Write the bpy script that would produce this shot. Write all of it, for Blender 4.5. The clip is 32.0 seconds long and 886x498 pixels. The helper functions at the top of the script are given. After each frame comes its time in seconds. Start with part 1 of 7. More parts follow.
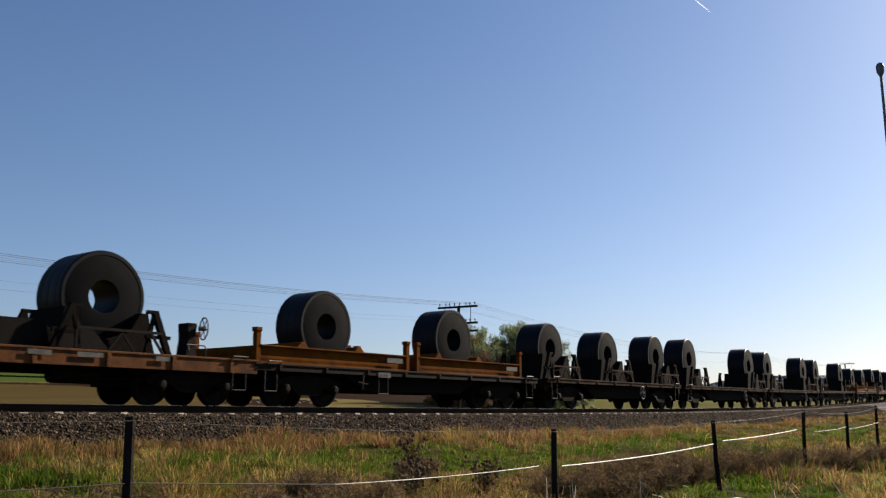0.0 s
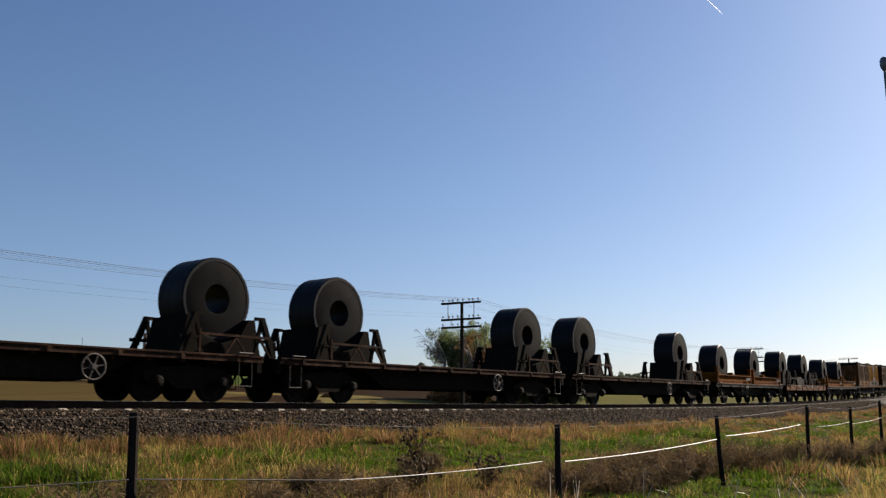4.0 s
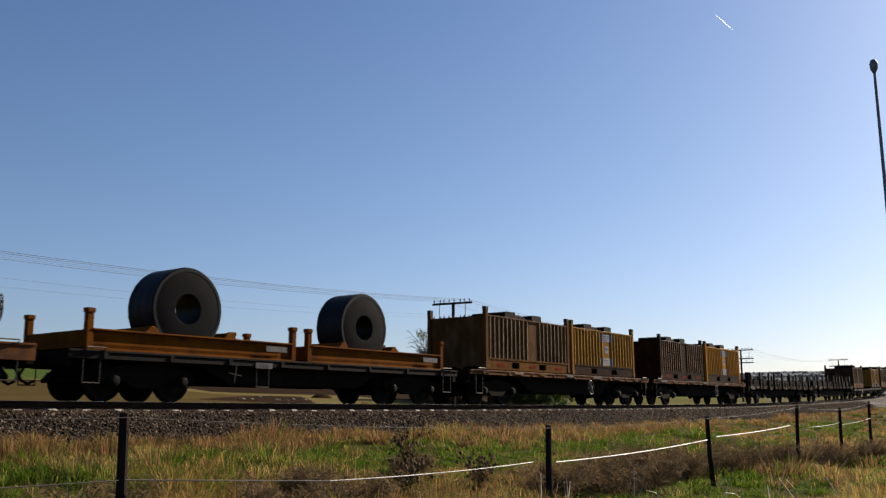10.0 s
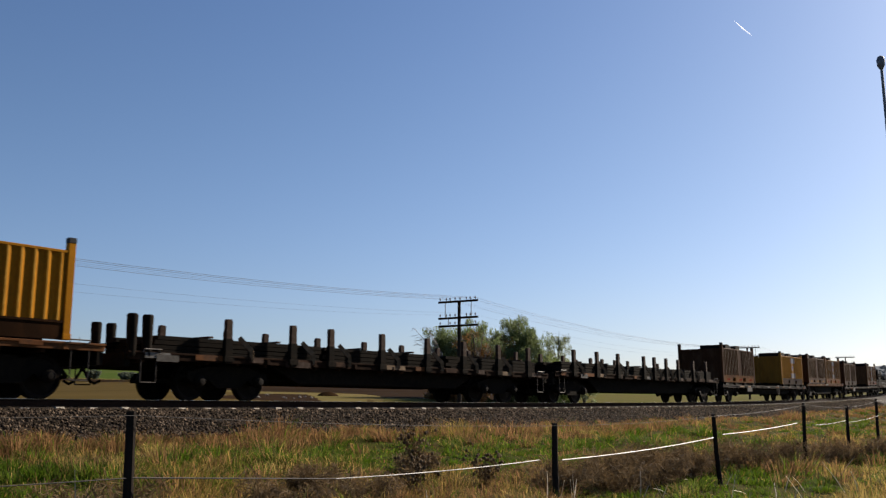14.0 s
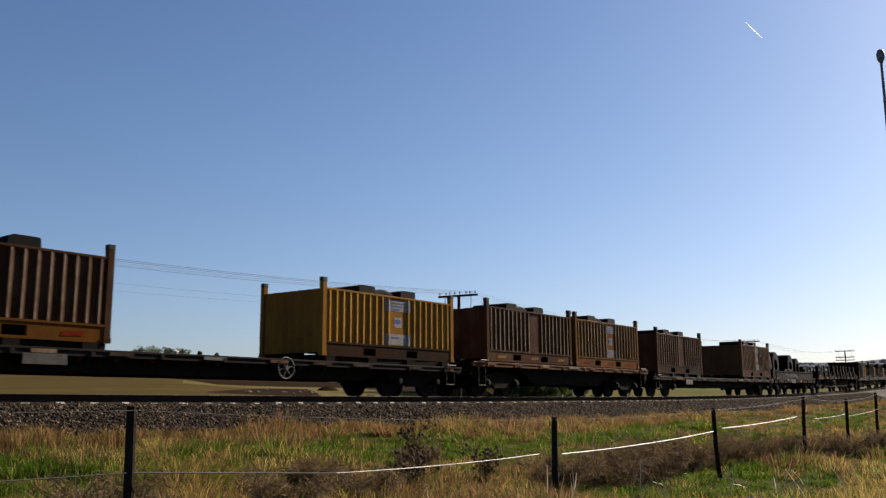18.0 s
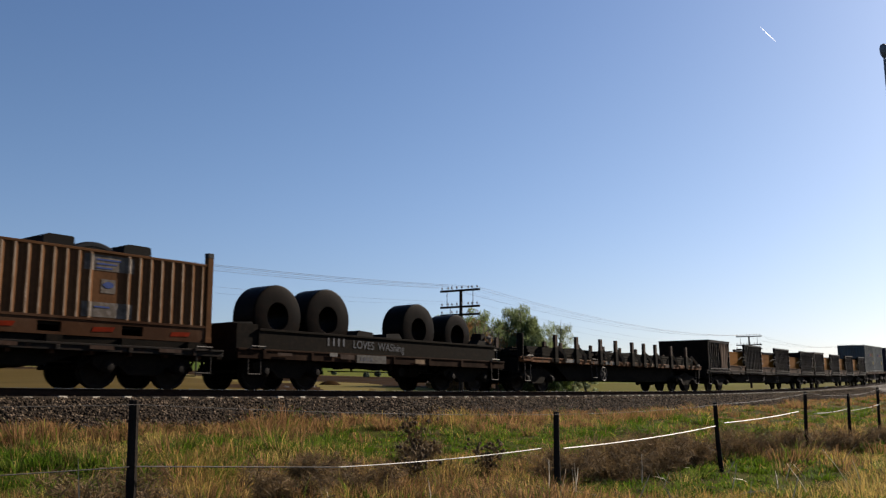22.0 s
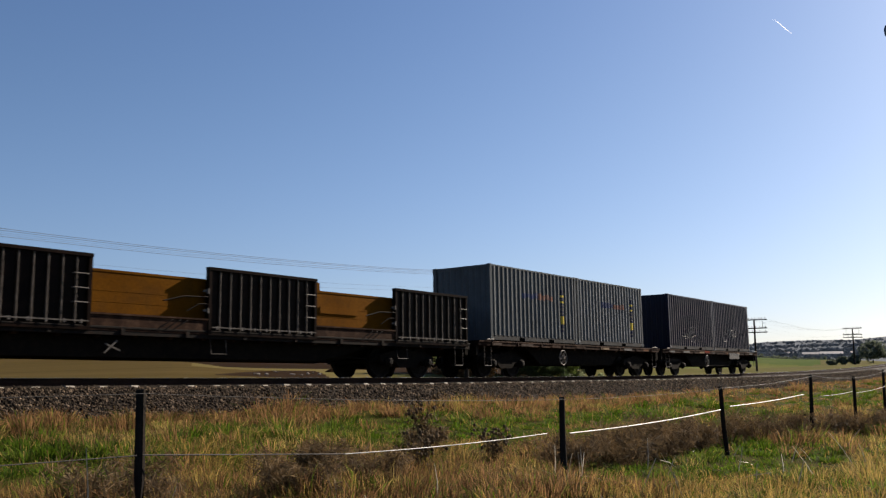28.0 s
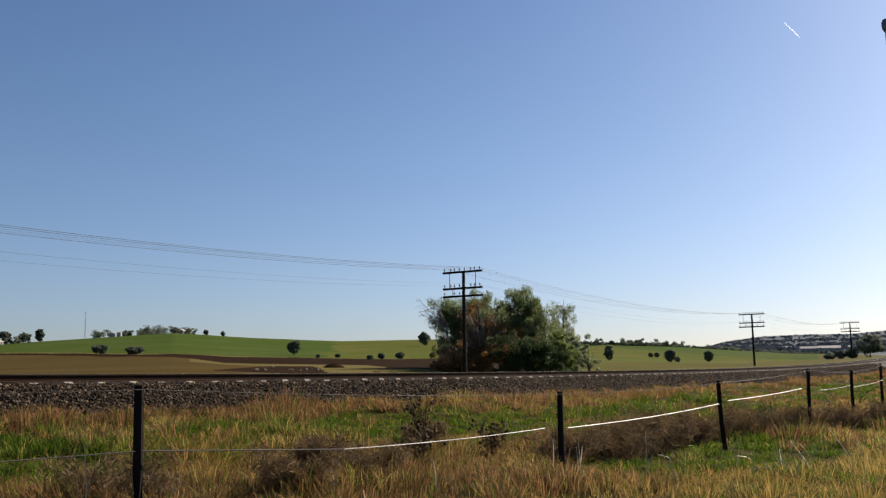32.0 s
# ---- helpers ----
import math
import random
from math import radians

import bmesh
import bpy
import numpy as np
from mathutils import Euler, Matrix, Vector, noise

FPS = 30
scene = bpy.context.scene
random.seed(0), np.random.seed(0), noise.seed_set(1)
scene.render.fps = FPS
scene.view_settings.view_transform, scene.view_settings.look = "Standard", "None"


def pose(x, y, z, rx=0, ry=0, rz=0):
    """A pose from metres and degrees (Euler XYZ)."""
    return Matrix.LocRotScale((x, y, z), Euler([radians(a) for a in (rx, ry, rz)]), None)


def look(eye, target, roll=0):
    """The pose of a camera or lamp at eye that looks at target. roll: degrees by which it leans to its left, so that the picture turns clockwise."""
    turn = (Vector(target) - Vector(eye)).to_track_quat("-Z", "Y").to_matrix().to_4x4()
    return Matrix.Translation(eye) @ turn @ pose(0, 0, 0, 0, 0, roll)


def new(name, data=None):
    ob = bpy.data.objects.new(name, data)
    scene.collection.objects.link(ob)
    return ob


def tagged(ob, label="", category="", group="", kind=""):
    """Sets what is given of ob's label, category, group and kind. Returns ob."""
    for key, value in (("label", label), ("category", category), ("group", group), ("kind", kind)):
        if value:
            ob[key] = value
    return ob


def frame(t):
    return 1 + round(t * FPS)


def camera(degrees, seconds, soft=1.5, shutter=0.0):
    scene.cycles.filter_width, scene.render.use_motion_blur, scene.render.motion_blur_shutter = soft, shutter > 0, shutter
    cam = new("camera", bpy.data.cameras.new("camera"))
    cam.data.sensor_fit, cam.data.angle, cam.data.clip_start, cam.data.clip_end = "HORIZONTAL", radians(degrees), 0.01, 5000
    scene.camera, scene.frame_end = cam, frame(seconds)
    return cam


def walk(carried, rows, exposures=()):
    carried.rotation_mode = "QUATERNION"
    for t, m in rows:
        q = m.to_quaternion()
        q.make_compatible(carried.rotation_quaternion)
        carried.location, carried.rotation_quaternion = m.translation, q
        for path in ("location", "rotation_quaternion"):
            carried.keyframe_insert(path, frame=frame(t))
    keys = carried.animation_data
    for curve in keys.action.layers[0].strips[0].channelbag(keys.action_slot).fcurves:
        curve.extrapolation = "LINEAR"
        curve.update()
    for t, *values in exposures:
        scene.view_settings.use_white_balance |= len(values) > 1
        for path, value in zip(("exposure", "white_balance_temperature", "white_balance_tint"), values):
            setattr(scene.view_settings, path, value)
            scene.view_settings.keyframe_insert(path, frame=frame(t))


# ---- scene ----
# ---------- camera ----------
EYE_Z = -0.285                      # rail top is z = 0 abeam of the camera
cam = camera(51.50, 32.0, soft=1.3, shutter=0.12)
# seconds, heading from +Y towards +X, tilt, roll (degrees)
VIEW = (
    (0, 50.67, 10.53, 0.16), (0.5, 50.70, 10.47, 0.13), (1, 50.77, 10.39, 0.12), (1.5, 50.73, 10.32, 0.09), (2, 50.70, 10.25, 0.08),
    (2.5, 50.70, 10.18, 0.06), (3, 50.71, 10.16, 0.04), (3.5, 50.57, 10.18, 0.01), (5.5, 50.38, 10.48, 0.15), (6, 50.46, 10.51, 0.15),
    (6.5, 50.51, 10.57, 0.15), (7, 50.58, 10.56, 0.14), (7.5, 50.60, 10.51, 0.11), (8, 50.74, 10.45, 0.09), (8.5, 50.80, 10.43, 0.08),
    (9, 50.91, 10.37, 0.09), (9.5, 51.03, 10.37, 0.09), (10, 51.02, 10.31, 0.08), (10.5, 51.05, 10.22, 0.08), (11, 51.03, 10.19, 0.07),
    (11.5, 51.01, 10.12, 0.06), (12, 50.92, 10.11, 0.08), (12.5, 50.84, 10.13, 0.07), (13, 50.78, 10.15, 0.06), (13.5, 50.65, 10.18, 0.06),
    (14, 50.65, 10.18, 0.05), (14.5, 50.59, 10.19, 0.06), (16.5, 50.61, 9.96, -0.10), (17, 50.62, 9.94, -0.08), (17.5, 50.65, 9.85, -0.08),
    (18, 50.67, 9.84, -0.06), (18.5, 50.70, 9.78, 0.01), (19, 50.70, 9.73, 0.10), (19.5, 50.62, 9.70, 0.11), (20, 50.47, 9.67, 0.09),
    (20.5, 50.42, 9.65, 0.08), (21, 50.48, 9.63, 0.08), (21.5, 50.53, 9.59, 0.06), (22, 50.54, 9.50, 0.00), (22.5, 50.50, 9.45, -0.05),
    (23, 50.37, 9.42, -0.08), (23.5, 50.24, 9.38, -0.12), (24, 50.16, 9.30, -0.15), (24.5, 50.11, 9.28, -0.16), (25, 50.17, 9.14, -0.18),
    (25.5, 50.22, 8.99, -0.20), (27.5, 50.36, 8.69, -0.50), (28, 50.27, 8.66, -0.54), (28.5, 50.20, 8.64, -0.58), (29, 50.23, 8.56, -0.61),
    (29.5, 50.32, 8.46, -0.64), (30, 50.34, 8.46, -0.68), (30.5, 50.35, 8.39, -0.72), (31, 50.35, 8.37, -0.71), (31.5, 50.39, 8.34, -0.71),
    (32, 50.40, 8.36, -0.69),
)

def view_pose(yaw, pitch, roll):
    y, p = radians(yaw), radians(pitch)
    eye = Vector((0, 0, EYE_Z))
    return look(eye, eye + Vector((math.sin(y) * math.cos(p), math.cos(y) * math.cos(p), math.sin(p))), roll)


walk(cam, [(t, view_pose(a, b, c)) for t, a, b, c in VIEW], exposures=[(t, e + 0.52, 6800, 13) for t, e in ((0, 0.54), (27, 0.54), (28, 0.56), (28.7, 0.68), (29.5, 0.70), (30.2, 0.68), (31, 0.67), (31.6, 0.60), (32, 0.52))])

# ---------- sky and sun ----------
SUN_YAW, SUN_UP = 100.5, 30.0
world = bpy.data.worlds.new("sky")
scene.world = world
world.use_nodes = True
wn = world.node_tree
sky = wn.nodes.new("ShaderNodeTexSky")
sky.sky_type, sky.sun_disc = "NISHITA", False
sky.sun_elevation, sky.sun_rotation = radians(SUN_UP), radians(SUN_YAW)
sky.air_density, sky.dust_density, sky.ozone_density = 1.0, 0.9, 4.7
back = wn.nodes["Background"]
back.inputs["Strength"].default_value = 0.052
# pale blue haze that whitens the sky all round towards the horizon
way = wn.nodes.new("ShaderNodeTexCoord")
split = wn.nodes.new("ShaderNodeSeparateXYZ")
low_sky = wn.nodes.new("ShaderNodeMapRange")
low_sky.interpolation_type = "SMOOTHSTEP"
low_sky.inputs[1].default_value, low_sky.inputs[2].default_value, low_sky.inputs[3].default_value, low_sky.inputs[4].default_value = 0.0, 0.34, 1.0, 0.0
haze = wn.nodes.new("ShaderNodeMix")
haze.data_type, haze.blend_type = "RGBA", "MULTIPLY"
haze.inputs[7].default_value = (0.99, 0.985, 1.09, 1)
wn.links.new(way.outputs["Generated"], split.inputs[0])
wn.links.new(split.outputs[2], low_sky.inputs[0])
wn.links.new(low_sky.outputs[0], haze.inputs[0])
wn.links.new(sky.outputs[0], haze.inputs[6])
high_sky = wn.nodes.new("ShaderNodeMapRange")
high_sky.inputs[1].default_value, high_sky.inputs[2].default_value = 0.05, 0.60
deep = wn.nodes.new("ShaderNodeMix")
deep.data_type, deep.blend_type = "RGBA", "MULTIPLY"
deep.inputs[7].default_value = (0.74, 0.87, 1.02, 1)
wn.links.new(split.outputs[2], high_sky.inputs[0])
wn.links.new(high_sky.outputs[0], deep.inputs[0])
wn.links.new(haze.outputs[2], deep.inputs[6])
wn.links.new(deep.outputs[2], back.inputs["Color"])
sun_data = bpy.data.lights.new("sun", "SUN")
sun_data.energy, sun_data.angle, sun_data.color = 5.0, radians(0.5), (1.0, 0.91, 0.77)
sun = new("sun", sun_data)
sy, se = radians(SUN_YAW), radians(SUN_UP)
sun.matrix_world = look((math.sin(sy) * math.cos(se) * 60, math.cos(sy) * math.cos(se) * 60, math.sin(se) * 60), (0, 0, 0))

# ---------- materials ----------


def material(name, c1, c2, rough=0.8, metal=0.0, scale=3.0, fine=40.0, bump=0.15, dirt=None, dirt_amount=0.5, vary=0.12, stretch=(1, 1, 1),
             island=False, translucent=0.0, spec=0.5):
    """A worn surface: two colours mixed by a coarse noise, a fine grain, dirt patches, and a bump."""
    m = bpy.data.materials.new(name)
    m.use_nodes = True
    nt = m.node_tree
    n, ln = nt.nodes, nt.links
    bsdf = n["Principled BSDF"]
    tc = n.new("ShaderNodeTexCoord")
    mp = n.new("ShaderNodeMapping")
    mp.inputs["Scale"].default_value = stretch
    ln.new(tc.outputs["Object"], mp.inputs["Vector"])

    def noise_node(s, detail=5):
        x = n.new("ShaderNodeTexNoise")
        x.inputs["Scale"].default_value, x.inputs["Detail"].default_value = s, detail
        ln.new(mp.outputs[0], x.inputs["Vector"])
        return x

    def mix(kind, fac, a, b):
        x = n.new("ShaderNodeMix")
        x.data_type, x.blend_type = "RGBA", kind
        for sock, v in ((x.inputs[0], fac), (x.inputs[6], a), (x.inputs[7], b)):
            if isinstance(v, (int, float)):
                sock.default_value = v
            elif isinstance(v, tuple):
                sock.default_value = (*v, 1)
            else:
                ln.new(v, sock)
        return x.outputs[2]

    def ramp(src, lo, hi):
        x = n.new("ShaderNodeMapRange")
        x.inputs[1].default_value, x.inputs[2].default_value = lo, hi
        ln.new(src, x.inputs[0])
        return x.outputs[0]

    big, small = noise_node(scale), noise_node(fine, 3)
    col = mix("MIX", ramp(big.outputs[0], 0.35, 0.65), c1, c2)
    grain = ramp(small.outputs[0], 0.2, 0.8)
    if dirt:
        spot = noise_node(scale * 2.7, 6)
        k = n.new("ShaderNodeMath")
        k.operation = "MULTIPLY"
        k.inputs[1].default_value = dirt_amount
        ln.new(ramp(spot.outputs[0], 0.48, 0.66), k.inputs[0])
        col = mix("MIX", k.outputs[0], col, dirt)
    lo, hi = 1 - vary * 1.6, 1 + vary * 1.6
    g = n.new("ShaderNodeMapRange")
    g.inputs[3].default_value, g.inputs[4].default_value = lo, hi
    ln.new(grain, g.inputs[0])
    comb = n.new("ShaderNodeCombineColor")
    for i in range(3):
        ln.new(g.outputs[0], comb.inputs[i])
    col = mix("MULTIPLY", 1.0, col, comb.outputs[0])
    if vary:
        if island:
            oi = n.new("ShaderNodeNewGeometry")
            rnd = oi.outputs["Random Per Island"]
        else:
            oi = n.new("ShaderNodeObjectInfo")
            rnd = oi.outputs["Random"]
        r = n.new("ShaderNodeMapRange")
        r.inputs[3].default_value, r.inputs[4].default_value = 1 - vary * (2.5 if island else 1), 1 + vary * (2.5 if island else 1)
        ln.new(rnd, r.inputs[0])
        comb2 = n.new("ShaderNodeCombineColor")
        for i in range(3):
            ln.new(r.outputs[0], comb2.inputs[i])
        col = mix("MULTIPLY", 1.0, col, comb2.outputs[0])
    ln.new(col, bsdf.inputs["Base Color"])
    rr = n.new("ShaderNodeMapRange")
    rr.inputs[3].default_value, rr.inputs[4].default_value = max(0.02, rough - 0.12), min(1, rough + 0.12)
    ln.new(big.outputs[0], rr.inputs[0])
    ln.new(rr.outputs[0], bsdf.inputs["Roughness"])
    bsdf.inputs["Metallic"].default_value = metal
    bsdf.inputs["Specular IOR Level"].default_value = spec
    if bump:
        b = n.new("ShaderNodeBump")
        b.inputs["Strength"].default_value, b.inputs["Distance"].default_value = bump, 0.02
        ln.new(small.outputs[0], b.inputs["Height"])
        ln.new(b.outputs[0], bsdf.inputs["Normal"])
    if translucent:
        tr = n.new("ShaderNodeBsdfTranslucent")
        ln.new(col, tr.inputs["Color"])
        ms = n.new("ShaderNodeMixShader")
        ms.inputs[0].default_value = translucent
        ln.new(bsdf.outputs[0], ms.inputs[1])
        ln.new(tr.outputs[0], ms.inputs[2])
        ln.new(ms.outputs[0], n["Material Output"].inputs["Surface"])
    return m


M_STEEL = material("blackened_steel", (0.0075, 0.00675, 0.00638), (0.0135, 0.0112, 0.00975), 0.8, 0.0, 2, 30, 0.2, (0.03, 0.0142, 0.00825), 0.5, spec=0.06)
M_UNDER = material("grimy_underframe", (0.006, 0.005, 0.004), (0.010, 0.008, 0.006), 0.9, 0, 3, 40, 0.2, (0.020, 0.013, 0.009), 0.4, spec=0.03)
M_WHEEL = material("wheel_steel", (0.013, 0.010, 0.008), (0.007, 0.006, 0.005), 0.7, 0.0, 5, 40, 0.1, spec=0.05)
M_DECK = material("rusty_deck", (0.036, 0.0173, 0.0101), (0.0187, 0.0101, 0.0072), 0.85, 0, 1.5, 25, 0.25, (0.0864, 0.0504, 0.0324), 0.5, spec=0.04)
M_BROWNSILL = material("brown_sill", (0.13, 0.0518, 0.0173), (0.0864, 0.0331, 0.0122), 0.75, 0, 1.2, 25, 0.2, (0.036, 0.0216, 0.0144), 0.7, spec=0.05)
M_ORANGE = material("orange_paint", (0.135, 0.044, 0.003), (0.10, 0.031, 0.003), 0.75, 0, 1.0, 30, 0.15, (0.05, 0.018, 0.006), 0.6, spec=0.02)
M_STRAP = material("coil_strap", (0.009, 0.009, 0.009), (0.006, 0.006, 0.006), 0.6, 0, 3, 40, 0.05, spec=0.12)
M_COIL = material("coil_wrap", (0.007, 0.008, 0.010), (0.0045, 0.005, 0.0065), 0.45, 0.0, 1.4, 60, 0.1, (0.012, 0.011, 0.011), 0.25, stretch=(1, 6, 1), spec=0.09)
M_COILFACE = material("coil_edge", (0.0027, 0.003, 0.00375), (0.00413, 0.0042, 0.0048), 0.8, 0.0, 3, 80, 0.2, spec=0.04)
M_COILRUST = material("bare_coil", (0.00432, 0.00281, 0.00194), (0.00259, 0.00173, 0.0013), 0.42, 0.0, 2, 60, 0.1, (0.013, 0.00562, 0.00302), 0.3, spec=0.02)
M_HANDLE = material("pale_grab_iron", (0.122, 0.108, 0.0972), (0.0792, 0.0684, 0.0612), 0.6, 0, 5, 40, 0.1, spec=0.12)
M_STEP = material("dull_footstep_steel", (0.0396, 0.0331, 0.0288), (0.0252, 0.0209, 0.018), 0.7, 0, 5, 40, 0.1, spec=0.1)
M_PLATE = material("number_board", (0.104, 0.0996, 0.093), (0.069, 0.0624, 0.0562), 0.6, 0, 4, 40, 0.1, spec=0.12)
M_BOARD = material("grubby_grey_board", (0.0612, 0.0562, 0.0504), (0.0396, 0.0346, 0.0302), 0.6, 0, 5, 40, 0.1, (0.0864, 0.0792, 0.072), 0.5, spec=0.1)
M_SOOTSILL = material("sooty_rust_sill", (0.020, 0.010, 0.006), (0.011, 0.006, 0.004), 0.85, 0, 1.2, 30, 0.15, (0.032, 0.018, 0.011), 0.5, spec=0.02)
M_STICKER = material("grubby_white_panel", (0.196, 0.179, 0.184), (0.138, 0.121, 0.121), 0.5, 0, 3, 30, 0.05, (0.115, 0.0922, 0.0749), 0.4, spec=0.12)
M_STICKERDARK = material("grimy_worn_panel", (0.0936, 0.0756, 0.0612), (0.0576, 0.0432, 0.0324), 0.5, 0, 3, 30, 0.05, (0.18, 0.158, 0.144), 0.4, spec=0.12)
M_MARK = material("faded_marking", (0.036, 0.036, 0.0432), (0.0576, 0.0576, 0.0648), 0.7, 0, 6, 40, 0.0, spec=0.12)
M_BLUE = material("blue_marking", (0.018, 0.036, 0.122), (0.0216, 0.0432, 0.144), 0.6, 0, 6, 40, 0.0, spec=0.12)
M_BANNER = material("dark_blue_banner", (0.010, 0.014, 0.04), (0.014, 0.018, 0.045), 0.6, 0, 6, 40, 0.0, (0.05, 0.05, 0.055), 0.4, spec=0.1)
M_REDMARK = material("orange_red_marking", (0.144, 0.0132, 0.0036), (0.102, 0.0102, 0.003), 0.8, 0, 6, 40, 0.0, spec=0.02)
M_YELMARK = material("yellow_marking", (0.54, 0.396, 0.036), (0.468, 0.346, 0.036), 0.6, 0, 6, 40, 0.0, spec=0.12)
M_CHALK = material("pale_graffiti", (0.0396, 0.0432, 0.0562), (0.0216, 0.0238, 0.0324), 0.8, 0, 8, 40, 0.0)
M_SCRAWL = material("white_spray_paint", (0.0917, 0.0952, 0.106), (0.0598, 0.0617, 0.0707), 0.6, 0, 6, 40, 0.0)
# crest colours: chalky wear, lightened to paint in the ribs' sunlit stripes
M_RIDGE = material("worn_ridge_highlight", (0.269, 0.202, 0.148), (0.175, 0.121, 0.0806), 0.8, 0, 3, 30, 0.1, (0.0672, 0.0363, 0.0188), 0.6, stretch=(1, 1, 0.4), spec=0.03)
M_RIDGEYELLOW = material("yellow_ridge_highlight", (0.48, 0.25, 0.045), (0.38, 0.185, 0.030), 0.8, 0, 3, 30, 0.1, (0.22, 0.10, 0.012), 0.5, stretch=(1, 1, 0.4), spec=0.03)
M_RIDGEGREY = material("grey_ridge_highlight", (0.211, 0.22, 0.22), (0.167, 0.176, 0.176), 0.7, 0, 2, 30, 0.05, (0.088, 0.088, 0.088), 0.4, stretch=(1, 1, 0.4), spec=0.05)
M_RIDGENAVY = material("chalky_navy_highlight", (0.102, 0.102, 0.12), (0.06, 0.06, 0.078), 0.7, 0, 3, 30, 0.05, (0.018, 0.0198, 0.033), 0.6, stretch=(1, 1, 0.4), spec=0.05)
# door ribs: worn steel made paler, painting in the sun along their edges
M_RIB = material("worn_rib_highlight", (0.075, 0.062, 0.052), (0.045, 0.036, 0.030), 0.6, 0, 3, 30, 0.1, (0.02, 0.013, 0.009), 0.5, spec=0.15)
M_SOCKET = material("grey_stacking_socket", (0.03, 0.0312, 0.0348), (0.021, 0.0216, 0.024), 0.6, 0, 4, 40, 0.1, spec=0.1)
# bottom rails: a darker colour than the container sides
M_DARKRAIL = material("dark_bottom_rail", (0.022, 0.024, 0.026), (0.014, 0.015, 0.017), 0.7, 0, 2, 30, 0.1, (0.035, 0.026, 0.02), 0.4, spec=0.08)
M_FADED = material("faded_orange_marking", (0.28, 0.11, 0.064), (0.18, 0.09, 0.068), 0.7, 0, 6, 40, 0.0, (0.12, 0.12, 0.12), 0.7, spec=0.1)
M_FADEBLUE = material("faded_blue_marking", (0.034, 0.0442, 0.119), (0.0544, 0.0646, 0.119), 0.7, 0, 6, 40, 0.0, (0.085, 0.0884, 0.0935), 0.6, spec=0.1)
M_STAKE = material("rusty_stake", (0.0346, 0.0159, 0.009), (0.0214, 0.0104, 0.00624), 0.8, 0, 3, 30, 0.15, (0.069, 0.0484, 0.038), 0.4, spec=0.1)
M_TARP = material("brown_tarpaulin", (0.090, 0.060, 0.043), (0.056, 0.037, 0.028), 0.9, 0, 2, 20, 0.4, spec=0.03)
M_YELWALL = material("yellow_inside_wall", (0.121, 0.0456, 0.00221), (0.0957, 0.0346, 0.00184), 0.8, 0, 0.8, 20, 0.15, (0.0626, 0.0265, 0.00589), 0.4, spec=0.02)
M_BOXDARK = material("black_red_panel", (0.00864, 0.00518, 0.00346), (0.00518, 0.00302, 0.00216), 0.38, 0, 1.5, 30, 0.05, (0.0216, 0.0104, 0.00691), 0.4, spec=0.03)
M_CGREY = material("grey_container", (0.0772, 0.0841, 0.0866), (0.0605, 0.0667, 0.0688), 0.40, 0, 0.8, 30, 0.03, (0.0521, 0.048, 0.0437), 0.35, spec=0.06)
M_CNAVY = material("navy_container", (0.0050, 0.0078, 0.0230), (0.0038, 0.0058, 0.0170), 0.32, 0, 0.8, 30, 0.03, (0.0110, 0.0115, 0.0190), 0.3, spec=0.10)
M_SILLTAN = material("scraped_tan_paint", (0.18, 0.117, 0.0675), (0.126, 0.081, 0.045), 0.7, 0, 3, 30, 0.1, (0.054, 0.0315, 0.018), 0.5, spec=0.1)
M_BLOCK = material("tarred_block", (0.006, 0.0055, 0.005), (0.010, 0.008, 0.007), 0.8, 0, 3, 30, 0.2, spec=0.06)


def half_box_paint(name, a, b, dirt, amt):
    return material(name, a, b, 0.46, 0, 0.9, 28, 0.05, dirt, amt, stretch=(1, 1, 0.45), spec=0.02)


M_OCHRE = half_box_paint("dirty_ochre", (0.121, 0.0482, 0.00626), (0.0869, 0.0337, 0.0053), (0.0482, 0.0207, 0.00722), 0.6)
M_YELLOW = half_box_paint("bright_yellow", (0.311, 0.128, 0.009), (0.265, 0.106, 0.008), (0.144, 0.0634, 0.00864), 0.3)
M_MUD = half_box_paint("grimy_brown", (0.050, 0.0222, 0.0105), (0.034, 0.0150, 0.0075), (0.076, 0.043, 0.026), 0.5)
M_SOOT = half_box_paint("sooty_brown", (0.0222, 0.0091, 0.00303), (0.0142, 0.00606, 0.00203), (0.0404, 0.0157, 0.00506), 0.5)
M_PALE = half_box_paint("streaked_ochre", (0.085, 0.039, 0.011), (0.060, 0.027, 0.008), (0.129, 0.0772, 0.0421), 0.5)
M_RUSTTAN = half_box_paint("rusty_tan", (0.098, 0.046, 0.020), (0.074, 0.034, 0.015), (0.055, 0.026, 0.012), 0.5)
M_TAN = half_box_paint("faded_yellow", (0.212, 0.100, 0.017), (0.168, 0.076, 0.013), (0.10, 0.046, 0.012), 0.4)

# ---------- mesh helpers ----------


def box(bm, x0, x1, y0, y1, z0, z1):
    vs = [bm.verts.new((x, y, z)) for x in (x0, x1) for y in (y0, y1) for z in (z0, z1)]
    for f in ((0, 1, 3, 2), (4, 6, 7, 5), (0, 4, 5, 1), (2, 3, 7, 6), (0, 2, 6, 4), (1, 5, 7, 3)):
        bm.faces.new([vs[i] for i in f])


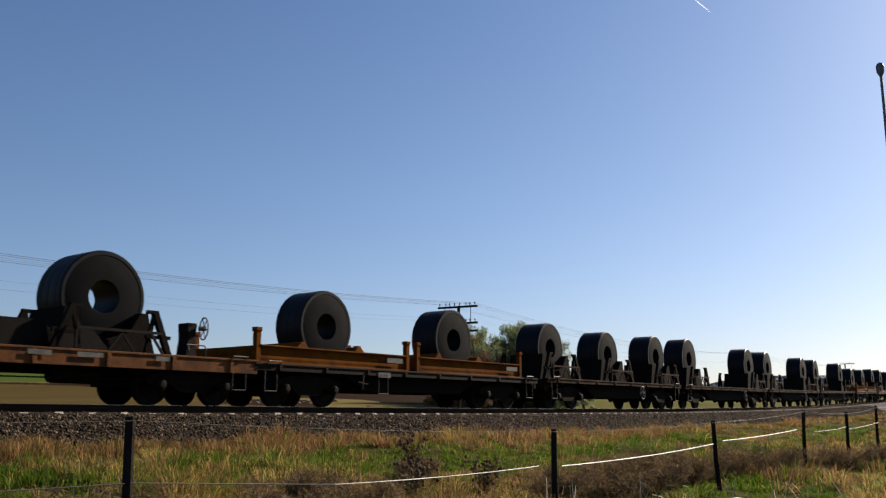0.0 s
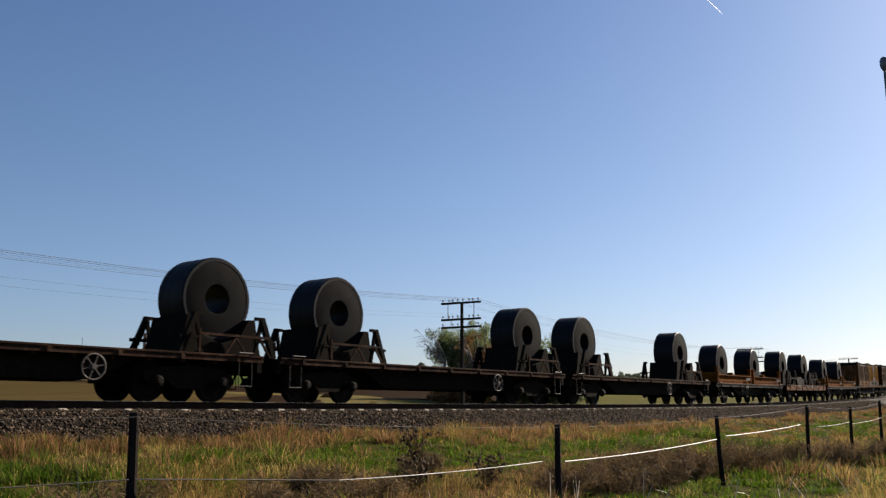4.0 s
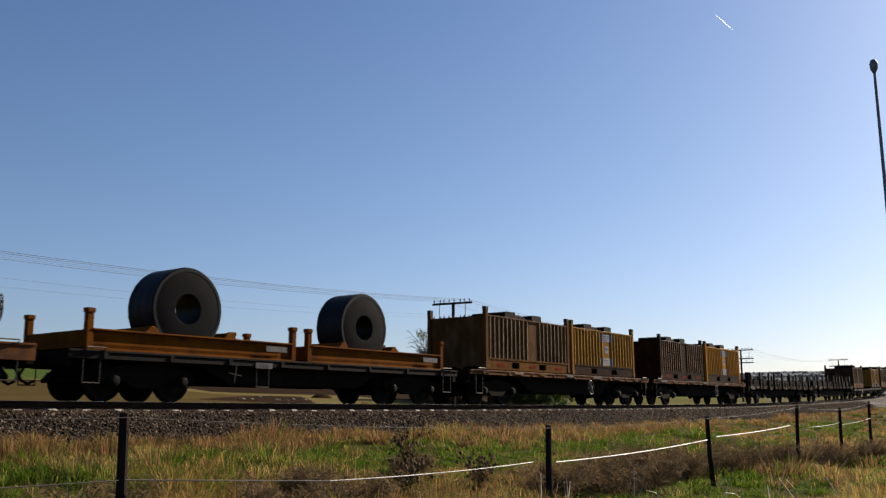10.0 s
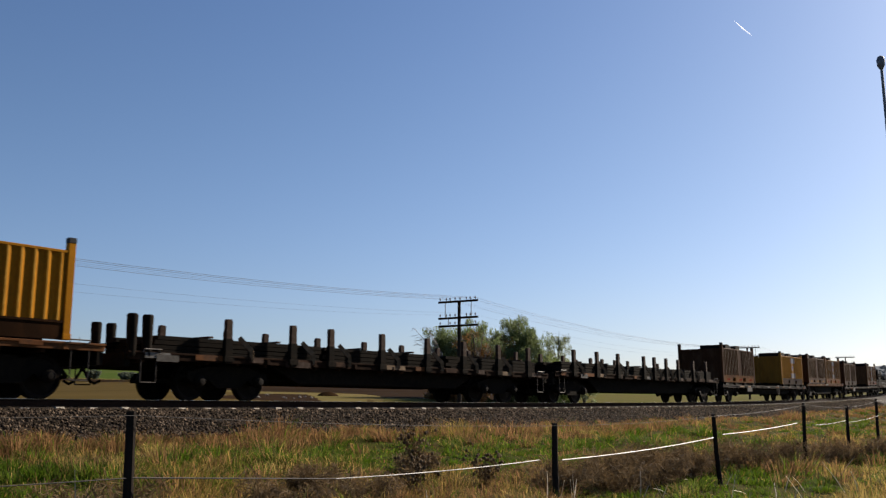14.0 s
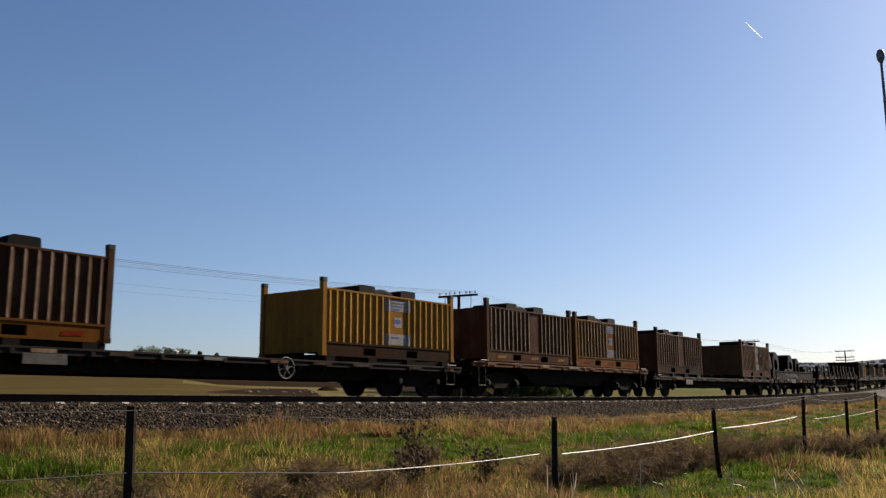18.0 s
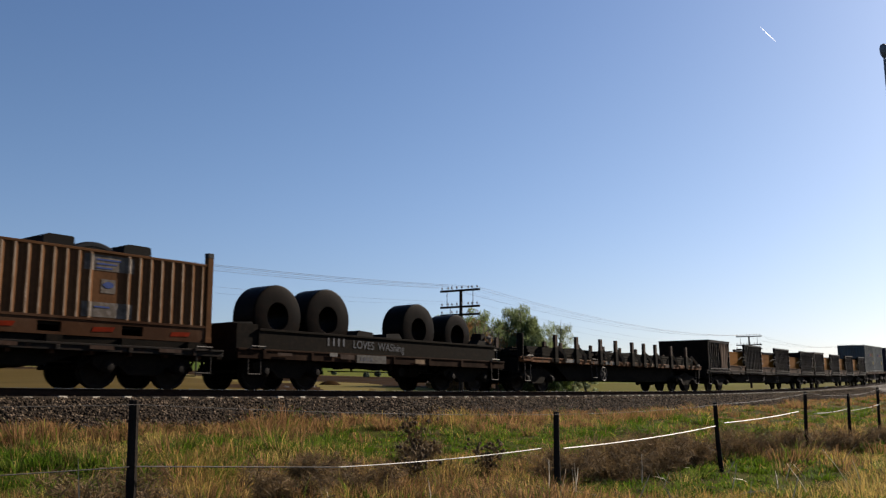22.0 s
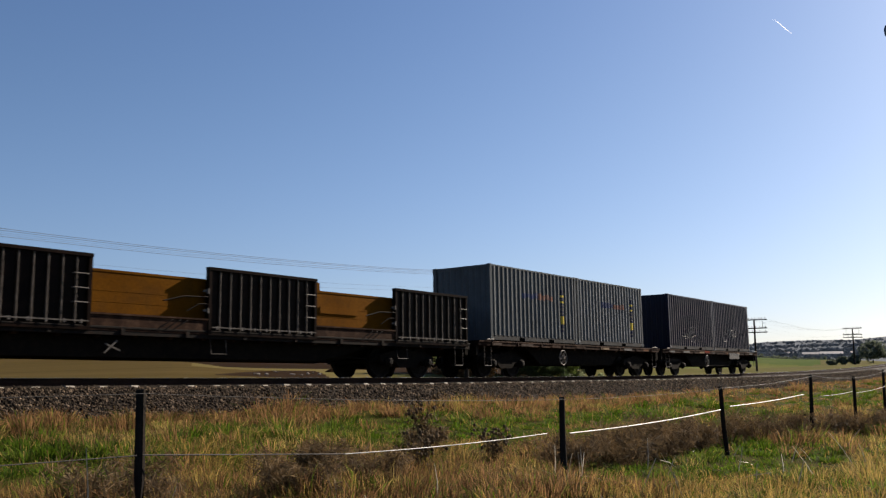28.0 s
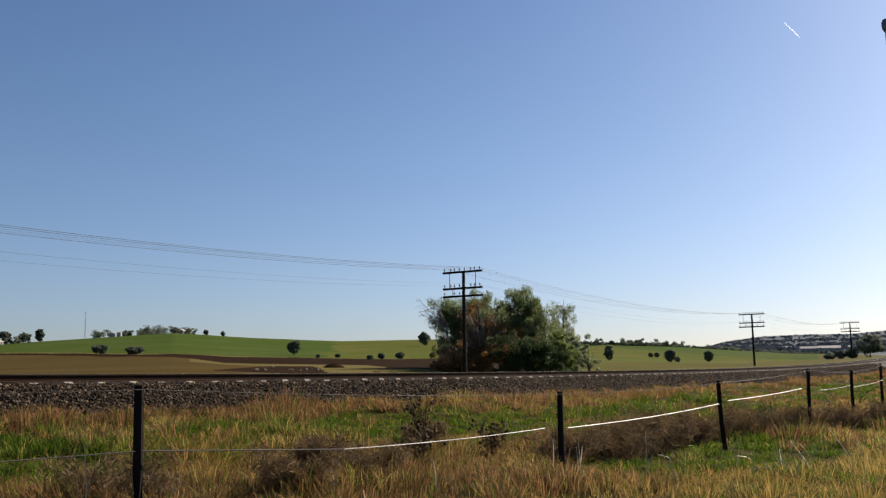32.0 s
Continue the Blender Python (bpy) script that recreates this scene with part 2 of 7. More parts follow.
def beam(bm, a, b, w, hgt=None):
    """A square bar from a to b."""
    a, b = Vector(a), Vector(b)
    d = (b - a).normalized()
    side = d.cross(Vector((0, 0, 1)))
    if side.length < 0.05:
        side = d.cross(Vector((0, 1, 0)))
    side.normalize()
    up = side.cross(d).normalized()
    hgt = hgt or w
    ring = []
    for p in (a, b):
        ring.append([bm.verts.new(p + side * sx * w / 2 + up * sz * hgt / 2) for sx, sz in ((-1, -1), (1, -1), (1, 1), (-1, 1))])
    for i in range(4):
        bm.faces.new((ring[0][i], ring[0][(i + 1) % 4], ring[1][(i + 1) % 4], ring[1][i]))
    bm.faces.new(ring[0][::-1])
    bm.faces.new(ring[1])


def tube(bm, pts, r, seg=8, taper=None):
    """A round bar along points; taper: radius at each point."""
    pts = [Vector(p) for p in pts]
    rings = []
    for i, p in enumerate(pts):
        d = (pts[min(i + 1, len(pts) - 1)] - pts[max(i - 1, 0)]).normalized()
        u = d.cross(Vector((0, 0, 1)))
        if u.length < 0.05:
            u = d.cross(Vector((0, 1, 0)))
        u.normalize()
        v = u.cross(d)
        rad = taper[i] if taper else r
        rings.append([bm.verts.new(p + (u * math.cos(k * math.tau / seg) + v * math.sin(k * math.tau / seg)) * rad) for k in range(seg)])
    for a, b in zip(rings, rings[1:]):
        for k in range(seg):
            bm.faces.new((a[k], a[(k + 1) % seg], b[(k + 1) % seg], b[k]))
    bm.faces.new(rings[0][::-1])
    bm.faces.new(rings[-1])


def lathe(bm, profile, seg=32, axis="y", centre=(0, 0, 0)):
    """Turns a closed profile of (radius, along) about an axis."""
    rings = []
    for k in range(seg):
        c, s = math.cos(k * math.tau / seg), math.sin(k * math.tau / seg)
        rings.append([bm.verts.new((centre[0] + r * c, centre[1] + a, centre[2] + r * s) if axis == "y" else (centre[0] + r * c, centre[1] + r * s, centre[2] + a))
                      for r, a in profile])
    n = len(profile)
    for k in range(seg):
        a, b = rings[k], rings[(k + 1) % seg]
        for i in range(n):
            bm.faces.new((a[i], a[(i + 1) % n], b[(i + 1) % n], b[i]))


def prism(bm, outline, y0, y1):
    """An outline in the x-z plane, pushed from y0 to y1."""
    a = [bm.verts.new((x, y0, z)) for x, z in outline]
    b = [bm.verts.new((x, y1, z)) for x, z in outline]
    n = len(outline)
    for i in range(n):
        bm.faces.new((a[i], a[(i + 1) % n], b[(i + 1) % n], b[i]))
    bm.faces.new(a[::-1])
    bm.faces.new(b)


def corrugated(bm, x0, x1, z0, z1, y, depth, pitch, thick=0.03, flip=1, flat=0.42, slope=0.10):
    """A ribbed steel wall along x; flip=1 faces -y. The ribs stand proud by depth."""
    n = max(1, round((x1 - x0) / pitch))
    p = (x1 - x0) / n
    prof = [(x0, 0.0)]
    for i in range(n):
        b = x0 + i * p
        w = p * slope
        e = p * (1 - flat) / 2 - w
        prof += [(b + e, 0.0), (b + e + w, depth), (b + p - e - w, depth), (b + p - e, 0.0)]
    prof.append((x1, 0.0))
    front = [[bm.verts.new((x, y - flip * o, z)) for z in (z0, z1)] for x, o in prof]
    rear = [[bm.verts.new((x, y + flip * thick, z)) for z in (z0, z1)] for x in (x0, x1)]
    for (a, b), (p, q) in zip(zip(front, front[1:]), zip(prof, prof[1:])):
        f = bm.faces.new((a[0], b[0], b[1], a[1]))
        f.material_index = 1 if p[1] > 0 and q[1] > 0 else 0     # the crest of a rib, which takes the highlight colour
    bm.faces.new((rear[1][0], rear[0][0], rear[0][1], rear[1][1]))
    bm.faces.new((rear[0][0], front[0][0], front[0][1], rear[0][1]))
    bm.faces.new((front[-1][0], rear[1][0], rear[1][1], front[-1][1]))
    bm.faces.new([f[1] for f in front] + [rear[1][1], rear[0][1]])
    bm.faces.new([f[0] for f in front][::-1] + [rear[0][0], rear[1][0]])


def mesh_of(bm, name, mat, smooth=False, bevel=0.0):
    bmesh.ops.recalc_face_normals(bm, faces=bm.faces)
    if bevel:
        bmesh.ops.bevel(bm, geom=[e for e in bm.edges], offset=bevel, segments=1, affect="EDGES")
    me = bpy.data.meshes.new(name)
    bm.to_mesh(me)
    bm.free()
    for m in (mat if isinstance(mat, (list, tuple)) else [mat]):
        me.materials.append(m)
    if smooth:
        me.polygons.foreach_set("use_smooth", [True] * len(me.polygons))
        me.set_sharp_from_angle(angle=radians(35))
    return me


def part(name, bm, mat, parent, label="", smooth=False, bevel=0.0):
    """One mesh object under a thing or a part."""
    ob = new(name, mesh_of(bm, name, mat, smooth, bevel))
    ob.parent = parent
    if label:
        ob["label"] = label
    return ob


def share(name, me, parent, loc=(0, 0, 0), rz=0.0, label=""):
    ob = new(name, me)
    ob.parent = parent
    ob.location = loc
    ob.rotation_euler = (0, 0, rz)
    if label:
        ob["label"] = label
    return ob


def thing(name, label, category, group="", m=None):
    ob = new(name)
    ob.empty_display_size = 0.3
    if m is not None:
        ob.matrix_basis = m
    return tagged(ob, label, category, group)


# ---------- the line of the railway ----------
TRACK_Y, B2, B3, Z2 = 19.19, 10.963e-4, -3.168e-6, 1.556e-4
BEND_END = 125.0


def track(s, off=0.0):
    """Point on the line s metres along, off metres to its far side, and heading, slope."""
    q = max(s, 0.0)
    x = s - (2 / 3) * B2 * B2 * min(q, 125) ** 3 - 1.5 * B2 * B3 * min(q, 125) ** 4
    q = max(x, 0.0)
    e = min(q, BEND_END)
    slope_y = 2 * B2 * e + 3 * B3 * e * e
    y = B2 * e * e + B3 * e ** 3 + slope_y * (q - e)
    slope_z = 2 * Z2 * e
    z = Z2 * e * e
    if q > e:                       # the rise eases off beyond the bend
        u = min(q - e, 120.0)
        z += slope_z * (u - u * u / 240)
        slope_z *= 1 - u / 120
    n = math.hypot(1, slope_y)
    return Vector((x - off * slope_y / n, TRACK_Y + y + off / n, z)), math.atan(slope_y), math.atan(slope_z)


def track_offset(x, y):
    """Distance of a place from the line (minus: the camera's side) and the line's height there."""
    e = max(0.0, min(x, BEND_END))
    sl = 2 * B2 * e + 3 * B3 * e * e
    cy = B2 * e * e + B3 * e ** 3 + sl * (max(x, 0.0) - e)
    off = (y - TRACK_Y - cy) / math.hypot(1, sl)
    z = Z2 * e * e
    if x > e:
        u = min(x - e, 120.0)
        z += 2 * Z2 * e * (u - u * u / 240) if e >= BEND_END else 0
    return off, z


def lerp(v, table):
    """Piecewise table look-up."""
    if v <= table[0][0]:
        return table[0][1]
    for (a, p), (b, q) in zip(table, table[1:]):
        if v <= b:
            u = (v - a) / (b - a)
            return p + (q - p) * u
    return table[-1][1]


def bumps(x, y, s):
    return noise.noise(Vector((x / s, y / s, s)))


VERGE = ((-60, -1.75), (-20, -1.66), (-16, -1.55), (-13.4, -1.40), (-10, -1.28), (-6, -1.02), (-3.4, -0.80), (-2.6, -0.76), (2.6, -0.76), (5, -0.7), (12, -0.15), (18, 0.25))
CREST = ((-180, 2.0), (10, 2.3), (24, 2.45), (29, 2.85), (34, 3.2), (39, 2.9), (44, 2.7), (50, 2.75), (60, 2.35), (66, 1.9), (71, 1.5), (76, 1.35), (90, 1.2), (180, 2.0))
CREST_R = ((-180, 500), (45, 520), (55, 360), (65, 260), (75, 230), (180, 400))
FAR_UP = ((-180, 1.5), (58, 1.3), (64, 1.6), (66, 1.95), (67.2, 2.25), (69.4, 2.49), (71.8, 2.52), (74.1, 2.50), (76, 2.65), (80, 2.8), (100, 2.0), (180, 1.5))
RISE = ((0.0, 0.30), (43, 0.36), (70, 0.44), (110, 0.53), (185, 0.62))


def ground_z(x, y):
    r = math.hypot(x, y)
    off, tz = track_offset(x, y)
    near = lerp(off, VERGE) + tz * (1 if off < 30 else max(0, 1 - (off - 30) / 60))
    near += 0.10 * bumps(x, y, 4.0) + 0.04 * bumps(x, y, 1.1) if off < -3 else 0
    if off < 8:
        return near
    yaw = math.degrees(math.atan2(x, y))
    crest, rc = lerp(yaw, CREST), lerp(yaw, CREST_R)
    if r < 185:
        e = crest * lerp(r, RISE)
    elif r < rc:
        u = (r - 185) / (rc - 185)
        e = crest * (0.62 + 0.38 * math.sin(u * math.pi / 2))
    elif r < 1.6 * rc:
        e = crest * (1 - 0.55 * (r - rc) / (0.6 * rc))
    else:
        u = min(1, max(0, (r - 1.6 * rc) / (2400 - 1.6 * rc)))
        e = crest * 0.45 * (1 - u) + lerp(yaw, FAR_UP) * u
        e += u * 0.12 * bumps(x, y, 420)
    far = EYE_Z + r * math.tan(radians(e)) + 0.15 * bumps(x, y, 25)
    u = min(1, max(0, (off - 8) / 14))
    return near * (1 - u) + far * u


# ---------- ground ----------
M_VERGE = material("verge_soil", (0.0414, 0.0334, 0.00808), (0.0277, 0.0346, 0.00576), 0.95, 0, 0.5, 14, 0.5, (0.0576, 0.0414, 0.0173), 0.6, stretch=(1, 1, 1), spec=0.01)
M_BED = material("ballast_bed", (0.0936, 0.0828, 0.072), (0.0648, 0.0576, 0.0504), 0.95, 0, 2, 22, 0.6, spec=0.06)
M_FIELD = material("stubble_field", (0.0611, 0.0414, 0.012), (0.0463, 0.0321, 0.00872), 0.95, 0, 0.03, 1.5, 0.3, (0.0763, 0.0534, 0.0186), 0.5, stretch=(0.4, 1.6, 1), spec=0.01)
M_PLOUGH = material("ploughed_soil", (0.0199, 0.00991, 0.00293), (0.014, 0.00702, 0.00234), 0.95, 0, 0.08, 1.2, 0.4, spec=0.01)
M_GREEN = material("green_crop", (0.0366, 0.0619, 0.0091), (0.0447, 0.066, 0.0112), 0.95, 0, 0.012, 0.6, 0.3, (0.0762, 0.0836, 0.028), 0.35, spec=0.01)
M_PASTURE = material("dry_pasture", (0.0706, 0.0806, 0.0144), (0.059, 0.0742, 0.0122), 0.95, 0, 0.02, 0.7, 0.3, (0.111, 0.0898, 0.031), 0.5, spec=0.01)
M_HEADLAND = material("pale_headland", (0.111, 0.0855, 0.0322), (0.0867, 0.0669, 0.0223), 0.95, 0, 0.1, 2, 0.3, (0.105, 0.0991, 0.031), 0.5, spec=0.01)
M_DRYVERGE = material("dry_grass_ground", (0.0756, 0.0677, 0.0158), (0.0612, 0.0612, 0.013), 0.95, 0, 0.2, 3, 0.4, (0.0867, 0.0619, 0.0372), 0.5, spec=0.01)
# the far hills' blue haze is painted into their ground colour
M_FARHILL = material("haze_tinted_scrub", (0.078, 0.092, 0.112), (0.088, 0.098, 0.112), 0.95, 0, 0.010, 0.08, 0.0, (0.036, 0.048, 0.060), 0.8, spec=0.03)


STRIP_FAR = ((18, 300), (24.7, 285), (30.7, 205), (37, 160), (40.5, 165), (44, 165), (47.4, 140))
STRIP_NEAR = ((18, 285), (24.7, 262), (30.7, 180), (35, 110), (37, 84), (40.5, 80), (44, 82), (47.4, 57))


def build_ground():
    yaws = [-180 + 6 * i for i in range(32)] + [12 + 0.2 * i for i in range(220)] + [56 + 0.4 * i for i in range(100)] + [96 + 6 * i for i in range(14)]
    yaws = [y for y in yaws if y < 180]
    rings = [0.6 + 0.5 * i for i in range(90)]
    while rings[-1] < 3800:
        rings.append(rings[-1] * (1.018 if rings[-1] < 320 else 1.05) + 0.05)
    ny, nr = len(yaws), len(rings)
    verts = [(0, 0, ground_z(0, 0))]
    for r in rings:
        for a in yaws:
            x, y = r * math.sin(radians(a)), r * math.cos(radians(a))
            verts.append((x, y, ground_z(x, y)))
    faces, zone = [], []
    for j in range(ny):
        faces.append((0, 1 + (j + 1) % ny, 1 + j))
        zone.append(0)
    for i in range(nr - 1):
        for j in range(ny):
            k = (j + 1) % ny
            a, b = 1 + i * ny, 1 + (i + 1) * ny
            faces.append((a + j, a + k, b + k, b + j))
            r, yaw = (rings[i] + rings[i + 1]) / 2, yaws[j] + 0.1
            x, y = r * math.sin(radians(yaw)), r * math.cos(radians(yaw))
            off, _ = track_offset(x, y)
            rc = lerp(yaw, CREST_R)
            edge = 6 * bumps(x, y, 30)
            if off < -2.7:
                z = 0
            elif off < 2.9:
                z = 1
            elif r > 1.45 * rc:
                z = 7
            elif off < 9:
                z = 6
            elif yaw < 47 + edge * 0.3:
                far, near = lerp(yaw, STRIP_FAR) + edge * 0.3, lerp(yaw, STRIP_NEAR) + edge * 0.3
                if r > far:
                    z = 8 if r < far * 1.04 else 4 if yaw < 43.5 + edge * 0.2 else 5
                elif r > near:
                    z = 3
                elif yaw > 35 and r > near * 0.8:
                    z = 8
                elif 36.4 < yaw < 43.2 and 46 + edge * 0.3 < r < 47 + 5 * (yaw - 36.4) * min(1, max(0, (43.2 - yaw) / 1.5)) + edge * 0.5:
                    z = 3
                else:
                    z = 8 if 42.4 < yaw < 46 + edge * 0.2 and r > 47 + edge else 2
            elif yaw < 56:
                z = 5 if r > 138 + edge else 3 if r > 58 else 6
            else:
                z = 6 if off < 24 + edge else (4 if r > rc * 0.82 else 5)
            zone.append(z)
    me = bpy.data.meshes.new("ground")
    me.from_pydata(verts, [], faces)
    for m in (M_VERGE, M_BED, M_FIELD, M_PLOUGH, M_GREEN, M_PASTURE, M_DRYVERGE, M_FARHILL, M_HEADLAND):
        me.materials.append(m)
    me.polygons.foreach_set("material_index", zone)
    me.polygons.foreach_set("use_smooth", [True] * len(faces))
    return tagged(new("ground", me), "verge, ploughed and green fields rising to low hills", "ground", kind="structure")


build_ground()

# ---------- ballast, sleepers, rails ----------
# bed colour darkened to paint in the shaded gaps between loose stones
M_BALLAST = material("ballast_stone", (0.014, 0.0105, 0.00778), (0.00855, 0.00622, 0.00466), 0.95, 0, 1.0, 30, 0.8, (0.0389, 0.0292, 0.0233), 0.5, spec=0.06)
M_STONE = material("loose_stone", (0.0895, 0.0667, 0.0472), (0.0103, 0.0072, 0.00513), 0.9, 0, 9, 30, 0.3, (0.0077, 0.00564, 0.0041), 0.6, vary=0.39, island=True, spec=0.04)
M_SLEEPER = material("pale_sleeper", (0.246, 0.22, 0.185), (0.194, 0.17, 0.141), 0.9, 0, 3, 30, 0.4, (0.0749, 0.0562, 0.045), 0.4)
M_RAIL = material("rusty_rail", (0.0324, 0.0173, 0.0115), (0.0216, 0.0122, 0.00864), 0.85, 0.0, 2, 30, 0.15, spec=0.05)
M_RAILTOP = material("bright_railhead", (0.55, 0.54, 0.53), (0.45, 0.44, 0.43), 0.25, 0.95, 2, 40, 0.02)


def sweep(profile, s0, s1, step, close=True):
    """Carries a profile of (off, z) along the line."""
    bm = bmesh.new()
    rows = []
    n = int((s1 - s0) / step)
    for i in range(n + 1):
        s = s0 + (s1 - s0) * i / n
        row = []
        for o, z in profile:
            p, _, _ = track(s, o)
            row.append(bm.verts.new((p.x, p.y, p.z + z)))
        rows.append(row)
    k = len(profile)
    for a, b in zip(rows, rows[1:]):
        for i in range(k if close else k - 1):
            bm.faces.new((a[i], a[(i + 1) % k], b[(i + 1) % k], b[i]))
    if close:
        bm.faces.new(rows[0])
        bm.faces.new(rows[-1][::-1])
    return bm


track_bed = tagged(new("railway_track"), "single railway line on a raised stone ballast bed", "railway track", kind="structure")
part("ballast", sweep(((-3.15, -0.98), (-3.05, -0.80), (-1.75, -0.285), (-1.36, -0.232), (-1.22, -0.215), (-1.06, -0.170), (1.06, -0.170), (1.22, -0.215), (1.36, -0.232), (1.75, -0.285), (3.05, -0.80), (3.15, -0.98)), -40, 380, 1.5), M_BALLAST, track_bed,
     "grey-brown crushed stone ballast")
for off in (-0.7525, 0.7525):
    foot = ((-0.07, -0.165), (-0.07, -0.155), (-0.012, -0.135), (-0.012, -0.045), (-0.034, -0.035), (-0.034, -0.004), (0.034, -0.004), (0.034, -0.035), (0.012, -0.045), (0.012, -0.135), (0.07, -0.155), (0.07, -0.165))
    part("rail", sweep([(off + a, b) for a, b in foot], -40, 380, 1.5), M_RAIL, track_bed, "rusty brown steel rail")
    part("railhead", sweep([(off + a, b) for a, b in ((-0.028, -0.004), (-0.028, 0.0), (0.028, 0.0), (0.028, -0.004))], -40, 380, 1.5), M_RAILTOP, track_bed, "worn bright running surface")


def sleeper_mesh():
    bm = bmesh.new()
    ends = [[bm.verts.new((sx * w, e * ly, z)) for sx, w, ly, z in ((-1, 0.135, 1.30, -0.30), (1, 0.135, 1.30, -0.30), (1, 0.10, 1.15, -0.165), (-1, 0.10, 1.15, -0.165))] for e in (-1, 1)]
    for i in range(4):
        bm.faces.new((ends[0][i], ends[0][(i + 1) % 4], ends[1][(i + 1) % 4], ends[1][i]))
    bm.faces.new(ends[0][::-1])
    bm.faces.new(ends[1])
    return mesh_of(bm, "sleeper", M_SLEEPER, bevel=0.012)


SLEEPER = sleeper_mesh()
rnd = random.Random(5)
for i in range(205):
    s = -8 + 0.74 * i
    p, a, _ = track(s)
    ob = share("sleeper", SLEEPER, track_bed, (p.x, p.y + rnd.uniform(-0.02, 0.02), p.z + rnd.uniform(-0.018, 0.004)), a + rnd.uniform(-0.012, 0.012))

# ---------- wagon parts shared by all ----------


def wheelset_mesh():
    bm = bmesh.new()
    for s in (-1, 1):
        y = 0.70 * s
        lathe(bm, [(0.10, y - s * 0.03), (0.16, y - s * 0.05), (0.36, y - s * 0.02), (0.40, y - s * 0.075), (0.485, y - s * 0.075), (0.485, y - s * 0.045), (0.46, y - s * 0.03), (0.455, y + s * 0.06),
                   (0.40, y + s * 0.065), (0.36, y + s * 0.025), (0.16, y + s * 0.05), (0.10, y + s * 0.09)], 28)
        for k in range(3):
            a = k * math.tau / 3
            box(bm, 0.24 * math.cos(a) - 0.03, 0.24 * math.cos(a) + 0.03, y + s * 0.03 - 0.02, y + s * 0.03 + 0.02, 0.24 * math.sin(a) - 0.03, 0.24 * math.sin(a) + 0.03)
    lathe(bm, [(0.0001, -1.02), (0.075, -1.02), (0.085, -0.7), (0.085, 0.7), (0.075, 1.02), (0.0001, 1.02)], 14)
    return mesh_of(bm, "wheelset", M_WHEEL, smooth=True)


def bogie_mesh():
    bm = bmesh.new()
    for s in (-1, 1):
        y0, y1 = (0.90 * s, 1.06 * s) if s > 0 else (1.06 * s, 0.90 * s)
        prism(bm, ((-1.22, 0.52), (-1.22, 0.66), (-0.55, 0.80), (0.55, 0.80), (1.22, 0.66), (1.22, 0.52), (1.02, 0.36), (0.80, 0.36), (0.62, 0.50), (0.36, 0.30), (-0.36, 0.30), (-0.62, 0.50), (-0.80, 0.36), (-1.02, 0.36)), y0, y1)
        for x in (-0.9, 0.9):
            lathe(bm, [(0.0001, 1.04 * s), (0.15, 1.04 * s), (0.15, 1.13 * s), (0.10, 1.17 * s), (0.0001, 1.17 * s)], 14, centre=(x, 0, 0.46))
        for x in (-0.17, 0.0, 0.17):
            lathe(bm, [(0.045, 0.32), (0.07, 0.32), (0.07, 0.62), (0.045, 0.62)], 8, axis="z", centre=(x, 0.98 * s, 0))
        beam(bm, (-1.22, 0.98 * s, 0.60), (-1.42, 0.85 * s, 0.46), 0.06)
        beam(bm, (1.22, 0.98 * s, 0.60), (1.42, 0.85 * s, 0.46), 0.06)
    box(bm, -0.25, 0.25, -1.0, 1.0, 0.55, 0.86)
    box(bm, -1.45, -1.38, -0.85, 0.85, 0.42, 0.50)
    box(bm, 1.38, 1.45, -0.85, 0.85, 0.42, 0.50)
    lathe(bm, [(0.0001, 0.86), (0.28, 0.86), (0.28, 0.96), (0.0001, 0.96)], 16, axis="z")
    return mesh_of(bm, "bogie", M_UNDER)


def handwheel_mesh():
    bm = bmesh.new()
    ring = [(0.27 * math.cos(k * math.tau / 24), 0, 0.27 * math.sin(k * math.tau / 24)) for k in range(25)]
    tube(bm, ring, 0.018, 6)
    for k in range(6):
        a = k * math.tau / 6 + 0.2
        beam(bm, (0.05 * math.cos(a), 0, 0.05 * math.sin(a)), (0.265 * math.cos(a), 0, 0.265 * math.sin(a)), 0.020)
    lathe(bm, [(0.0001, -0.05), (0.06, -0.05), (0.06, 0.12), (0.0001, 0.12)], 10)
    return mesh_of(bm, "handwheel", M_HANDLE)


def coupler_mesh():
    bm = bmesh.new()
    box(bm, -0.1, 0.42, -0.09, 0.09, 0.74, 0.94)
    prism(bm, ((0.40, 0.70), (0.62, 0.72), (0.66, 0.84), (0.62, 0.97), (0.40, 0.99)), -0.17, 0.05)
    box(bm, 0.52, 0.68, 0.03, 0.16, 0.74, 0.95)
    return mesh_of(bm, "coupler", M_UNDER, bevel=0.015)


def hose_mesh():
    bm = bmesh.new()
    tube(bm, [(0.0, -0.35, 0.80), (0.10, -0.35, 0.62), (0.24, -0.33, 0.42), (0.40, -0.28, 0.36), (0.55, -0.24, 0.42)], 0.032, 7)
    return mesh_of(bm, "air_hose", M_UNDER)


def step_mesh():
    bm = bmesh.new()
    for x in (-0.2, 0.2):
        tube(bm, [(x, 0, 1.0), (x, 0, 0.38)], 0.016, 6)
    tube(bm, [(-0.2, 0, 0.38), (0.2, 0, 0.38)], 0.018, 6)
    return mesh_of(bm, "footstep", M_STEP)


def grab_mesh():
    bm = bmesh.new()
    tube(bm, [(-0.22, 0, 0), (-0.22, -0.06, 0.07), (0.22, -0.06, 0.07), (0.22, 0, 0)], 0.016, 6)
    return mesh_of(bm, "grab_iron", M_HANDLE)


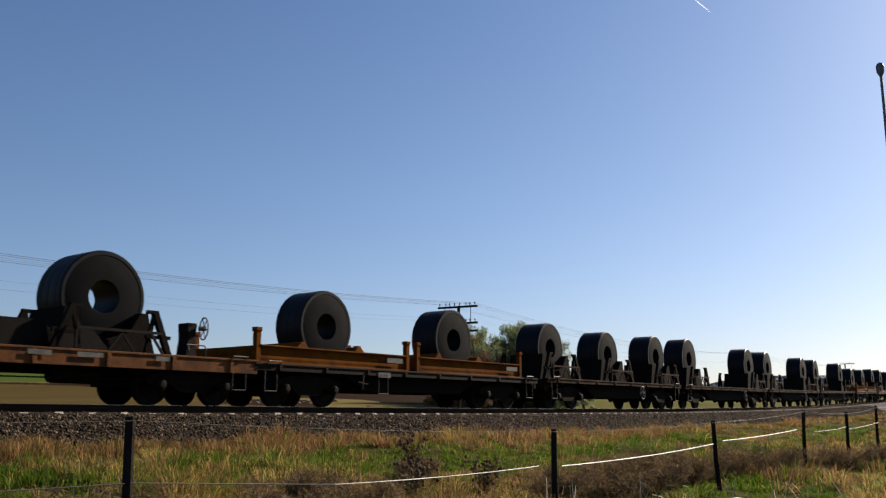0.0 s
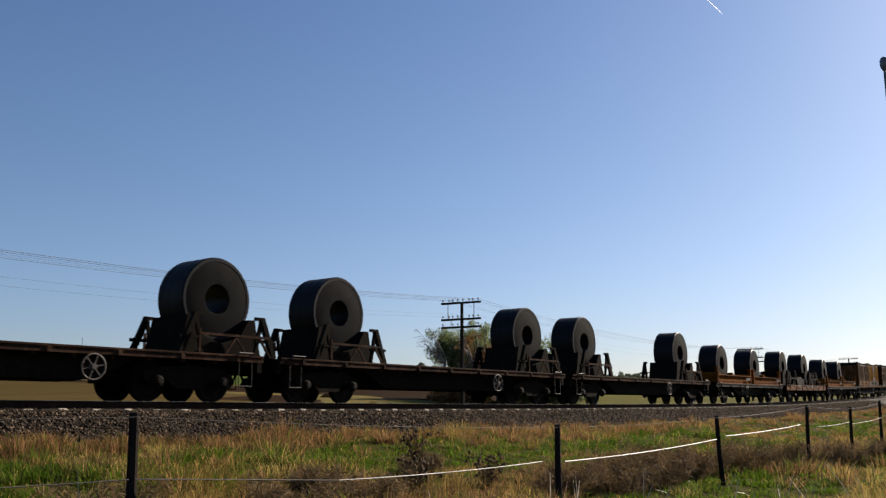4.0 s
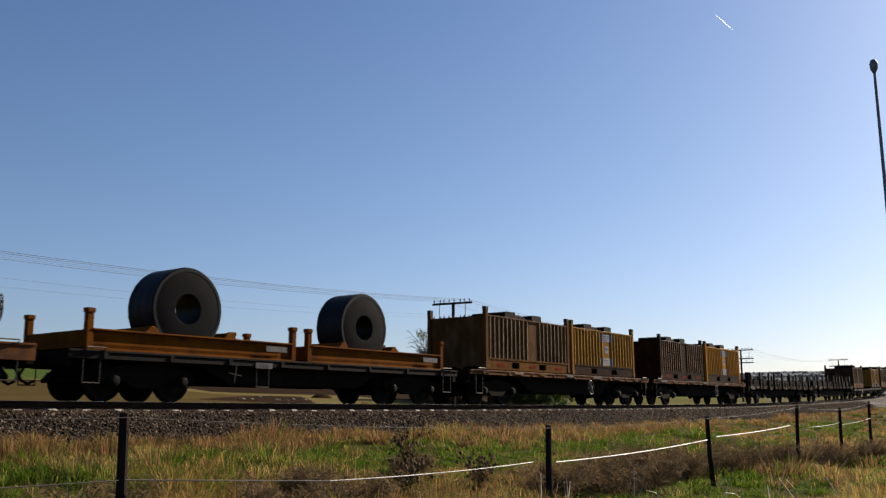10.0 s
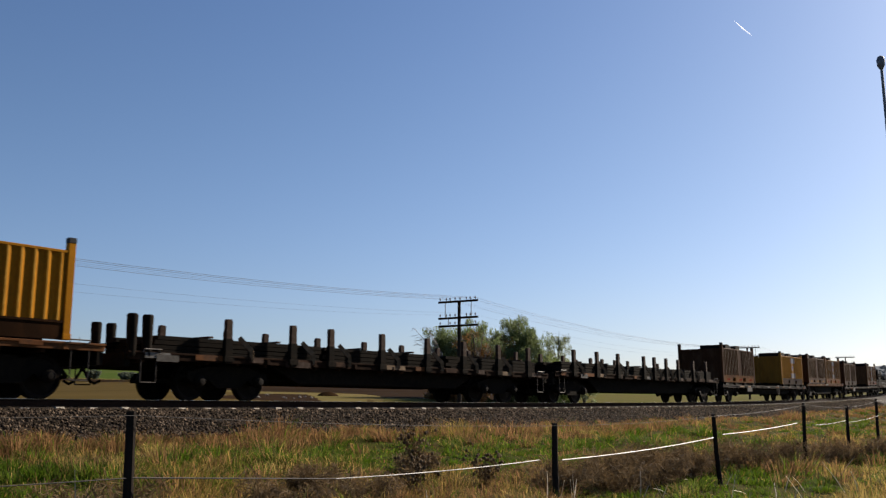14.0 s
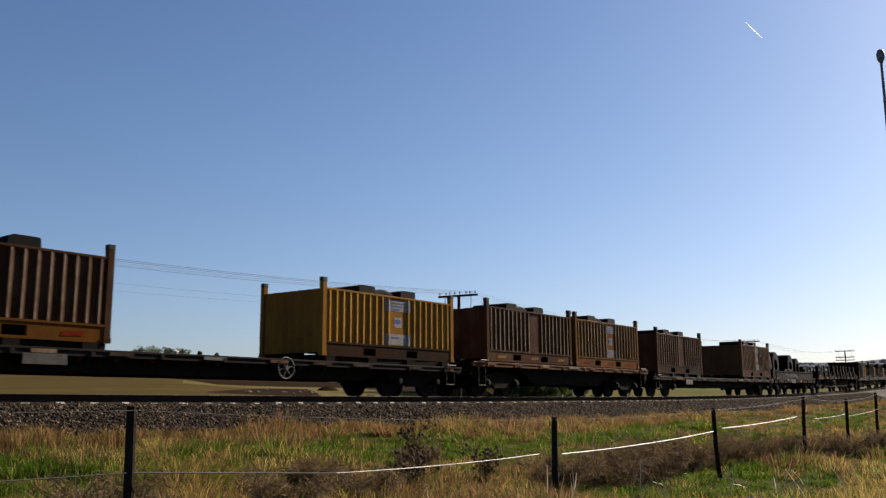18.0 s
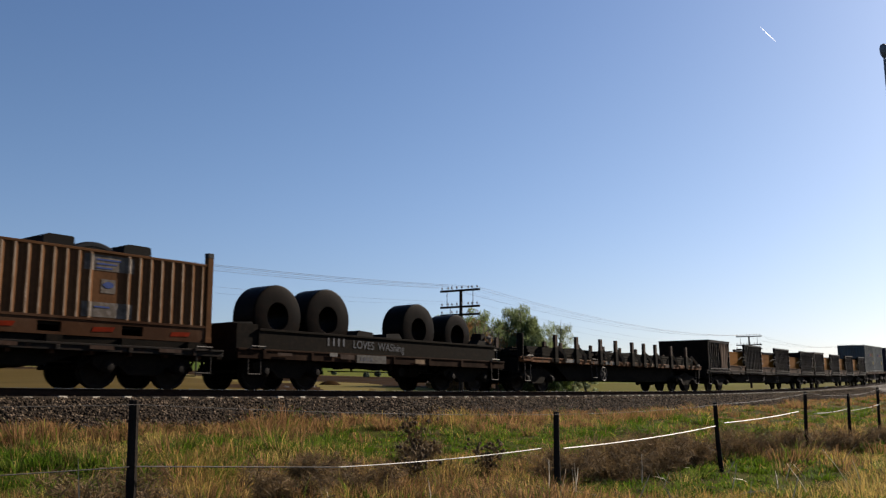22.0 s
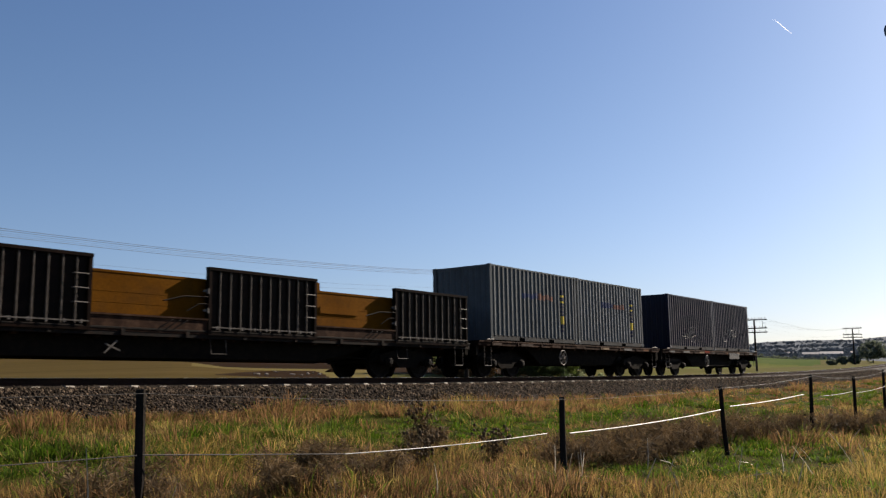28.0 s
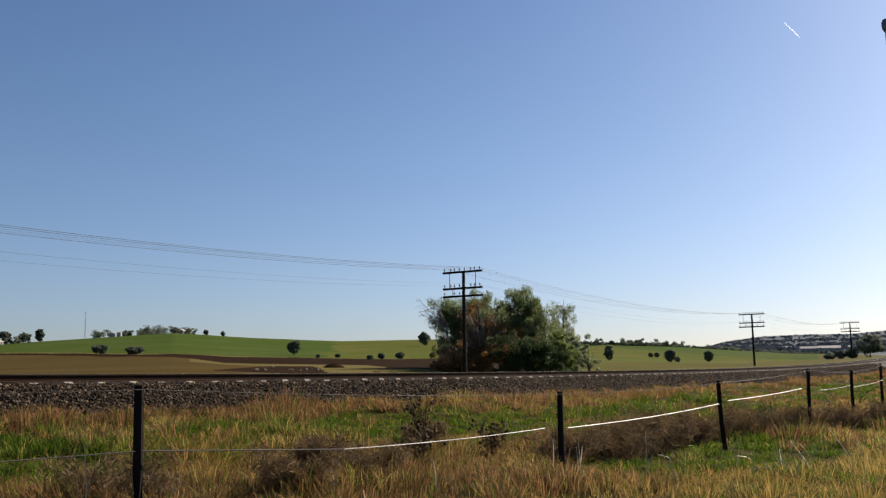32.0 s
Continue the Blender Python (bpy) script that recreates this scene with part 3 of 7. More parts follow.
def bearing_mesh():
    bm = bmesh.new()
    lathe(bm, [(0.0001, 0.0), (0.09, 0.0), (0.10, -0.02), (0.075, -0.05), (0.0001, -0.055)], 14)
    return mesh_of(bm, "bearing_cap", M_BEARING, smooth=True)


M_BEARING = material("worn_bearing_cap", (0.011, 0.0085, 0.0065), (0.006, 0.0045, 0.0035), 0.6, 0, 5, 40, 0.1, spec=0.06)
BEARING = bearing_mesh()
WHEELSET, BOGIE, HANDWHEEL, COUPLER, HOSE, STEP, GRAB = wheelset_mesh(), bogie_mesh(), handwheel_mesh(), coupler_mesh(), hose_mesh(), step_mesh(), grab_mesh()
MOVERS, AXLES = [], {-0.9: [], 0.9: []}


def under(w, length, deck_mat, sill_mat, deck_z=1.08, bogie_in=2.35, belly=True, hw=None, tank=True, sill=0.17, plate=None, plate_w=1.25, ramp=0.8):
    """Underframe, bogies and end gear of a wagon that runs from -length/2 to +length/2."""
    h = length / 2
    bm = bmesh.new()
    box(bm, -h, h, -1.22, 1.22, deck_z - 0.05, deck_z)
    for k in range(int(length / 0.9)):
        x = -h + 0.45 + k * 0.9
        box(bm, x - 0.05, x + 0.05, -1.2, 1.2, deck_z - 0.2, deck_z - 0.05)
    part("deck", bm, deck_mat, w)
    for s in (-1, 1):
        bm = bmesh.new()
        y0, y1 = sorted((1.222 * s, 1.29 * s))
        box(bm, -h, h, y0, y1, deck_z - sill, deck_z + 0.02)
        box(bm, -h, h, *sorted((1.27 * s, 1.315 * s)), deck_z - 0.02, deck_z + 0.03)
        n = int(length / 1.6)
        for k in range(n):
            x = -h + (k + 0.5) * length / n
            box(bm, x - 0.05, x + 0.05, *sorted((1.285 * s, 1.325 * s)), deck_z - sill, deck_z - 0.02)
        part("side_sill", bm, sill_mat, w, bevel=0.008)
    bm = bmesh.new()
    b = h - bogie_in - 1.6
    low = 0.42 if belly else 0.66
    for y in (-0.34, 0.26):
        prism(bm, ((-h + 0.1, deck_z - 0.06), (-h + 0.1, 0.70), (-b - 0.5, 0.70), (-b + 0.9, low), (b - 0.9, low), (b + 0.5, 0.70), (h - 0.1, 0.70), (h - 0.1, deck_z - 0.06)), y, y + 0.08)
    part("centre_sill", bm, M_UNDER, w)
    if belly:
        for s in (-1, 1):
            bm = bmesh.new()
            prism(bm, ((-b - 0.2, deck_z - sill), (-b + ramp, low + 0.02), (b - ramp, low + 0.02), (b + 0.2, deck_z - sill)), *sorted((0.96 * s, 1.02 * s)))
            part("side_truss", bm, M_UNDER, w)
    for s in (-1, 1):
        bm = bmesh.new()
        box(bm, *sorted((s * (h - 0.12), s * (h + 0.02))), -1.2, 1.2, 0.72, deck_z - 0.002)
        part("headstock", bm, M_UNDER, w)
        share("coupler", COUPLER, w, (s * h, 0, 0), 0 if s > 0 else math.pi)
        share("air_hose", HOSE, w, (s * h, 0, 0), 0 if s > 0 else math.pi)
        for yy in (-1, 1):
            share("footstep", STEP, w, (s * (h - 0.55), 1.27 * yy, 0), label="dull bent-bar footstep")
            share("grab_iron", GRAB, w, (s * (h - 0.6), 1.30 * yy, deck_z + 0.01), 0 if yy < 0 else math.pi)
        bg = share("bogie", BOGIE, w, (s * (h - bogie_in), 0, 0), label="grimy two-axle bogie")
        for x in (-0.9, 0.9):
            ws = share("wheelset", WHEELSET, bg, (x, 0, 0.46))
            AXLES[x].append(ws)
            share("bearing_cap", BEARING, bg, (x, -1.172, 0.46))
    if hw is not None:
        share("handwheel", HANDWHEEL, w, (hw, -1.30, 0.70), label="pale spoked brake handwheel")
    if tank:
        bm = bmesh.new()
        lathe(bm, [(0.0001, -0.55), (0.17, -0.55), (0.19, -0.5), (0.19, 0.5), (0.17, 0.55), (0.0001, 0.55)], 14, centre=(0.6, 0, 0))
        for v in bm.verts:
            v.co = Vector((v.co.y + 1.2, v.co.x - 1.3, v.co.z + 0.62))
        part("air_tank", bm, M_UNDER, w, smooth=True)
        bm = bmesh.new()
        beam(bm, (-b, -0.9, 0.52), (b, -0.9, 0.55), 0.03)
        beam(bm, (-b * 0.6, -0.9, 0.52), (-b * 0.6, -0.9, 0.95), 0.05)
        beam(bm, (b * 0.5, -0.9, 0.52), (b * 0.5, -0.9, 0.95), 0.05)
        part("brake_rod", bm, M_UNDER, w)
    if plate is not None:
        bm = bmesh.new()
        box(bm, plate, plate + plate_w, -1.36, -1.335, deck_z - (0.20 if plate_w < 1 else 0.36), deck_z - 0.06)
        pl = part("number_board", bm, M_PLATE, w, "pale board with illegible markings")
        for k in range(int(plate_w / 0.15)):
            if k != 3:
                bm = bmesh.new()
                box(bm, plate + 0.08 + k * 0.13, plate + 0.15 + k * 0.13, -1.364, -1.360, deck_z - 0.17, deck_z - 0.10)
                part("marking", bm, M_MARK, pl)


def mover(ob, s, off=0.0, z=0.0):
    MOVERS.append((ob, s, off, z))
    return ob


# ---------- coils and cradles ----------


def coil_meshes(rad, width, bore, face, wrap):
    """Winding, edge ring and strap of a coil that lies along y."""
    w = width / 2
    bm = bmesh.new()
    lathe(bm, [(bore, -w + 0.012), (bore + 0.012, -w), (rad - 0.05, -w), (rad - 0.015, -w + 0.012), (rad, -w + 0.04), (rad, w - 0.04), (rad - 0.015, w - 0.012), (rad - 0.05, w), (bore + 0.012, w), (bore, w - 0.012)], 64)
    for f in bm.faces:
        f.normal_update()
        f.material_index = 1 if abs(f.normal.y) > 0.6 else 0
    body = mesh_of(bm, "winding", [wrap, face], smooth=True)
    body.set_sharp_from_angle(angle=radians(20))
    bm = bmesh.new()
    lathe(bm, [(rad - 0.10, -0.006), (rad - 0.03, -0.006), (rad + 0.004, 0.03), (rad + 0.004, 0.12), (rad + 0.001, 0.12), (rad + 0.001, 0.04), (rad - 0.03, -0.001), (rad - 0.10, -0.001)], 64)
    ring = mesh_of(bm, "edge_ring", wrap, smooth=True)
    bm = bmesh.new()
    lathe(bm, [(rad + 0.0005, -0.018), (rad + 0.004, -0.016), (rad + 0.004, 0.016), (rad + 0.0005, 0.018)], 64)
    strap = mesh_of(bm, "strap", M_STRAP, smooth=True)
    return body, ring, strap


COILS = {}


def coil(s, rad=1.0, width=1.25, z=1.2, rust=False, label=""):
    key = (rad, width, rust)
    if key not in COILS:
        COILS[key] = coil_meshes(rad, width, 0.37, M_COILRUST if rust else M_COILFACE, M_COILRUST if rust else M_COIL)
    body, ring, strap = COILS[key]
    ob = thing("steel_coil", label or ("bare brown steel coil lying in a side-board wagon" if rust else "large black wrapped steel coil on a flat wagon cradle"), "steel coil", "steel coils on the train")
    share("winding", body, ob)
    if not rust:
        share("edge_ring", ring, ob, (0, -width / 2, 0))
        share("edge_ring", ring, ob, (0, width / 2, 0), math.pi)
        for k in (-0.28, 0.02, 0.30):
            share("strap", strap, ob, (0, k * width, 0), 0)
    return mover(ob, s, 0, z + rad)


def cradle(w, x, mat, half=1.42, top=2.10, base=1.10):
    """Saddle of two sloping beds between A-frames with tie bars, centred at x."""
    bm = bmesh.new()
    for s in (-1, 1):
        prism(bm, [(x + s * a, c) for a, c in ((0.0, base + 0.003), (1.26, base + 0.003), (1.14, base + 0.40), (1.02, top - 0.03), (0.84, top - 0.03), (0.78, top - 0.12), (0.56, base + 0.50), (0.0, base + 0.32))], -0.72, 0.72)
    saddle = part("saddle", bm, M_UNDER, w, "black sloping coil saddle")
    for y in (-1.0, 1.0):
        for s in (-1, 1):
            bm = bmesh.new()
            a1 = x + s * half
            beam(bm, (x + s * (half - 0.42), y, top), (a1, y, base + 0.003), 0.13)
            beam(bm, (x + s * (half - 0.42), y, top - 0.03), (x + s * (half - 0.62), y, base + 0.003), 0.08)
            beam(bm, (x + s * (half - 0.62), y, base + 0.42), (a1 + s * 0.02, y, base + 0.42), 0.08)
            box(bm, *sorted((x + s * (half - 0.62), x + s * (half - 0.34))), y - 0.05, y + 0.05, top - 0.06, top + 0.02)
            part("a_frame", bm, M_UNDER, w)
        bm = bmesh.new()
        yy = y * 1.12
        beam(bm, (x - 0.95, yy, base + 0.50), (x + half - 0.25, yy, base + 0.50), 0.06)
        beam(bm, (x + half - 0.62, yy, base + 0.55), (x + half - 0.20, yy, base + 0.003), 0.05)
        beam(bm, (x - 0.95, yy, base + 0.62), (x - 0.95, yy, base + 0.003), 0.05)
        part("tie_bar", bm, mat, w)
        for e in (-0.32, 0.38):
            bm = bmesh.new()
            beam(bm, (x + 0.10 + e, yy, base + 0.003), (x + 0.12, yy, base + 0.46), 0.04)
            part("brace", bm, mat, w)


def coil_flat(s0, s1, coils, brown=False, seat=1.49, rad=1.05, stand=0.75, wheel_in=4.6, high=None):
    length, mid = s1 - s0, (s0 + s1) / 2
    w = thing("coil_flat_wagon", "rusty brown-sided flat wagon with steel coil cradles" if brown else "dark flat railway wagon with steel coil cradles", "wagon", "wagons of the train")
    under(w, length, M_DECK, M_BROWNSILL if brown else M_DECK, 1.10, bogie_in=1.75 if brown else 2.0, belly=not brown, hw=None if brown else length / 2 - wheel_in, sill=0.32 if brown else 0.14)
    for c in coils:
        cradle(w, c - mid, M_DECK if not brown else M_STEEL)
        coil(c, rad, 1.0, seat + (0.15 if c == high else 0.0))
    if brown:
        for a, b, t in ((-0.9, 0.35, 1.72), (-2.1, -1.1, 1.55), (0.6, 1.5, 1.60)):
            bm = bmesh.new()
            prism(bm, ((a - 0.4, 1.103), (b + 0.5, 1.103), (b + 0.2, t - 0.2), (b, t), (a, t), (a - 0.2, t - 0.2)), -0.85, 0.85)
            part("chock_block", bm, M_BLOCK, w, "low black timber coil chock")
        brake_stand(w, length / 2 - stand)
        for k, x in enumerate((-length / 2 + 3.0, -length / 2 + 5.6, 0.9, 2.8)):
            bm = bmesh.new()
            box(bm, x, x + (0.9, 0.5, 0.6, 0.35)[k], -1.335, -1.328, 0.97, 1.07)
            part("marking", bm, M_PLATE, w, "pale scuffed marking")
    return mover(w, mid)


def brake_stand(w, x):
    bm = bmesh.new()
    prism(bm, ((x - 0.16, 1.105), (x + 0.16, 1.105), (x + 0.10, 1.62), (x + 0.13, 1.98), (x - 0.13, 1.98), (x - 0.10, 1.62)), -0.55, -0.15)
    st = part("brake_stand", bm, M_STEEL, w, "black handbrake stand")
    share("handwheel", HANDWHEEL, st, (x + 0.28, -0.62, 1.86), 1.3)
    bm = bmesh.new()
    for dx in (-0.50, 0.0):
        tube(bm, [(x + dx, -1.12, 1.0), (x + dx, -1.12, 1.34), (x + dx - 0.06, -1.12, 1.40)], 0.018, 6)
    tube(bm, [(x - 0.56, -1.12, 1.40), (x - 0.06, -1.12, 1.40)], 0.018, 6)
    part("handrail", bm, M_HANDLE, w, "pale bent tube handrail")


# ---------- orange coil tubs ----------


def tub_meshes():
    L = 6.02
    out = {}
    bm = bmesh.new()
    box(bm, 0, L, -1.22, 1.22, 1.13, 1.20)
    out["floor"] = mesh_of(bm, "floor", M_ORANGE)
    for name, y in (("side_near", -1.22), ("side_far", 1.16)):
        bm = bmesh.new()
        box(bm, 0.13, L - 0.13, y, y + 0.06, 1.085, 1.49)
        sgn = -1 if y < 0 else 1
        yo = y if y < 0 else y + 0.06
        box(bm, 0.13, L - 0.13, *sorted((yo - 0.06 * sgn, yo + 0.09 * sgn)), 1.491, 1.53)
        box(bm, 0.13, L - 0.13, *sorted((yo, yo + 0.09 * sgn)), 1.062, 1.10)
        out[name] = mesh_of(bm, "side_wall", M_ORANGE, bevel=0.006)
    bm = bmesh.new()
    box(bm, 0.0, 0.10, -1.12, 1.12, 1.2, 1.50)
    out["end"] = mesh_of(bm, "end_wall", M_ORANGE)
    bm = bmesh.new()
    box(bm, 0, 0.15, -1.29, -1.14, 1.06, 1.90)
    box(bm, -0.02, 0.17, -1.31, -1.12, 1.86, 1.96)
    out["post"] = mesh_of(bm, "corner_post", M_ORANGE, bevel=0.01)
    bm = bmesh.new()
    prism(bm, ((0, 1.203), (0.75, 1.203), (0.75, 1.28), (0.40, 1.72), (0.28, 1.74), (0.0, 1.50)), -0.75, 0.75)
    out["chock"] = mesh_of(bm, "coil_chock", M_ORANGE, bevel=0.01)
    return L, out


TUB_L, TUB = tub_meshes()


def tub(s0, c):
    t = thing("coil_tub", "orange open steel coil tub with corner posts", "freight container", "orange coil tubs")
    h = TUB_L / 2
    for n in ("floor", "side_near", "side_far"):
        share("floor" if n == "floor" else "side_wall", TUB[n], t, (-h, 0, 0))
    share("end_wall", TUB["end"], t, (-h + 0.02, 0, 0))
    share("end_wall", TUB["end"], t, (h - 0.12, 0, 0))
    for x in (-h, h - 0.15):
        for y in (0, 2.43):
            share("corner_post", TUB["post"], t, (x, y, 0), label="orange square corner post")
    x = c - (s0 + h)
    share("coil_chock", TUB["chock"], t, (x - 1.45, 0, 0))
    share("coil_chock", TUB["chock"], t, (x + 1.45, 0, 0), math.pi)
    bm = bmesh.new()
    box(bm, h - 1.05, h - 0.35, -1.315, -1.311, 1.28, 1.42)
    part("marking", bm, M_PLATE, t, "small pale stencil panel")
    mover(t, s0 + h)
    coil(c, 1.03, 1.0, 1.21, label="large black wrapped steel coil in an orange tub")


def tub_wagon(s0, s1, tubs, coils):
    w = thing("tub_wagon", "dark skeletal wagon carrying two orange coil tubs", "wagon", "wagons of the train")
    length, mid = s1 - s0, (s0 + s1) / 2
    under(w, length, M_UNDER, M_STEEL, 1.045, bogie_in=2.1, belly=True, sill=0.16, plate=tubs[1] - mid - 1.83, plate_w=0.55)
    share("footstep", STEP, w, (tubs[1] - mid - 1.55, -1.30, 0.0))
    bm = bmesh.new()
    x = tubs[1] - mid - 2.44
    beam(bm, (x - 0.03, -1.32, 0.48), (x + 0.03, -1.32, 0.90), 0.02)
    beam(bm, (x - 0.20, -1.32, 0.70), (x + 0.20, -1.32, 0.64), 0.018)
    part("brake_lever", bm, M_STEP, w, "dull crossed brake lever")
    mover(w, mid)
    for a, c in zip(tubs, coils):
        tub(a, c)


# ---------- half-height ribbed containers with coils ----------


def half_box(s0, paint, base=None, sticker=False, marks=M_REDMARK, base_z=1.20):
    L = 5.97
    h = L / 2
    base = base or paint
    c = thing("half_height_container", {"bright_yellow": "bright yellow half-height ribbed steel container", "faded_yellow": "faded yellow half-height ribbed steel container", "dirty_ochre": "dirty ochre half-height ribbed steel container", "rusty_tan": "rusty tan half-height ribbed steel container",
                                        "grimy_brown": "grimy brown half-height ribbed steel container", "sooty_brown": "sooty dark brown half-height ribbed container", "streaked_ochre": "ochre ribbed container streaked with white spills"}[paint.name],
              "freight container", "half-height coil containers")
    top = base_z + 1.86
    b0 = base_z + 0.36
    for y, f in ((-1.20, 1), (1.20, -1)):
        bm = bmesh.new()
        xm = 0.25
        corrugated(bm, -h + 0.16, xm - 0.32, b0, top - 0.06, y, 0.046, 0.285, 0.03, f, 0.14, 0.23)
        corrugated(bm, xm + 0.32, h - 0.16, b0, top - 0.06, y, 0.046, 0.285, 0.03, f, 0.14, 0.23)
        box(bm, xm - 0.32, xm + 0.32, *sorted((y, y + 0.03 * f)), b0, top - 0.06)
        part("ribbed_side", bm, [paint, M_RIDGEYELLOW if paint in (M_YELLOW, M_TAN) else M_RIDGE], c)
        bm = bmesh.new()
        box(bm, -h + 0.16, h - 0.16, *sorted((y - 0.042 * f, y + 0.05 * f)), top - 0.058, top)
        part("top_rail", bm, paint, c, bevel=0.006)
        bm = bmesh.new()
        for x0, x1 in ((-h + 0.16, -1.30), (-0.78, 0.62), (1.14, h - 0.16)):
            box(bm, x0, x1, *sorted((y - 0.03 * f, y + 0.06 * f)), base_z, b0)
        for x0, x1 in ((-1.30, -0.78), (0.62, 1.14)):
            box(bm, x0, x1, *sorted((y - 0.03 * f, y + 0.06 * f)), base_z + 0.27, b0)
            box(bm, x0, x1, *sorted((y - 0.03 * f, y + 0.06 * f)), base_z, base_z + 0.06)
        box(bm, -h + 0.16, h - 0.16, *sorted((y - 0.05 * f, y + 0.03 * f)), b0 - 0.02, b0 + 0.03)
        part("base_rail", bm, base, c, "base rail with two fork pockets")
        if y < 0 and marks:
            for x in (-2.3, -0.1, 1.85):
                bm = bmesh.new()
                prism(bm, [(x + px, base_z + pz) for px, pz in ((0, 0.10), (0.5, 0.12), (0.55, 0.22), (0.04, 0.2))], y - 0.038, y - 0.034)
                part("paint_patch", bm, marks, c)
    for x, f in ((-h + 0.06, 1), (h - 0.06, -1)):
        bm = bmesh.new()
        corrugated(bm, -1.12, 1.12, base_z + 0.1, top - 0.03, 0, 0.04, 0.32, 0.03, 1, 0.2, 0.33)
        for v in bm.verts:
            v.co = Vector((x + v.co.y * f, v.co.x, v.co.z))
        part("ribbed_end", bm, paint, c)
    for x in (-h, h - 0.16):
        for y in (-1.25, 1.11):
            bm = bmesh.new()
            box(bm, x, x + 0.16, y, y + 0.14, base_z, top + 0.17)
            box(bm, x - 0.012, x + 0.172, y - 0.012, y + 0.152, base_z - 0.002, base_z + 0.12)
            post = part("corner_post", bm, paint, c, "tall painted corner post", bevel=0.008)
            bm = bmesh.new()
            box(bm, x - 0.006, x + 0.166, y - 0.006, y + 0.146, top + 0.16, top + 0.28)
            part("stacking_socket", bm, M_SOCKET, post, "grey steel stacking socket", bevel=0.01)
    bm = bmesh.new()
    box(bm, -h + 0.1, h - 0.1, -1.16, 1.16, base_z + 0.2, base_z + 0.30)
    part("floor", bm, M_UNDER, c)
    bm = bmesh.new()
    box(bm, -h + 0.25, h - 0.55, -1.17, 1.17, base_z - 0.068, base_z + 0.05)
    part("skid", bm, M_UNDER, c, "black skid under the base")
    for x0, x1 in ((-1.10, -0.40), (0.80, 1.50)):
        bm = bmesh.new()
        prism(bm, ((x0 - 0.12, base_z + 0.4), (x1 + 0.2, base_z + 0.4), (x1, top + 0.26), (x1 - 0.06, top + 0.28), (x0 + 0.12, top + 0.28), (x0 + 0.02, top + 0.24)), -0.85, 0.62)
        part("coil_block", bm, M_BLOCK, c, "black coil block showing above the rim")
    if sticker:
        for z0, z1 in ((b0 + 0.06, b0 + 0.38), (top - 0.44, top - 0.10)):
            bm = bmesh.new()
            corrugated(bm, -0.3455, -0.07, z0, z1, -1.205, 0.046, 0.2755, 0.003, 1, 0.14, 0.23)
            box(bm, -0.07, 0.57, -1.207, -1.203, z0, z1)
            corrugated(bm, 0.57, 0.852, z0, z1, -1.205, 0.046, 0.282, 0.003, 1, 0.14, 0.23)
            st = part("sign_panel", bm, M_STICKERDARK if paint in (M_OCHRE, M_RUSTTAN) else M_STICKER, c, "grubby white maker's panel")
            for k in range(1 if z0 < b0 + 0.1 else 3):
                bm = bmesh.new()
                box(bm, -0.05, 0.30 if z0 < b0 + 0.1 else 0.52 - 0.1 * k, -1.213, -1.209, z1 - 0.12 - k * 0.09, z1 - 0.085 - k * 0.09)
                part("blue_mark", bm, M_BLUE, st)
        bm = bmesh.new()
        box(bm, 0.08, 0.42, -1.207, -1.203, b0 + 0.58, b0 + 0.88)
        st = part("sign_panel", bm, M_STICKERDARK if paint in (M_OCHRE, M_RUSTTAN) else M_STICKER, c, "small white panel with a blue oval")
        bm = bmesh.new()
        prism(bm, [(0.25 + 0.13 * math.cos(k * math.tau / 14), b0 + 0.76 + 0.07 * math.sin(k * math.tau / 14)) for k in range(14)], -1.213, -1.209)
        part("blue_mark", bm, M_BLUE, st)
    mover(c, s0 + h)
    coil(s0 + h + 0.22, 0.95, 1.25, top + 0.27 - 1.9, label="steel coil inside a half-height container")
    return c


# ---------- shipping containers ----------


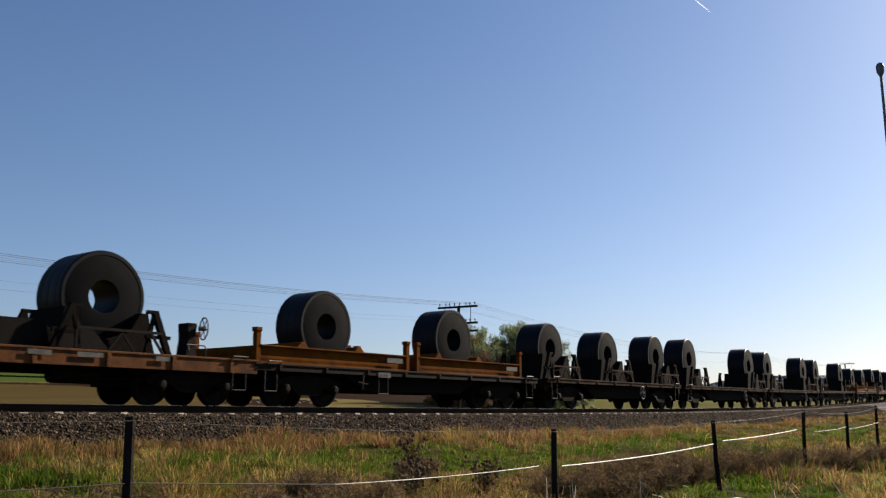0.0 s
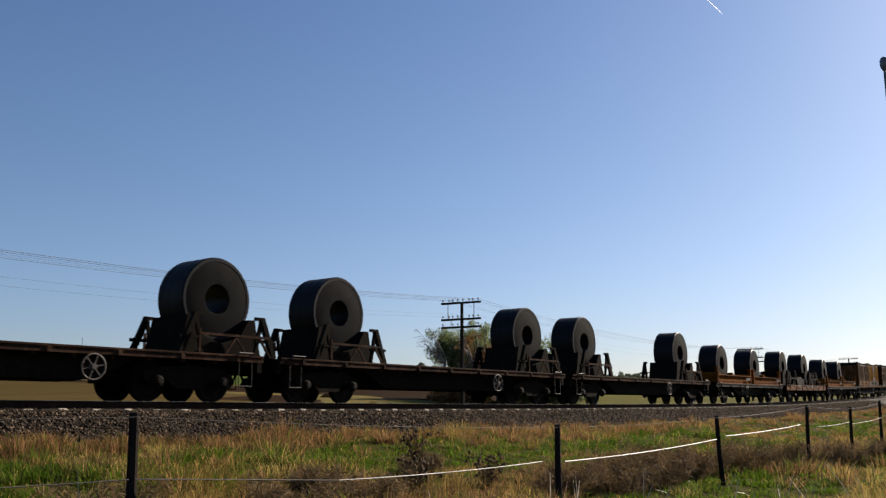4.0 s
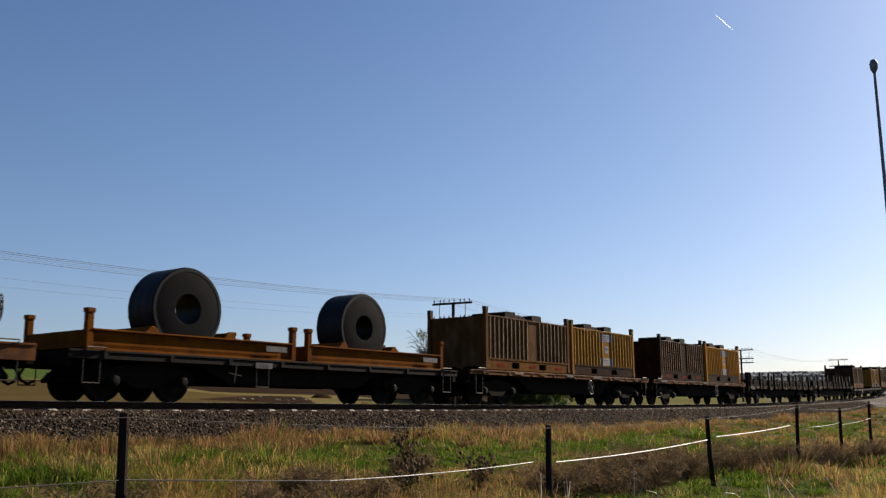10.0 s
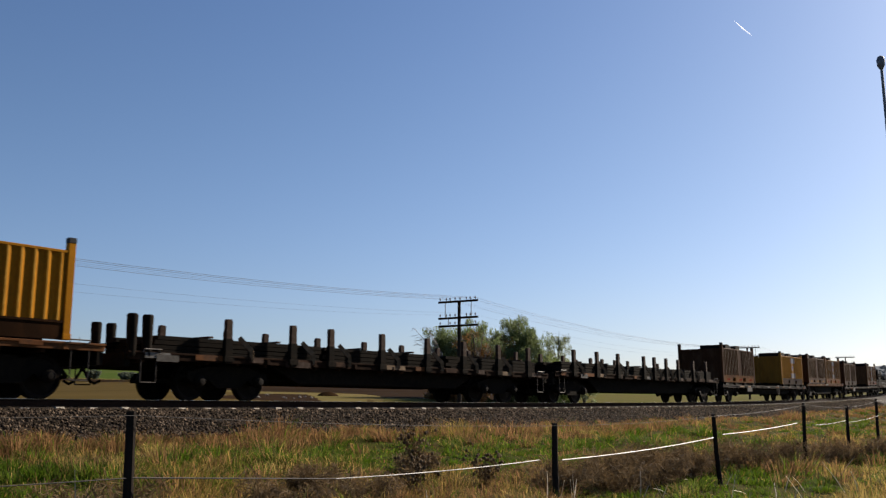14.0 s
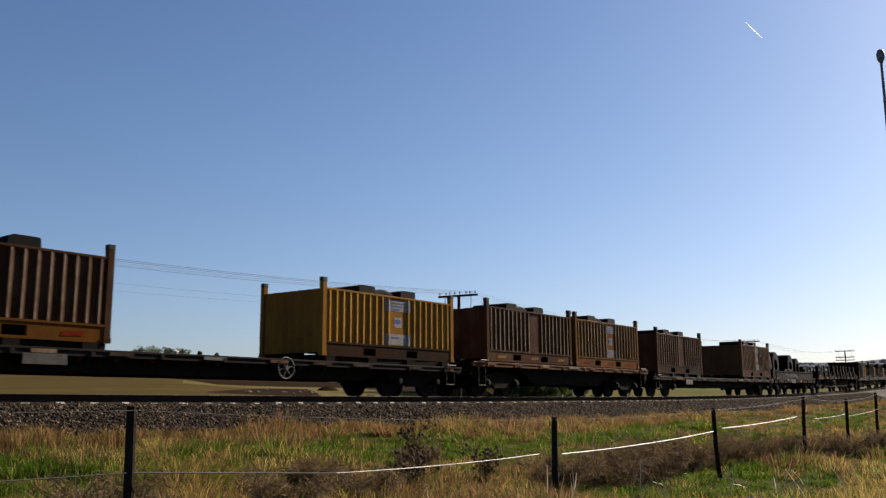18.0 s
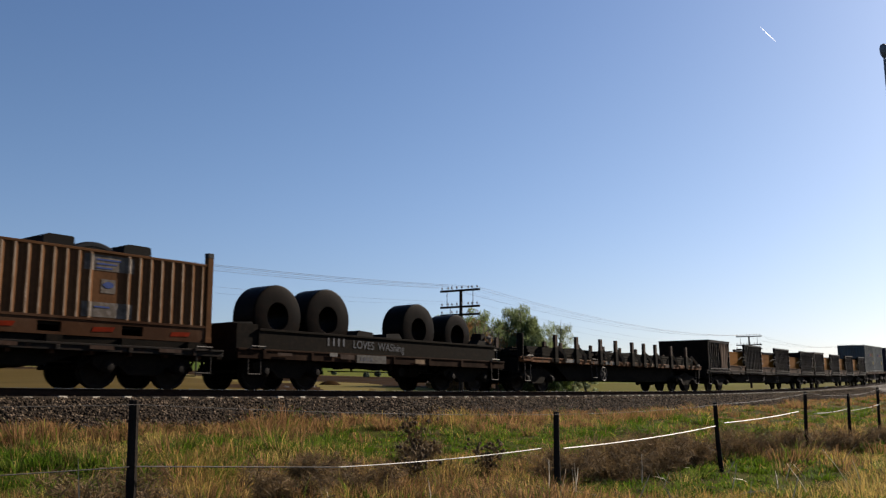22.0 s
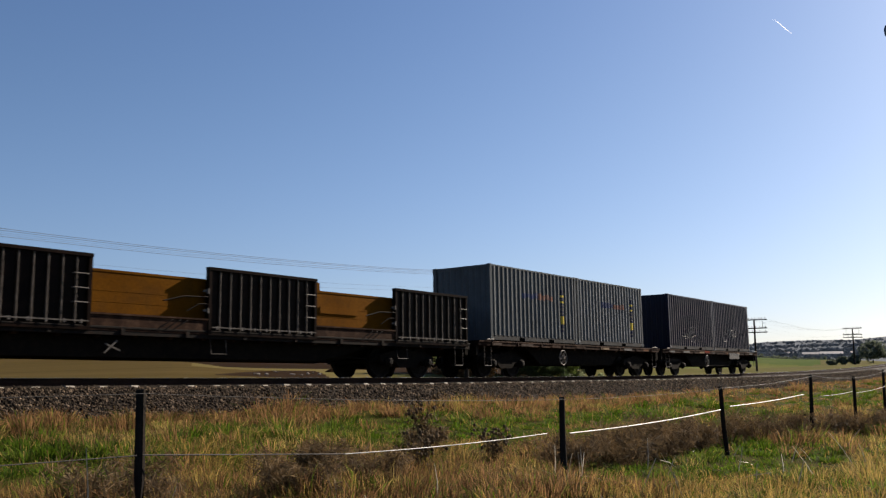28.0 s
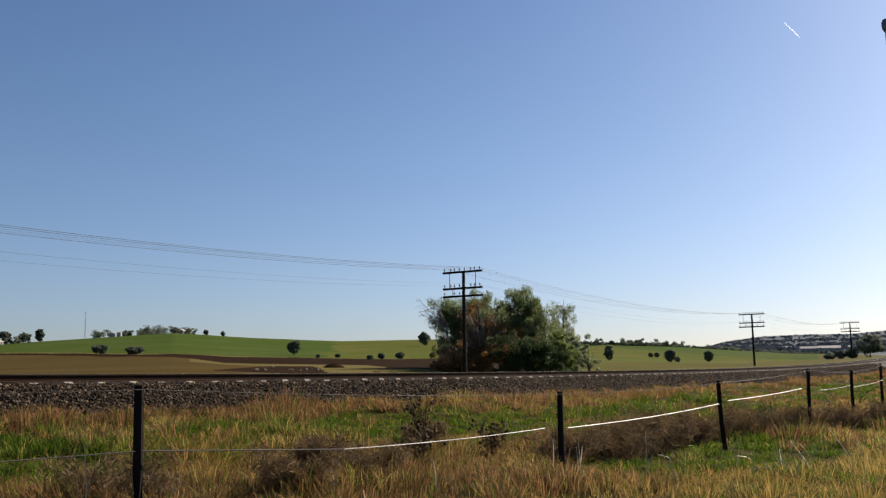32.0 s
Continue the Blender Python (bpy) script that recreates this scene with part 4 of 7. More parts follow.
def ship_box(s0, paint, label, logo):
    L, H = 6.058, 2.591
    h, z0 = L / 2, 1.245
    c = thing("shipping_container", label, "freight container", "shipping containers")
    for y, f in ((-1.185, 1), (1.185, -1)):
        bm = bmesh.new()
        corrugated(bm, -h + 0.15, h - 0.15, z0 + 0.16, z0 + H - 0.06, y, 0.036, 0.278, 0.02, f, 0.22, 0.24)
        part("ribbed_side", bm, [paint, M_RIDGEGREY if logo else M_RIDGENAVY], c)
        bm = bmesh.new()
        box(bm, -h + 0.15, h - 0.15, *sorted((y - 0.020 * f, y + 0.03 * f)), z0 + 0.115, z0 + 0.162)
        for u0, u1 in ((-h + 0.15, -1.22), (-0.84, 0.84), (1.22, h - 0.15)):
            box(bm, u0, u1, *sorted((y - 0.020 * f, y + 0.03 * f)), z0 + 0.01, z0 + 0.115)
        part("bottom_rail", bm, M_DARKRAIL, c, "dark bottom rail with fork pockets")
        bm = bmesh.new()
        box(bm, -h + 0.15, h - 0.15, *sorted((y - 0.034 * f, y + 0.03 * f)), z0 + H - 0.062, z0 + H - 0.012)
        part("top_rail", bm, paint, c)
    for x, f in ((-h + 0.08, 1), (h - 0.08, -1)):
        bm = bmesh.new()
        corrugated(bm, -1.06, 1.06, z0 + 0.12, z0 + H - 0.1, 0, 0.035, 0.27, 0.02, 1, 0.40, 0.24)
        box(bm, -1.06, 1.06, -0.05, 0.03, z0 + H - 0.1, z0 + H - 0.012)
        box(bm, -1.06, 1.06, -0.05, 0.03, z0 + 0.01, z0 + 0.12)
        for v in bm.verts:
            v.co = Vector((x + v.co.y * f, v.co.x, v.co.z))
        part("ribbed_end", bm, paint, c)
    for x in (-h, h - 0.15):
        for y in (-1.219, 1.069):
            bm = bmesh.new()
            box(bm, x + 0.004, x + 0.146, y + 0.004, y + 0.146, z0 + 0.1, z0 + H - 0.1)
            box(bm, x - 0.002, x + 0.152, y - 0.002, y + 0.152, z0 - 0.005, z0 + 0.115)
            box(bm, x - 0.002, x + 0.152, y - 0.002, y + 0.152, z0 + H - 0.115, z0 + H + 0.004)
            part("corner_post", bm, paint, c, bevel=0.006)
    bm = bmesh.new()
    box(bm, -h + 0.15, h - 0.15, -1.06, 1.06, z0 + H - 0.05, z0 + H - 0.02)
    part("roof", bm, paint, c)
    bm = bmesh.new()
    box(bm, -h + 0.1, h - 0.1, -1.1, 1.1, z0 - 0.07, z0 + 0.12)
    part("floor", bm, M_UNDER, c)
    if logo:
        pitch = (L - 0.30) / 21

        def sign(name, k0, k1, z, tall, m, label, proud=0.004):
            bm = bmesh.new()
            corrugated(bm, -h + 0.15 + k0 * pitch, -h + 0.15 + k1 * pitch, z0 + z, z0 + z + tall, -1.185 - proud, 0.036, pitch, 0.003, 1, 0.22, 0.24)
            return part(name, bm, m, c, label)

        rl = random.Random(int(s0))
        for k in range(8):
            # one faded letter on each rib and hollow
            lo, hi = rl.choice((0, 0, 0.05)), rl.choice((0, 0, 0.05))
            sign("lettering", 7 + k, 8 + k, 1.54 + lo, 0.23 - lo - hi, M_FADEBLUE if k < 4 else M_FADED, "faded blue letter bar" if k < 4 else "faded orange letter bar")
        sign("banner", 17, 18, 0.42, 1.60, M_BANNER, "dark blue vertical banner with worn letters")
        for z, tall, m in ((0.50, 0.06, M_PLATE), (0.72, 0.30, M_YELMARK), (1.10, 0.05, M_PLATE), (1.22, 0.12, M_PLATE), (1.40, 0.06, M_PLATE), (1.52, 0.30, M_YELMARK)):
            sign("lettering", 17, 18, z, tall, m, "yellow mark" if m is M_YELMARK else "pale letter bar", 0.008)
        sign("lettering", 17, 18, 1.60, 0.14, M_BANNER, "dark centre of a yellow ring", 0.012)
    else:
        rl = random.Random(int(s0))
        for k in range(9):
            bm = bmesh.new()
            x, z = rl.uniform(-1.7, 1.5), z0 + rl.uniform(0.45, 1.15)
            size, turn, bend, lift = rl.uniform(0.14, 0.34), rl.uniform(0, 6), rl.uniform(0.5, 1.3), rl.uniform(1.2, 2.3)
            tube(bm, [(x + 0.05 * i + size * math.cos(turn + bend * i * 0.7), -1.226, z + size * 0.8 * math.sin(turn + lift * i * 0.5)) for i in range(13)], rl.uniform(0.004, 0.009), 5)
            part("graffiti_scrawl", bm, M_SCRAWL, c, "thin white sprayed scrawl")
    mover(c, s0 + h)
    return c


SILL_PATCH = (M_STAKE, M_STAKE, M_BROWNSILL, M_SILLTAN, M_PLATE, M_DECK)


def container_wagon(s0, s1, hw=None, board=False, pale=False, low=False):
    w = thing("container_wagon", "rusty skeletal container wagon with pale patched sills", "wagon", "wagons of the train")
    length, mid = s1 - s0, (s0 + s1) / 2
    under(w, length, M_DECK, M_STEEL if low else M_BROWNSILL if not pale else M_DECK, 0.90 if low else 1.13 if not pale else 1.17, bogie_in=2.0, belly=True, hw=hw, sill=0.13, plate=(length / 2 - 5.3) if board else None, plate_w=1.65)
    if low:
        for x0 in (-length / 2 + 0.55, length / 2 - 6.30):
            bm = bmesh.new()
            box(bm, x0, x0 + 5.9, -1.16, 1.16, 0.903, 1.075)
            for k in range(4):
                box(bm, x0 + 0.2 + 1.7 * k, x0 + 0.55 + 1.7 * k, -1.28, 1.28, 0.925, 1.078)
            part("bolster", bm, M_UNDER, w, "black raised bolster under a container")
        rl = random.Random(int(s0) + 1)
        for x in (0.25, 3.0, 4.9, 6.6, 8.9, 10.9, 12.6, 14.2, 16.6, 18.2):
            x += rl.uniform(-0.2, 0.2) - length / 2
            bm = bmesh.new()
            box(bm, x, x + rl.uniform(0.4, 0.9), -1.320, -1.317, 0.815, 0.895)
            part("paint_patch", bm, rl.choice(SILL_PATCH), w)
        x = -length / 2 + (4.1 if s0 > 220 else 4.55)
        bm = bmesh.new()
        box(bm, x, x + 0.95, -1.334, -1.322, 0.58, 0.80)
        part("number_board", bm, M_STICKERDARK if s0 > 220 else M_BOARD, w, "grimy board with illegible markings", bevel=0.004)
        return mover(w, mid)
    rl = random.Random(int(s0))
    for k in range(7):
        x = -length / 2 + 0.7 + k * length / 7.2 + rl.uniform(-0.2, 0.2)
        bm = bmesh.new()
        box(bm, x, x + rl.uniform(0.35, 0.9), -1.319, -1.316, 1.06, 1.145)
        part("paint_patch", bm, rl.choice(SILL_PATCH), w)
    if board:
        bm = bmesh.new()
        box(bm, -1.75, -1.05, -1.324, -1.320, 1.08, 1.19)
        part("paint_patch", bm, M_REDMARK, w, "bright red paint patch")
    return mover(w, mid)


# ---------- stake wagons with a load of steel bars ----------


def stake_wagon(s0, s1, stakes, ends, hw, up=0.0, layers=4, tail=(), sill_mat=M_BROWNSILL, boards=(), bogie=3.0):
    length, mid = s1 - s0, (s0 + s1) / 2
    w = thing("stake_wagon", "long dark flat wagon with upright steel stakes", "wagon", "wagons of the train")
    under(w, length, M_DECK, sill_mat, 1.08 + up, bogie_in=bogie, belly=True, hw=hw, sill=0.15, plate=None)
    bm = bmesh.new()
    prism(bm, ((-0.10, 1.08), (0.10, 1.08), (0.095, 2.02), (0.07, 2.09), (-0.09, 2.08)), -1.36, -1.25)
    me = mesh_of(bm, "stake", M_STAKE, bevel=0.008)
    # added black sleeve that only darkens each stake's lower half
    bm = bmesh.new()
    ph = 1.18 + 0.11 * layers
    box(bm, -0.112, 0.112, -1.368, -1.24, 1.02, ph)
    box(bm, -0.15, 0.15, -1.382, -1.318, 1.06, 1.20)
    pm = mesh_of(bm, "stake_pocket", M_UNDER, bevel=0.008)
    bm = bmesh.new()
    lathe(bm, [(0.0001, 1.10), (0.105, 1.10), (0.115, 1.60), (0.125, 1.99), (0.10, 2.03), (0.0001, 2.03)], 12, axis="z", centre=(0, -1.22, 0))
    em = mesh_of(bm, "end_stake", M_UNDER, smooth=True)
    for s in stakes:
        for y in (0, 1):
            share("stake", me, w, (s - mid, 0, up - 0.10), math.pi * y, "rusty upright stake")
            share("stake_pocket", pm, w, (s - mid, 0, up - 0.10), math.pi * y, "black sleeve added to darken the lower stake")
    for s in ends:
        for y in (0, 1):
            share("end_stake", em, w, (s - mid + 0.68 * y, 0, up - 0.10), math.pi * y, "thick black end stake")
    bm = bmesh.new()
    beam(bm, (-0.14, -1.15, 1.24 + 0.11 * layers), (0.12, -1.32, 0.92 + 0.11 * layers), 0.05, 0.11)
    beam(bm, (0.12, -1.32, 0.93 + 0.11 * layers), (0.13, -1.31, 1.10), 0.10, 0.04)
    sm = mesh_of(bm, "load_strap", M_SILLTAN)
    for s in [a + 0.62 for a in stakes[:-1]] + list(tail):
        for y in (0, 1):
            share("load_strap", sm, w, (s - mid, 0, up - 0.10), math.pi * y, "slanting tan load bracket")
    mover(w, mid)
    rl = random.Random(int(s0) + 3)
    for k in range(11):
        x = -length / 2 + 0.4 + k * length / 11.2 + rl.uniform(-0.3, 0.3)
        bm = bmesh.new()
        box(bm, x, min(x + rl.uniform(0.3, 1.1), length / 2 - 0.1), -1.320, -1.317, 0.97 + up, 1.095 + up)
        part("paint_patch", bm, rl.choice(SILL_PATCH), w)
    for x, wd, m in boards:
        bm = bmesh.new()
        box(bm, x - mid, x - mid + wd, -1.332, -1.326, 0.90 + up, 1.05 + up)
        part("number_board", bm, m, w, "grubby board with illegible markings")
    if hw is not None:
        bm = bmesh.new()
        x = hw - 0.85
        tube(bm, [(x - 0.22, -1.27, 1.05), (x - 0.22, -1.32, 0.55), (x + 0.22, -1.32, 0.55), (x + 0.22, -1.27, 1.05)], 0.02, 6)
        tube(bm, [(x - 0.2, -1.30, 1.19), (x - 0.2, -1.34, 1.27), (x + 0.2, -1.34, 1.27), (x + 0.2, -1.30, 1.19)], 0.015, 6)
        part("footstep", bm, M_STEP, w, "dull bent-bar footstep and grab rail")
    load = thing("steel_bar_load", "dark stacked steel bars lying between the stakes", "steel bars", "steel bar loads")
    x = -length / 2 + 0.7
    while x < length / 2 - 2.5:
        ln = rl.uniform(5.2, 6.6)
        for layer in range(layers):
            for k in range(6):
                bm = bmesh.new()
                y = -1.08 + k * 0.36
                lift = rl.uniform(-0.02, 0.0) - 0.05 * (layer == layers - 1) * (k % 2)
                box(bm, x + rl.uniform(0, 0.35), min(x + ln - rl.uniform(0.0, 0.25), length / 2 - 0.6), y, y + 0.33, 1.175 + layer * 0.11, 1.278 + layer * 0.11 + lift)
                part("steel_bar", bm, M_UNDER, load)
        for k in range(2):
            bm = bmesh.new()
            xx = x + ln * (0.3 + 0.4 * k)
            box(bm, xx, xx + 0.12, -1.09, 1.09, 1.171 + 0.11 * layers, 1.215 + 0.11 * layers)
            part("timber_batten", bm, M_STAKE, load, "timber batten across the bars")
        x += ln
    mover(load, mid, 0.0, up - 0.09)


# ---------- wagons with open doors and yellow inside walls ----------


def door_meshes(w, top):
    """The sheet of a door, and the rails and jambs round it."""
    out = []
    for name, bars in (("door_panel", (0, w, -1.26, -1.21, 1.02, top - 0.05)), ("top_rail", (-0.03, w + 0.03, -1.345, -1.20, top - 0.05, top + 0.02)),
                       ("bottom_rail", (-0.02, w + 0.02, -1.34, -1.208, 0.99, 1.06)), ("jamb", (-0.02, 0.06, -1.33, -1.2, 1.06, top - 0.05)), ("jamb", (w - 0.06, w + 0.02, -1.33, -1.2, 1.06, top - 0.05))):
        bm = bmesh.new()
        box(bm, *bars)
        out.append((name, mesh_of(bm, name, M_BOXDARK)))
    return out


def rib_mesh(top):
    bm = bmesh.new()
    prism(bm, ((-0.020, 1.10), (0.020, 1.10), (0.016, top - 0.06), (-0.016, top - 0.06)), -1.318, -1.258)
    return mesh_of(bm, "rib", M_RIB, bevel=0.006)


def door_wagon(s0, s1, box_s, panels, short_last, wall_top):
    length, mid = s1 - s0, (s0 + s1) / 2
    w = thing("door_wagon", "long black wagon with ribbed doors and yellow inside walls", "wagon", "wagons of the train")
    under(w, length, M_DECK, M_STEEL, 1.06, bogie_in=2.8, belly=True, sill=0.16, hw=None, ramp=2.0)
    top = 2.58
    pw = 3.45
    sheet, *edging = door_meshes(pw, top)
    rib = rib_mesh(top)
    bolt = bmesh.new()
    for k in range(9):
        beam(bolt, (0.2 + k * 0.38, -1.36, 1.12), (0.2 + k * 0.38, -1.36, 1.20), 0.04)
    beam(bolt, (0.05, -1.37, 1.17), (pw - 0.05, -1.37, 1.17), 0.025)
    lat = mesh_of(bolt, "latch_bar", M_HANDLE)
    rg = bmesh.new()
    tube(rg, [(pw - 0.42, -1.33, 0), (pw - 0.42, -1.40, 0), (pw - 0.1, -1.40, 0), (pw - 0.1, -1.33, 0)], 0.014, 5)
    rung = mesh_of(rg, "rung", M_HANDLE)
    for i, s in enumerate([box_s] + panels):
        p = share("door_panel", sheet[1], w, (s - mid, 0, 0), label="black ribbed steel door")
        share("latch_bar", lat, p)
        for k in range(10):
            share("rib", rib, p, (0.32 + k * (pw - 0.64) / 9, 0, 0))
        for z in (1.55, 1.85, 2.15):
            share("rung", rung, p, (0, 0, z))
        q = share("door_panel", sheet[1], w, (s - mid + pw, 0, 0), math.pi, "black ribbed steel door")
        for name, edge in edging:
            share(name, edge, p)
            share(name, edge, q)
    x0, x1 = box_s - mid, panels[-1] + pw - mid
    # low yellow side walls a hand's width behind the doors, open above
    for k, (a, b) in enumerate(zip([box_s] + panels, panels)):
        u0, u1 = a + pw - mid + 0.02, b - mid + 0.6
        for y in (-1.12, 1.06):
            bm = bmesh.new()
            box(bm, u0, u1, y, y + 0.06, 1.10, wall_top)
            wall = part("inside_wall", bm, M_YELWALL, w, "yellow-painted inside wall")
            pieces = [("wall_rail", (u0, u1, y - 0.012, y + 0.072, wall_top - 0.05, wall_top + 0.004))]
            pieces += [("seam", (u0, u1, y - 0.004, y + 0.064, z, z + 0.012)) for z in (1.62, 1.86)]
            if short_last and k == len(panels) - 1:
                pieces += [("raised_end", (u0, u0 + 0.30, y, y + 0.06, wall_top + 0.005, wall_top + 0.22)), ("loose_board", (u0 + 0.30, u0 + 1.75, y - 0.03, y - 0.006, 1.72, 1.90))]
            for name, bars in pieces:
                bm = bmesh.new()
                box(bm, *bars)
                part(name, bm, M_YELWALL, wall)
        bm = bmesh.new()
        box(bm, u0, b - mid - 0.02, -1.30, -1.23, 1.0, 1.33)
        box(bm, u0, b - mid - 0.02, -1.33, -1.22, 1.331, 1.37)
        part("low_sill", bm, M_DECK, w, "low brown side sill")
        bm = bmesh.new()
        for d in (0.95, 0.75, 0.55):
            tube(bm, [(b - mid - d - 0.42, -1.315, 1.08), (b - mid - d - 0.08, -1.33, 1.29), (b - mid - d, -1.30, 1.33)], 0.013, 5)
        part("sill_stay", bm, M_STEEL, w)
        bm = bmesh.new()
        for z in (1.56, 2.02):
            beam(bm, (b - mid - 0.16, -1.30, z), (b - mid + 0.02, -1.30, z), 0.05)
            box(bm, b - mid - 0.07, b - mid - 0.03, -1.36, -1.30, z - 0.06, z + 0.06)
        part("door_latch", bm, M_HANDLE, w, "worn bright door latch")
        bm = bmesh.new()
        tube(bm, [(b - mid - 1.25, -1.30, 1.72), (b - mid - 0.7, -1.31, 1.86), (b - mid - 0.02, -1.31, 1.88)], 0.02, 6)
        tube(bm, [(b - mid - 0.62, -1.30, 1.52), (b - mid - 0.30, -1.31, 1.70), (b - mid - 0.02, -1.31, 1.72)], 0.015, 6)
        part("door_stay", bm, M_STEEL, w)
        bm = bmesh.new()
        tube(bm, [(b - mid + 0.10, -1.24, 1.0), (b - mid + 0.10, -1.30, 0.55), (b - mid + 0.55, -1.30, 0.55), (b - mid + 0.55, -1.24, 1.0)], 0.018, 6)
        part("footstep", bm, M_STEP, w, "dull bent-bar footstep")
    bm = bmesh.new()
    box(bm, x0 - 0.10, x0 + pw + 0.04, -1.36, 1.36, top + 0.022, top + 0.07)
    part("roof", bm, M_BOXDARK, w, "flat black roof over the end bay")
    for x in [b - mid + 0.65 for b in panels[:-1]]:
        bm = bmesh.new()
        box(bm, x, x + 0.07, -1.15, 1.10, 1.063, 2.24)
        part("bulkhead", bm, M_BROWNSILL, w, "brown cross bulkhead between the doors")
    for x in (x0 - 0.10, x0 + pw - 0.1, x1 - 0.09):
        bm = bmesh.new()
        box(bm, x, x + 0.07, *((-1.32, 1.32) if x < x0 else (-1.19, 1.19)), 1.063, top - 0.042 if x > x0 else top + 0.02)
        part("bulkhead", bm, M_BOXDARK, w)
    if not short_last:
        bm = bmesh.new()
        rl = random.Random(int(s0))
        cols, rows = 14, 12
        front, rear = [], []
        for k in range(rows + 1):
            v = k / rows
            lo, hi = x0 + 1.72 + 0.16 * (1 - v) + 0.05 * math.sin(5 * v), x0 + 3.06 - 0.20 * abs(v - 0.55) - 0.08 * math.sin(7 * v)
            for line, d in ((front, 0.0), (rear, 0.012)):
                line.append([bm.verts.new((lo + (hi - lo) * i / cols, -1.345 + d - 0.06 * math.sin(i * 0.62 + 0.9 * math.sin(v * 4)) ** 2 * (0.3 + 0.7 * v), 1.22 + (1.26 + 0.03 * math.sin(i * 0.9)) * v)) for i in range(cols + 1)])
        for k in range(rows):
            for i in range(cols):
                for line in (front, rear):
                    bm.faces.new((line[k][i], line[k][i + 1], line[k + 1][i + 1], line[k + 1][i]))
        part("tarpaulin", bm, M_TARP, w, "creased brown tarpaulin hung on the door", smooth=True)
    bm = bmesh.new()
    x = panels[0] + pw - mid + 0.6
    beam(bm, (x - 0.17, -1.22, 0.52), (x + 0.13, -1.22, 0.80), 0.03)
    beam(bm, (x - 0.15, -1.22, 0.72), (x + 0.2, -1.22, 0.58), 0.03)
    part("brake_lever", bm, M_HANDLE, w, "crossed brake lever")
    return mover(w, mid)


# ---------- wagon with plank sides and four bare coils ----------


def plank_wagon(s0, s1, coils):
    length, mid = s1 - s0, (s0 + s1) / 2
    w = thing("side_board_wagon", "black side-board wagon with chalked graffiti", "wagon", "wagons of the train")
    under(w, length, M_DECK, M_SOOTSILL, 0.98, bogie_in=1.92, belly=False, sill=0.22)
    for y in (-1.24, 1.18):
        bm = bmesh.new()
        h = length / 2
        box(bm, -h + 0.7, h - 0.5, y, y + 0.06, 1.003, 1.46)
        box(bm, -h + 0.7, h - 0.5, y - 0.03, y + 0.09, 1.461, 1.52)
        part("side_board", bm, M_UNDER, w, bevel=0.006)
    bm = bmesh.new()
    box(bm, -length / 2 + 0.02, -length / 2 + 0.69, -1.2, 1.2, 0.985, 1.62)
    part("end_box", bm, M_UNDER, w, "black end bulkhead box")
    brake_stand(w, length / 2 - 0.20)
    for x0, wd, z0, hgt, m in ((-2.72, 0.30, 0.90, 0.10, M_PLATE), (-2.30, 0.55, 0.84, 0.13, M_STAKE), (-1.65, 1.25, 0.76, 0.22, M_BOARD), (0.95, 0.45, 0.80, 0.13, M_SILLTAN), (-4.6, 0.5, 0.86, 0.07, M_STAKE)):
        bm = bmesh.new()
        box(bm, x0, x0 + wd, -1.336, -1.330, z0, z0 + hgt)
        nb = part("number_board", bm, m, w, "grubby board with illegible markings")
        if m is M_BOARD:
            for k in range(4):
                bm = bmesh.new()
                box(bm, x0 + 0.15 + k * 0.14, x0 + 0.24 + k * 0.14, -1.341, -1.337, z0 + 0.06, z0 + 0.16)
                part("marking", bm, M_MARK, nb)
    bm = bmesh.new()
    beam(bm, (-1.9, -0.95, 0.66), (1.9, -0.95, 0.62), 0.035)
    beam(bm, (-1.9, -0.75, 0.72), (-0.4, -0.75, 0.60), 0.03)
    for x in (-1.9, -0.3, 0.2, 1.9):
        box(bm, x - 0.05, x + 0.05, -1.0, -0.7, 0.58, 0.80)
    part("brake_rod", bm, M_UNDER, w)
    bm = bmesh.new()
    lathe(bm, [(0.0001, -0.22), (0.13, -0.22), (0.15, -0.15), (0.15, 0.15), (0.13, 0.22), (0.0001, 0.22)], 12, centre=(0.55, -0.9, 0.56))
    part("brake_cylinder", bm, M_UNDER, w, smooth=True)
    fd = bpy.data.curves.new("graffiti", "FONT")
    fd.body, fd.size, fd.extrude = "LOVES  WAShing", 0.31, 0.003
    g = new("graffiti", fd)
    dg = bpy.context.evaluated_depsgraph_get()
    me = bpy.data.meshes.new_from_object(g.evaluated_get(dg))
    bpy.data.objects.remove(g)
    me.materials.clear()
    me.materials.append(M_CHALK)
    gr = new("graffiti", me)
    gr.parent, gr.location, gr.rotation_euler = w, (-1.72, -1.246, 1.17), (math.pi / 2, 0.02, 0)
    gr["label"] = "chalky hand-drawn graffiti words"
    for k in range(4):
        bm = bmesh.new()
        box(bm, -2.72 + k * 0.20, -2.66 + k * 0.20, -1.249, -1.243, 1.19, 1.40)
        part("marking", bm, M_CHALK, w, "chalky bar of a scribbled word")
    for a, b in ((coils[0] - 0.95, coils[1] + 1.0), (coils[2] - 0.95, coils[3] + 1.0)):
        for x in (a, b):
            bm = bmesh.new()
            sg = 1 if x == a else -1
            prism(bm, [(x - mid + sg * px, pz) for px, pz in ((-0.75, 0.985), (0.5, 0.985), (0.05, 1.55), (-0.1, 1.72), (-0.7, 1.68))], -0.8, 0.8)
            part("chock_block", bm, M_BLOCK, w, "low black timber coil chock")
    mover(w, mid)
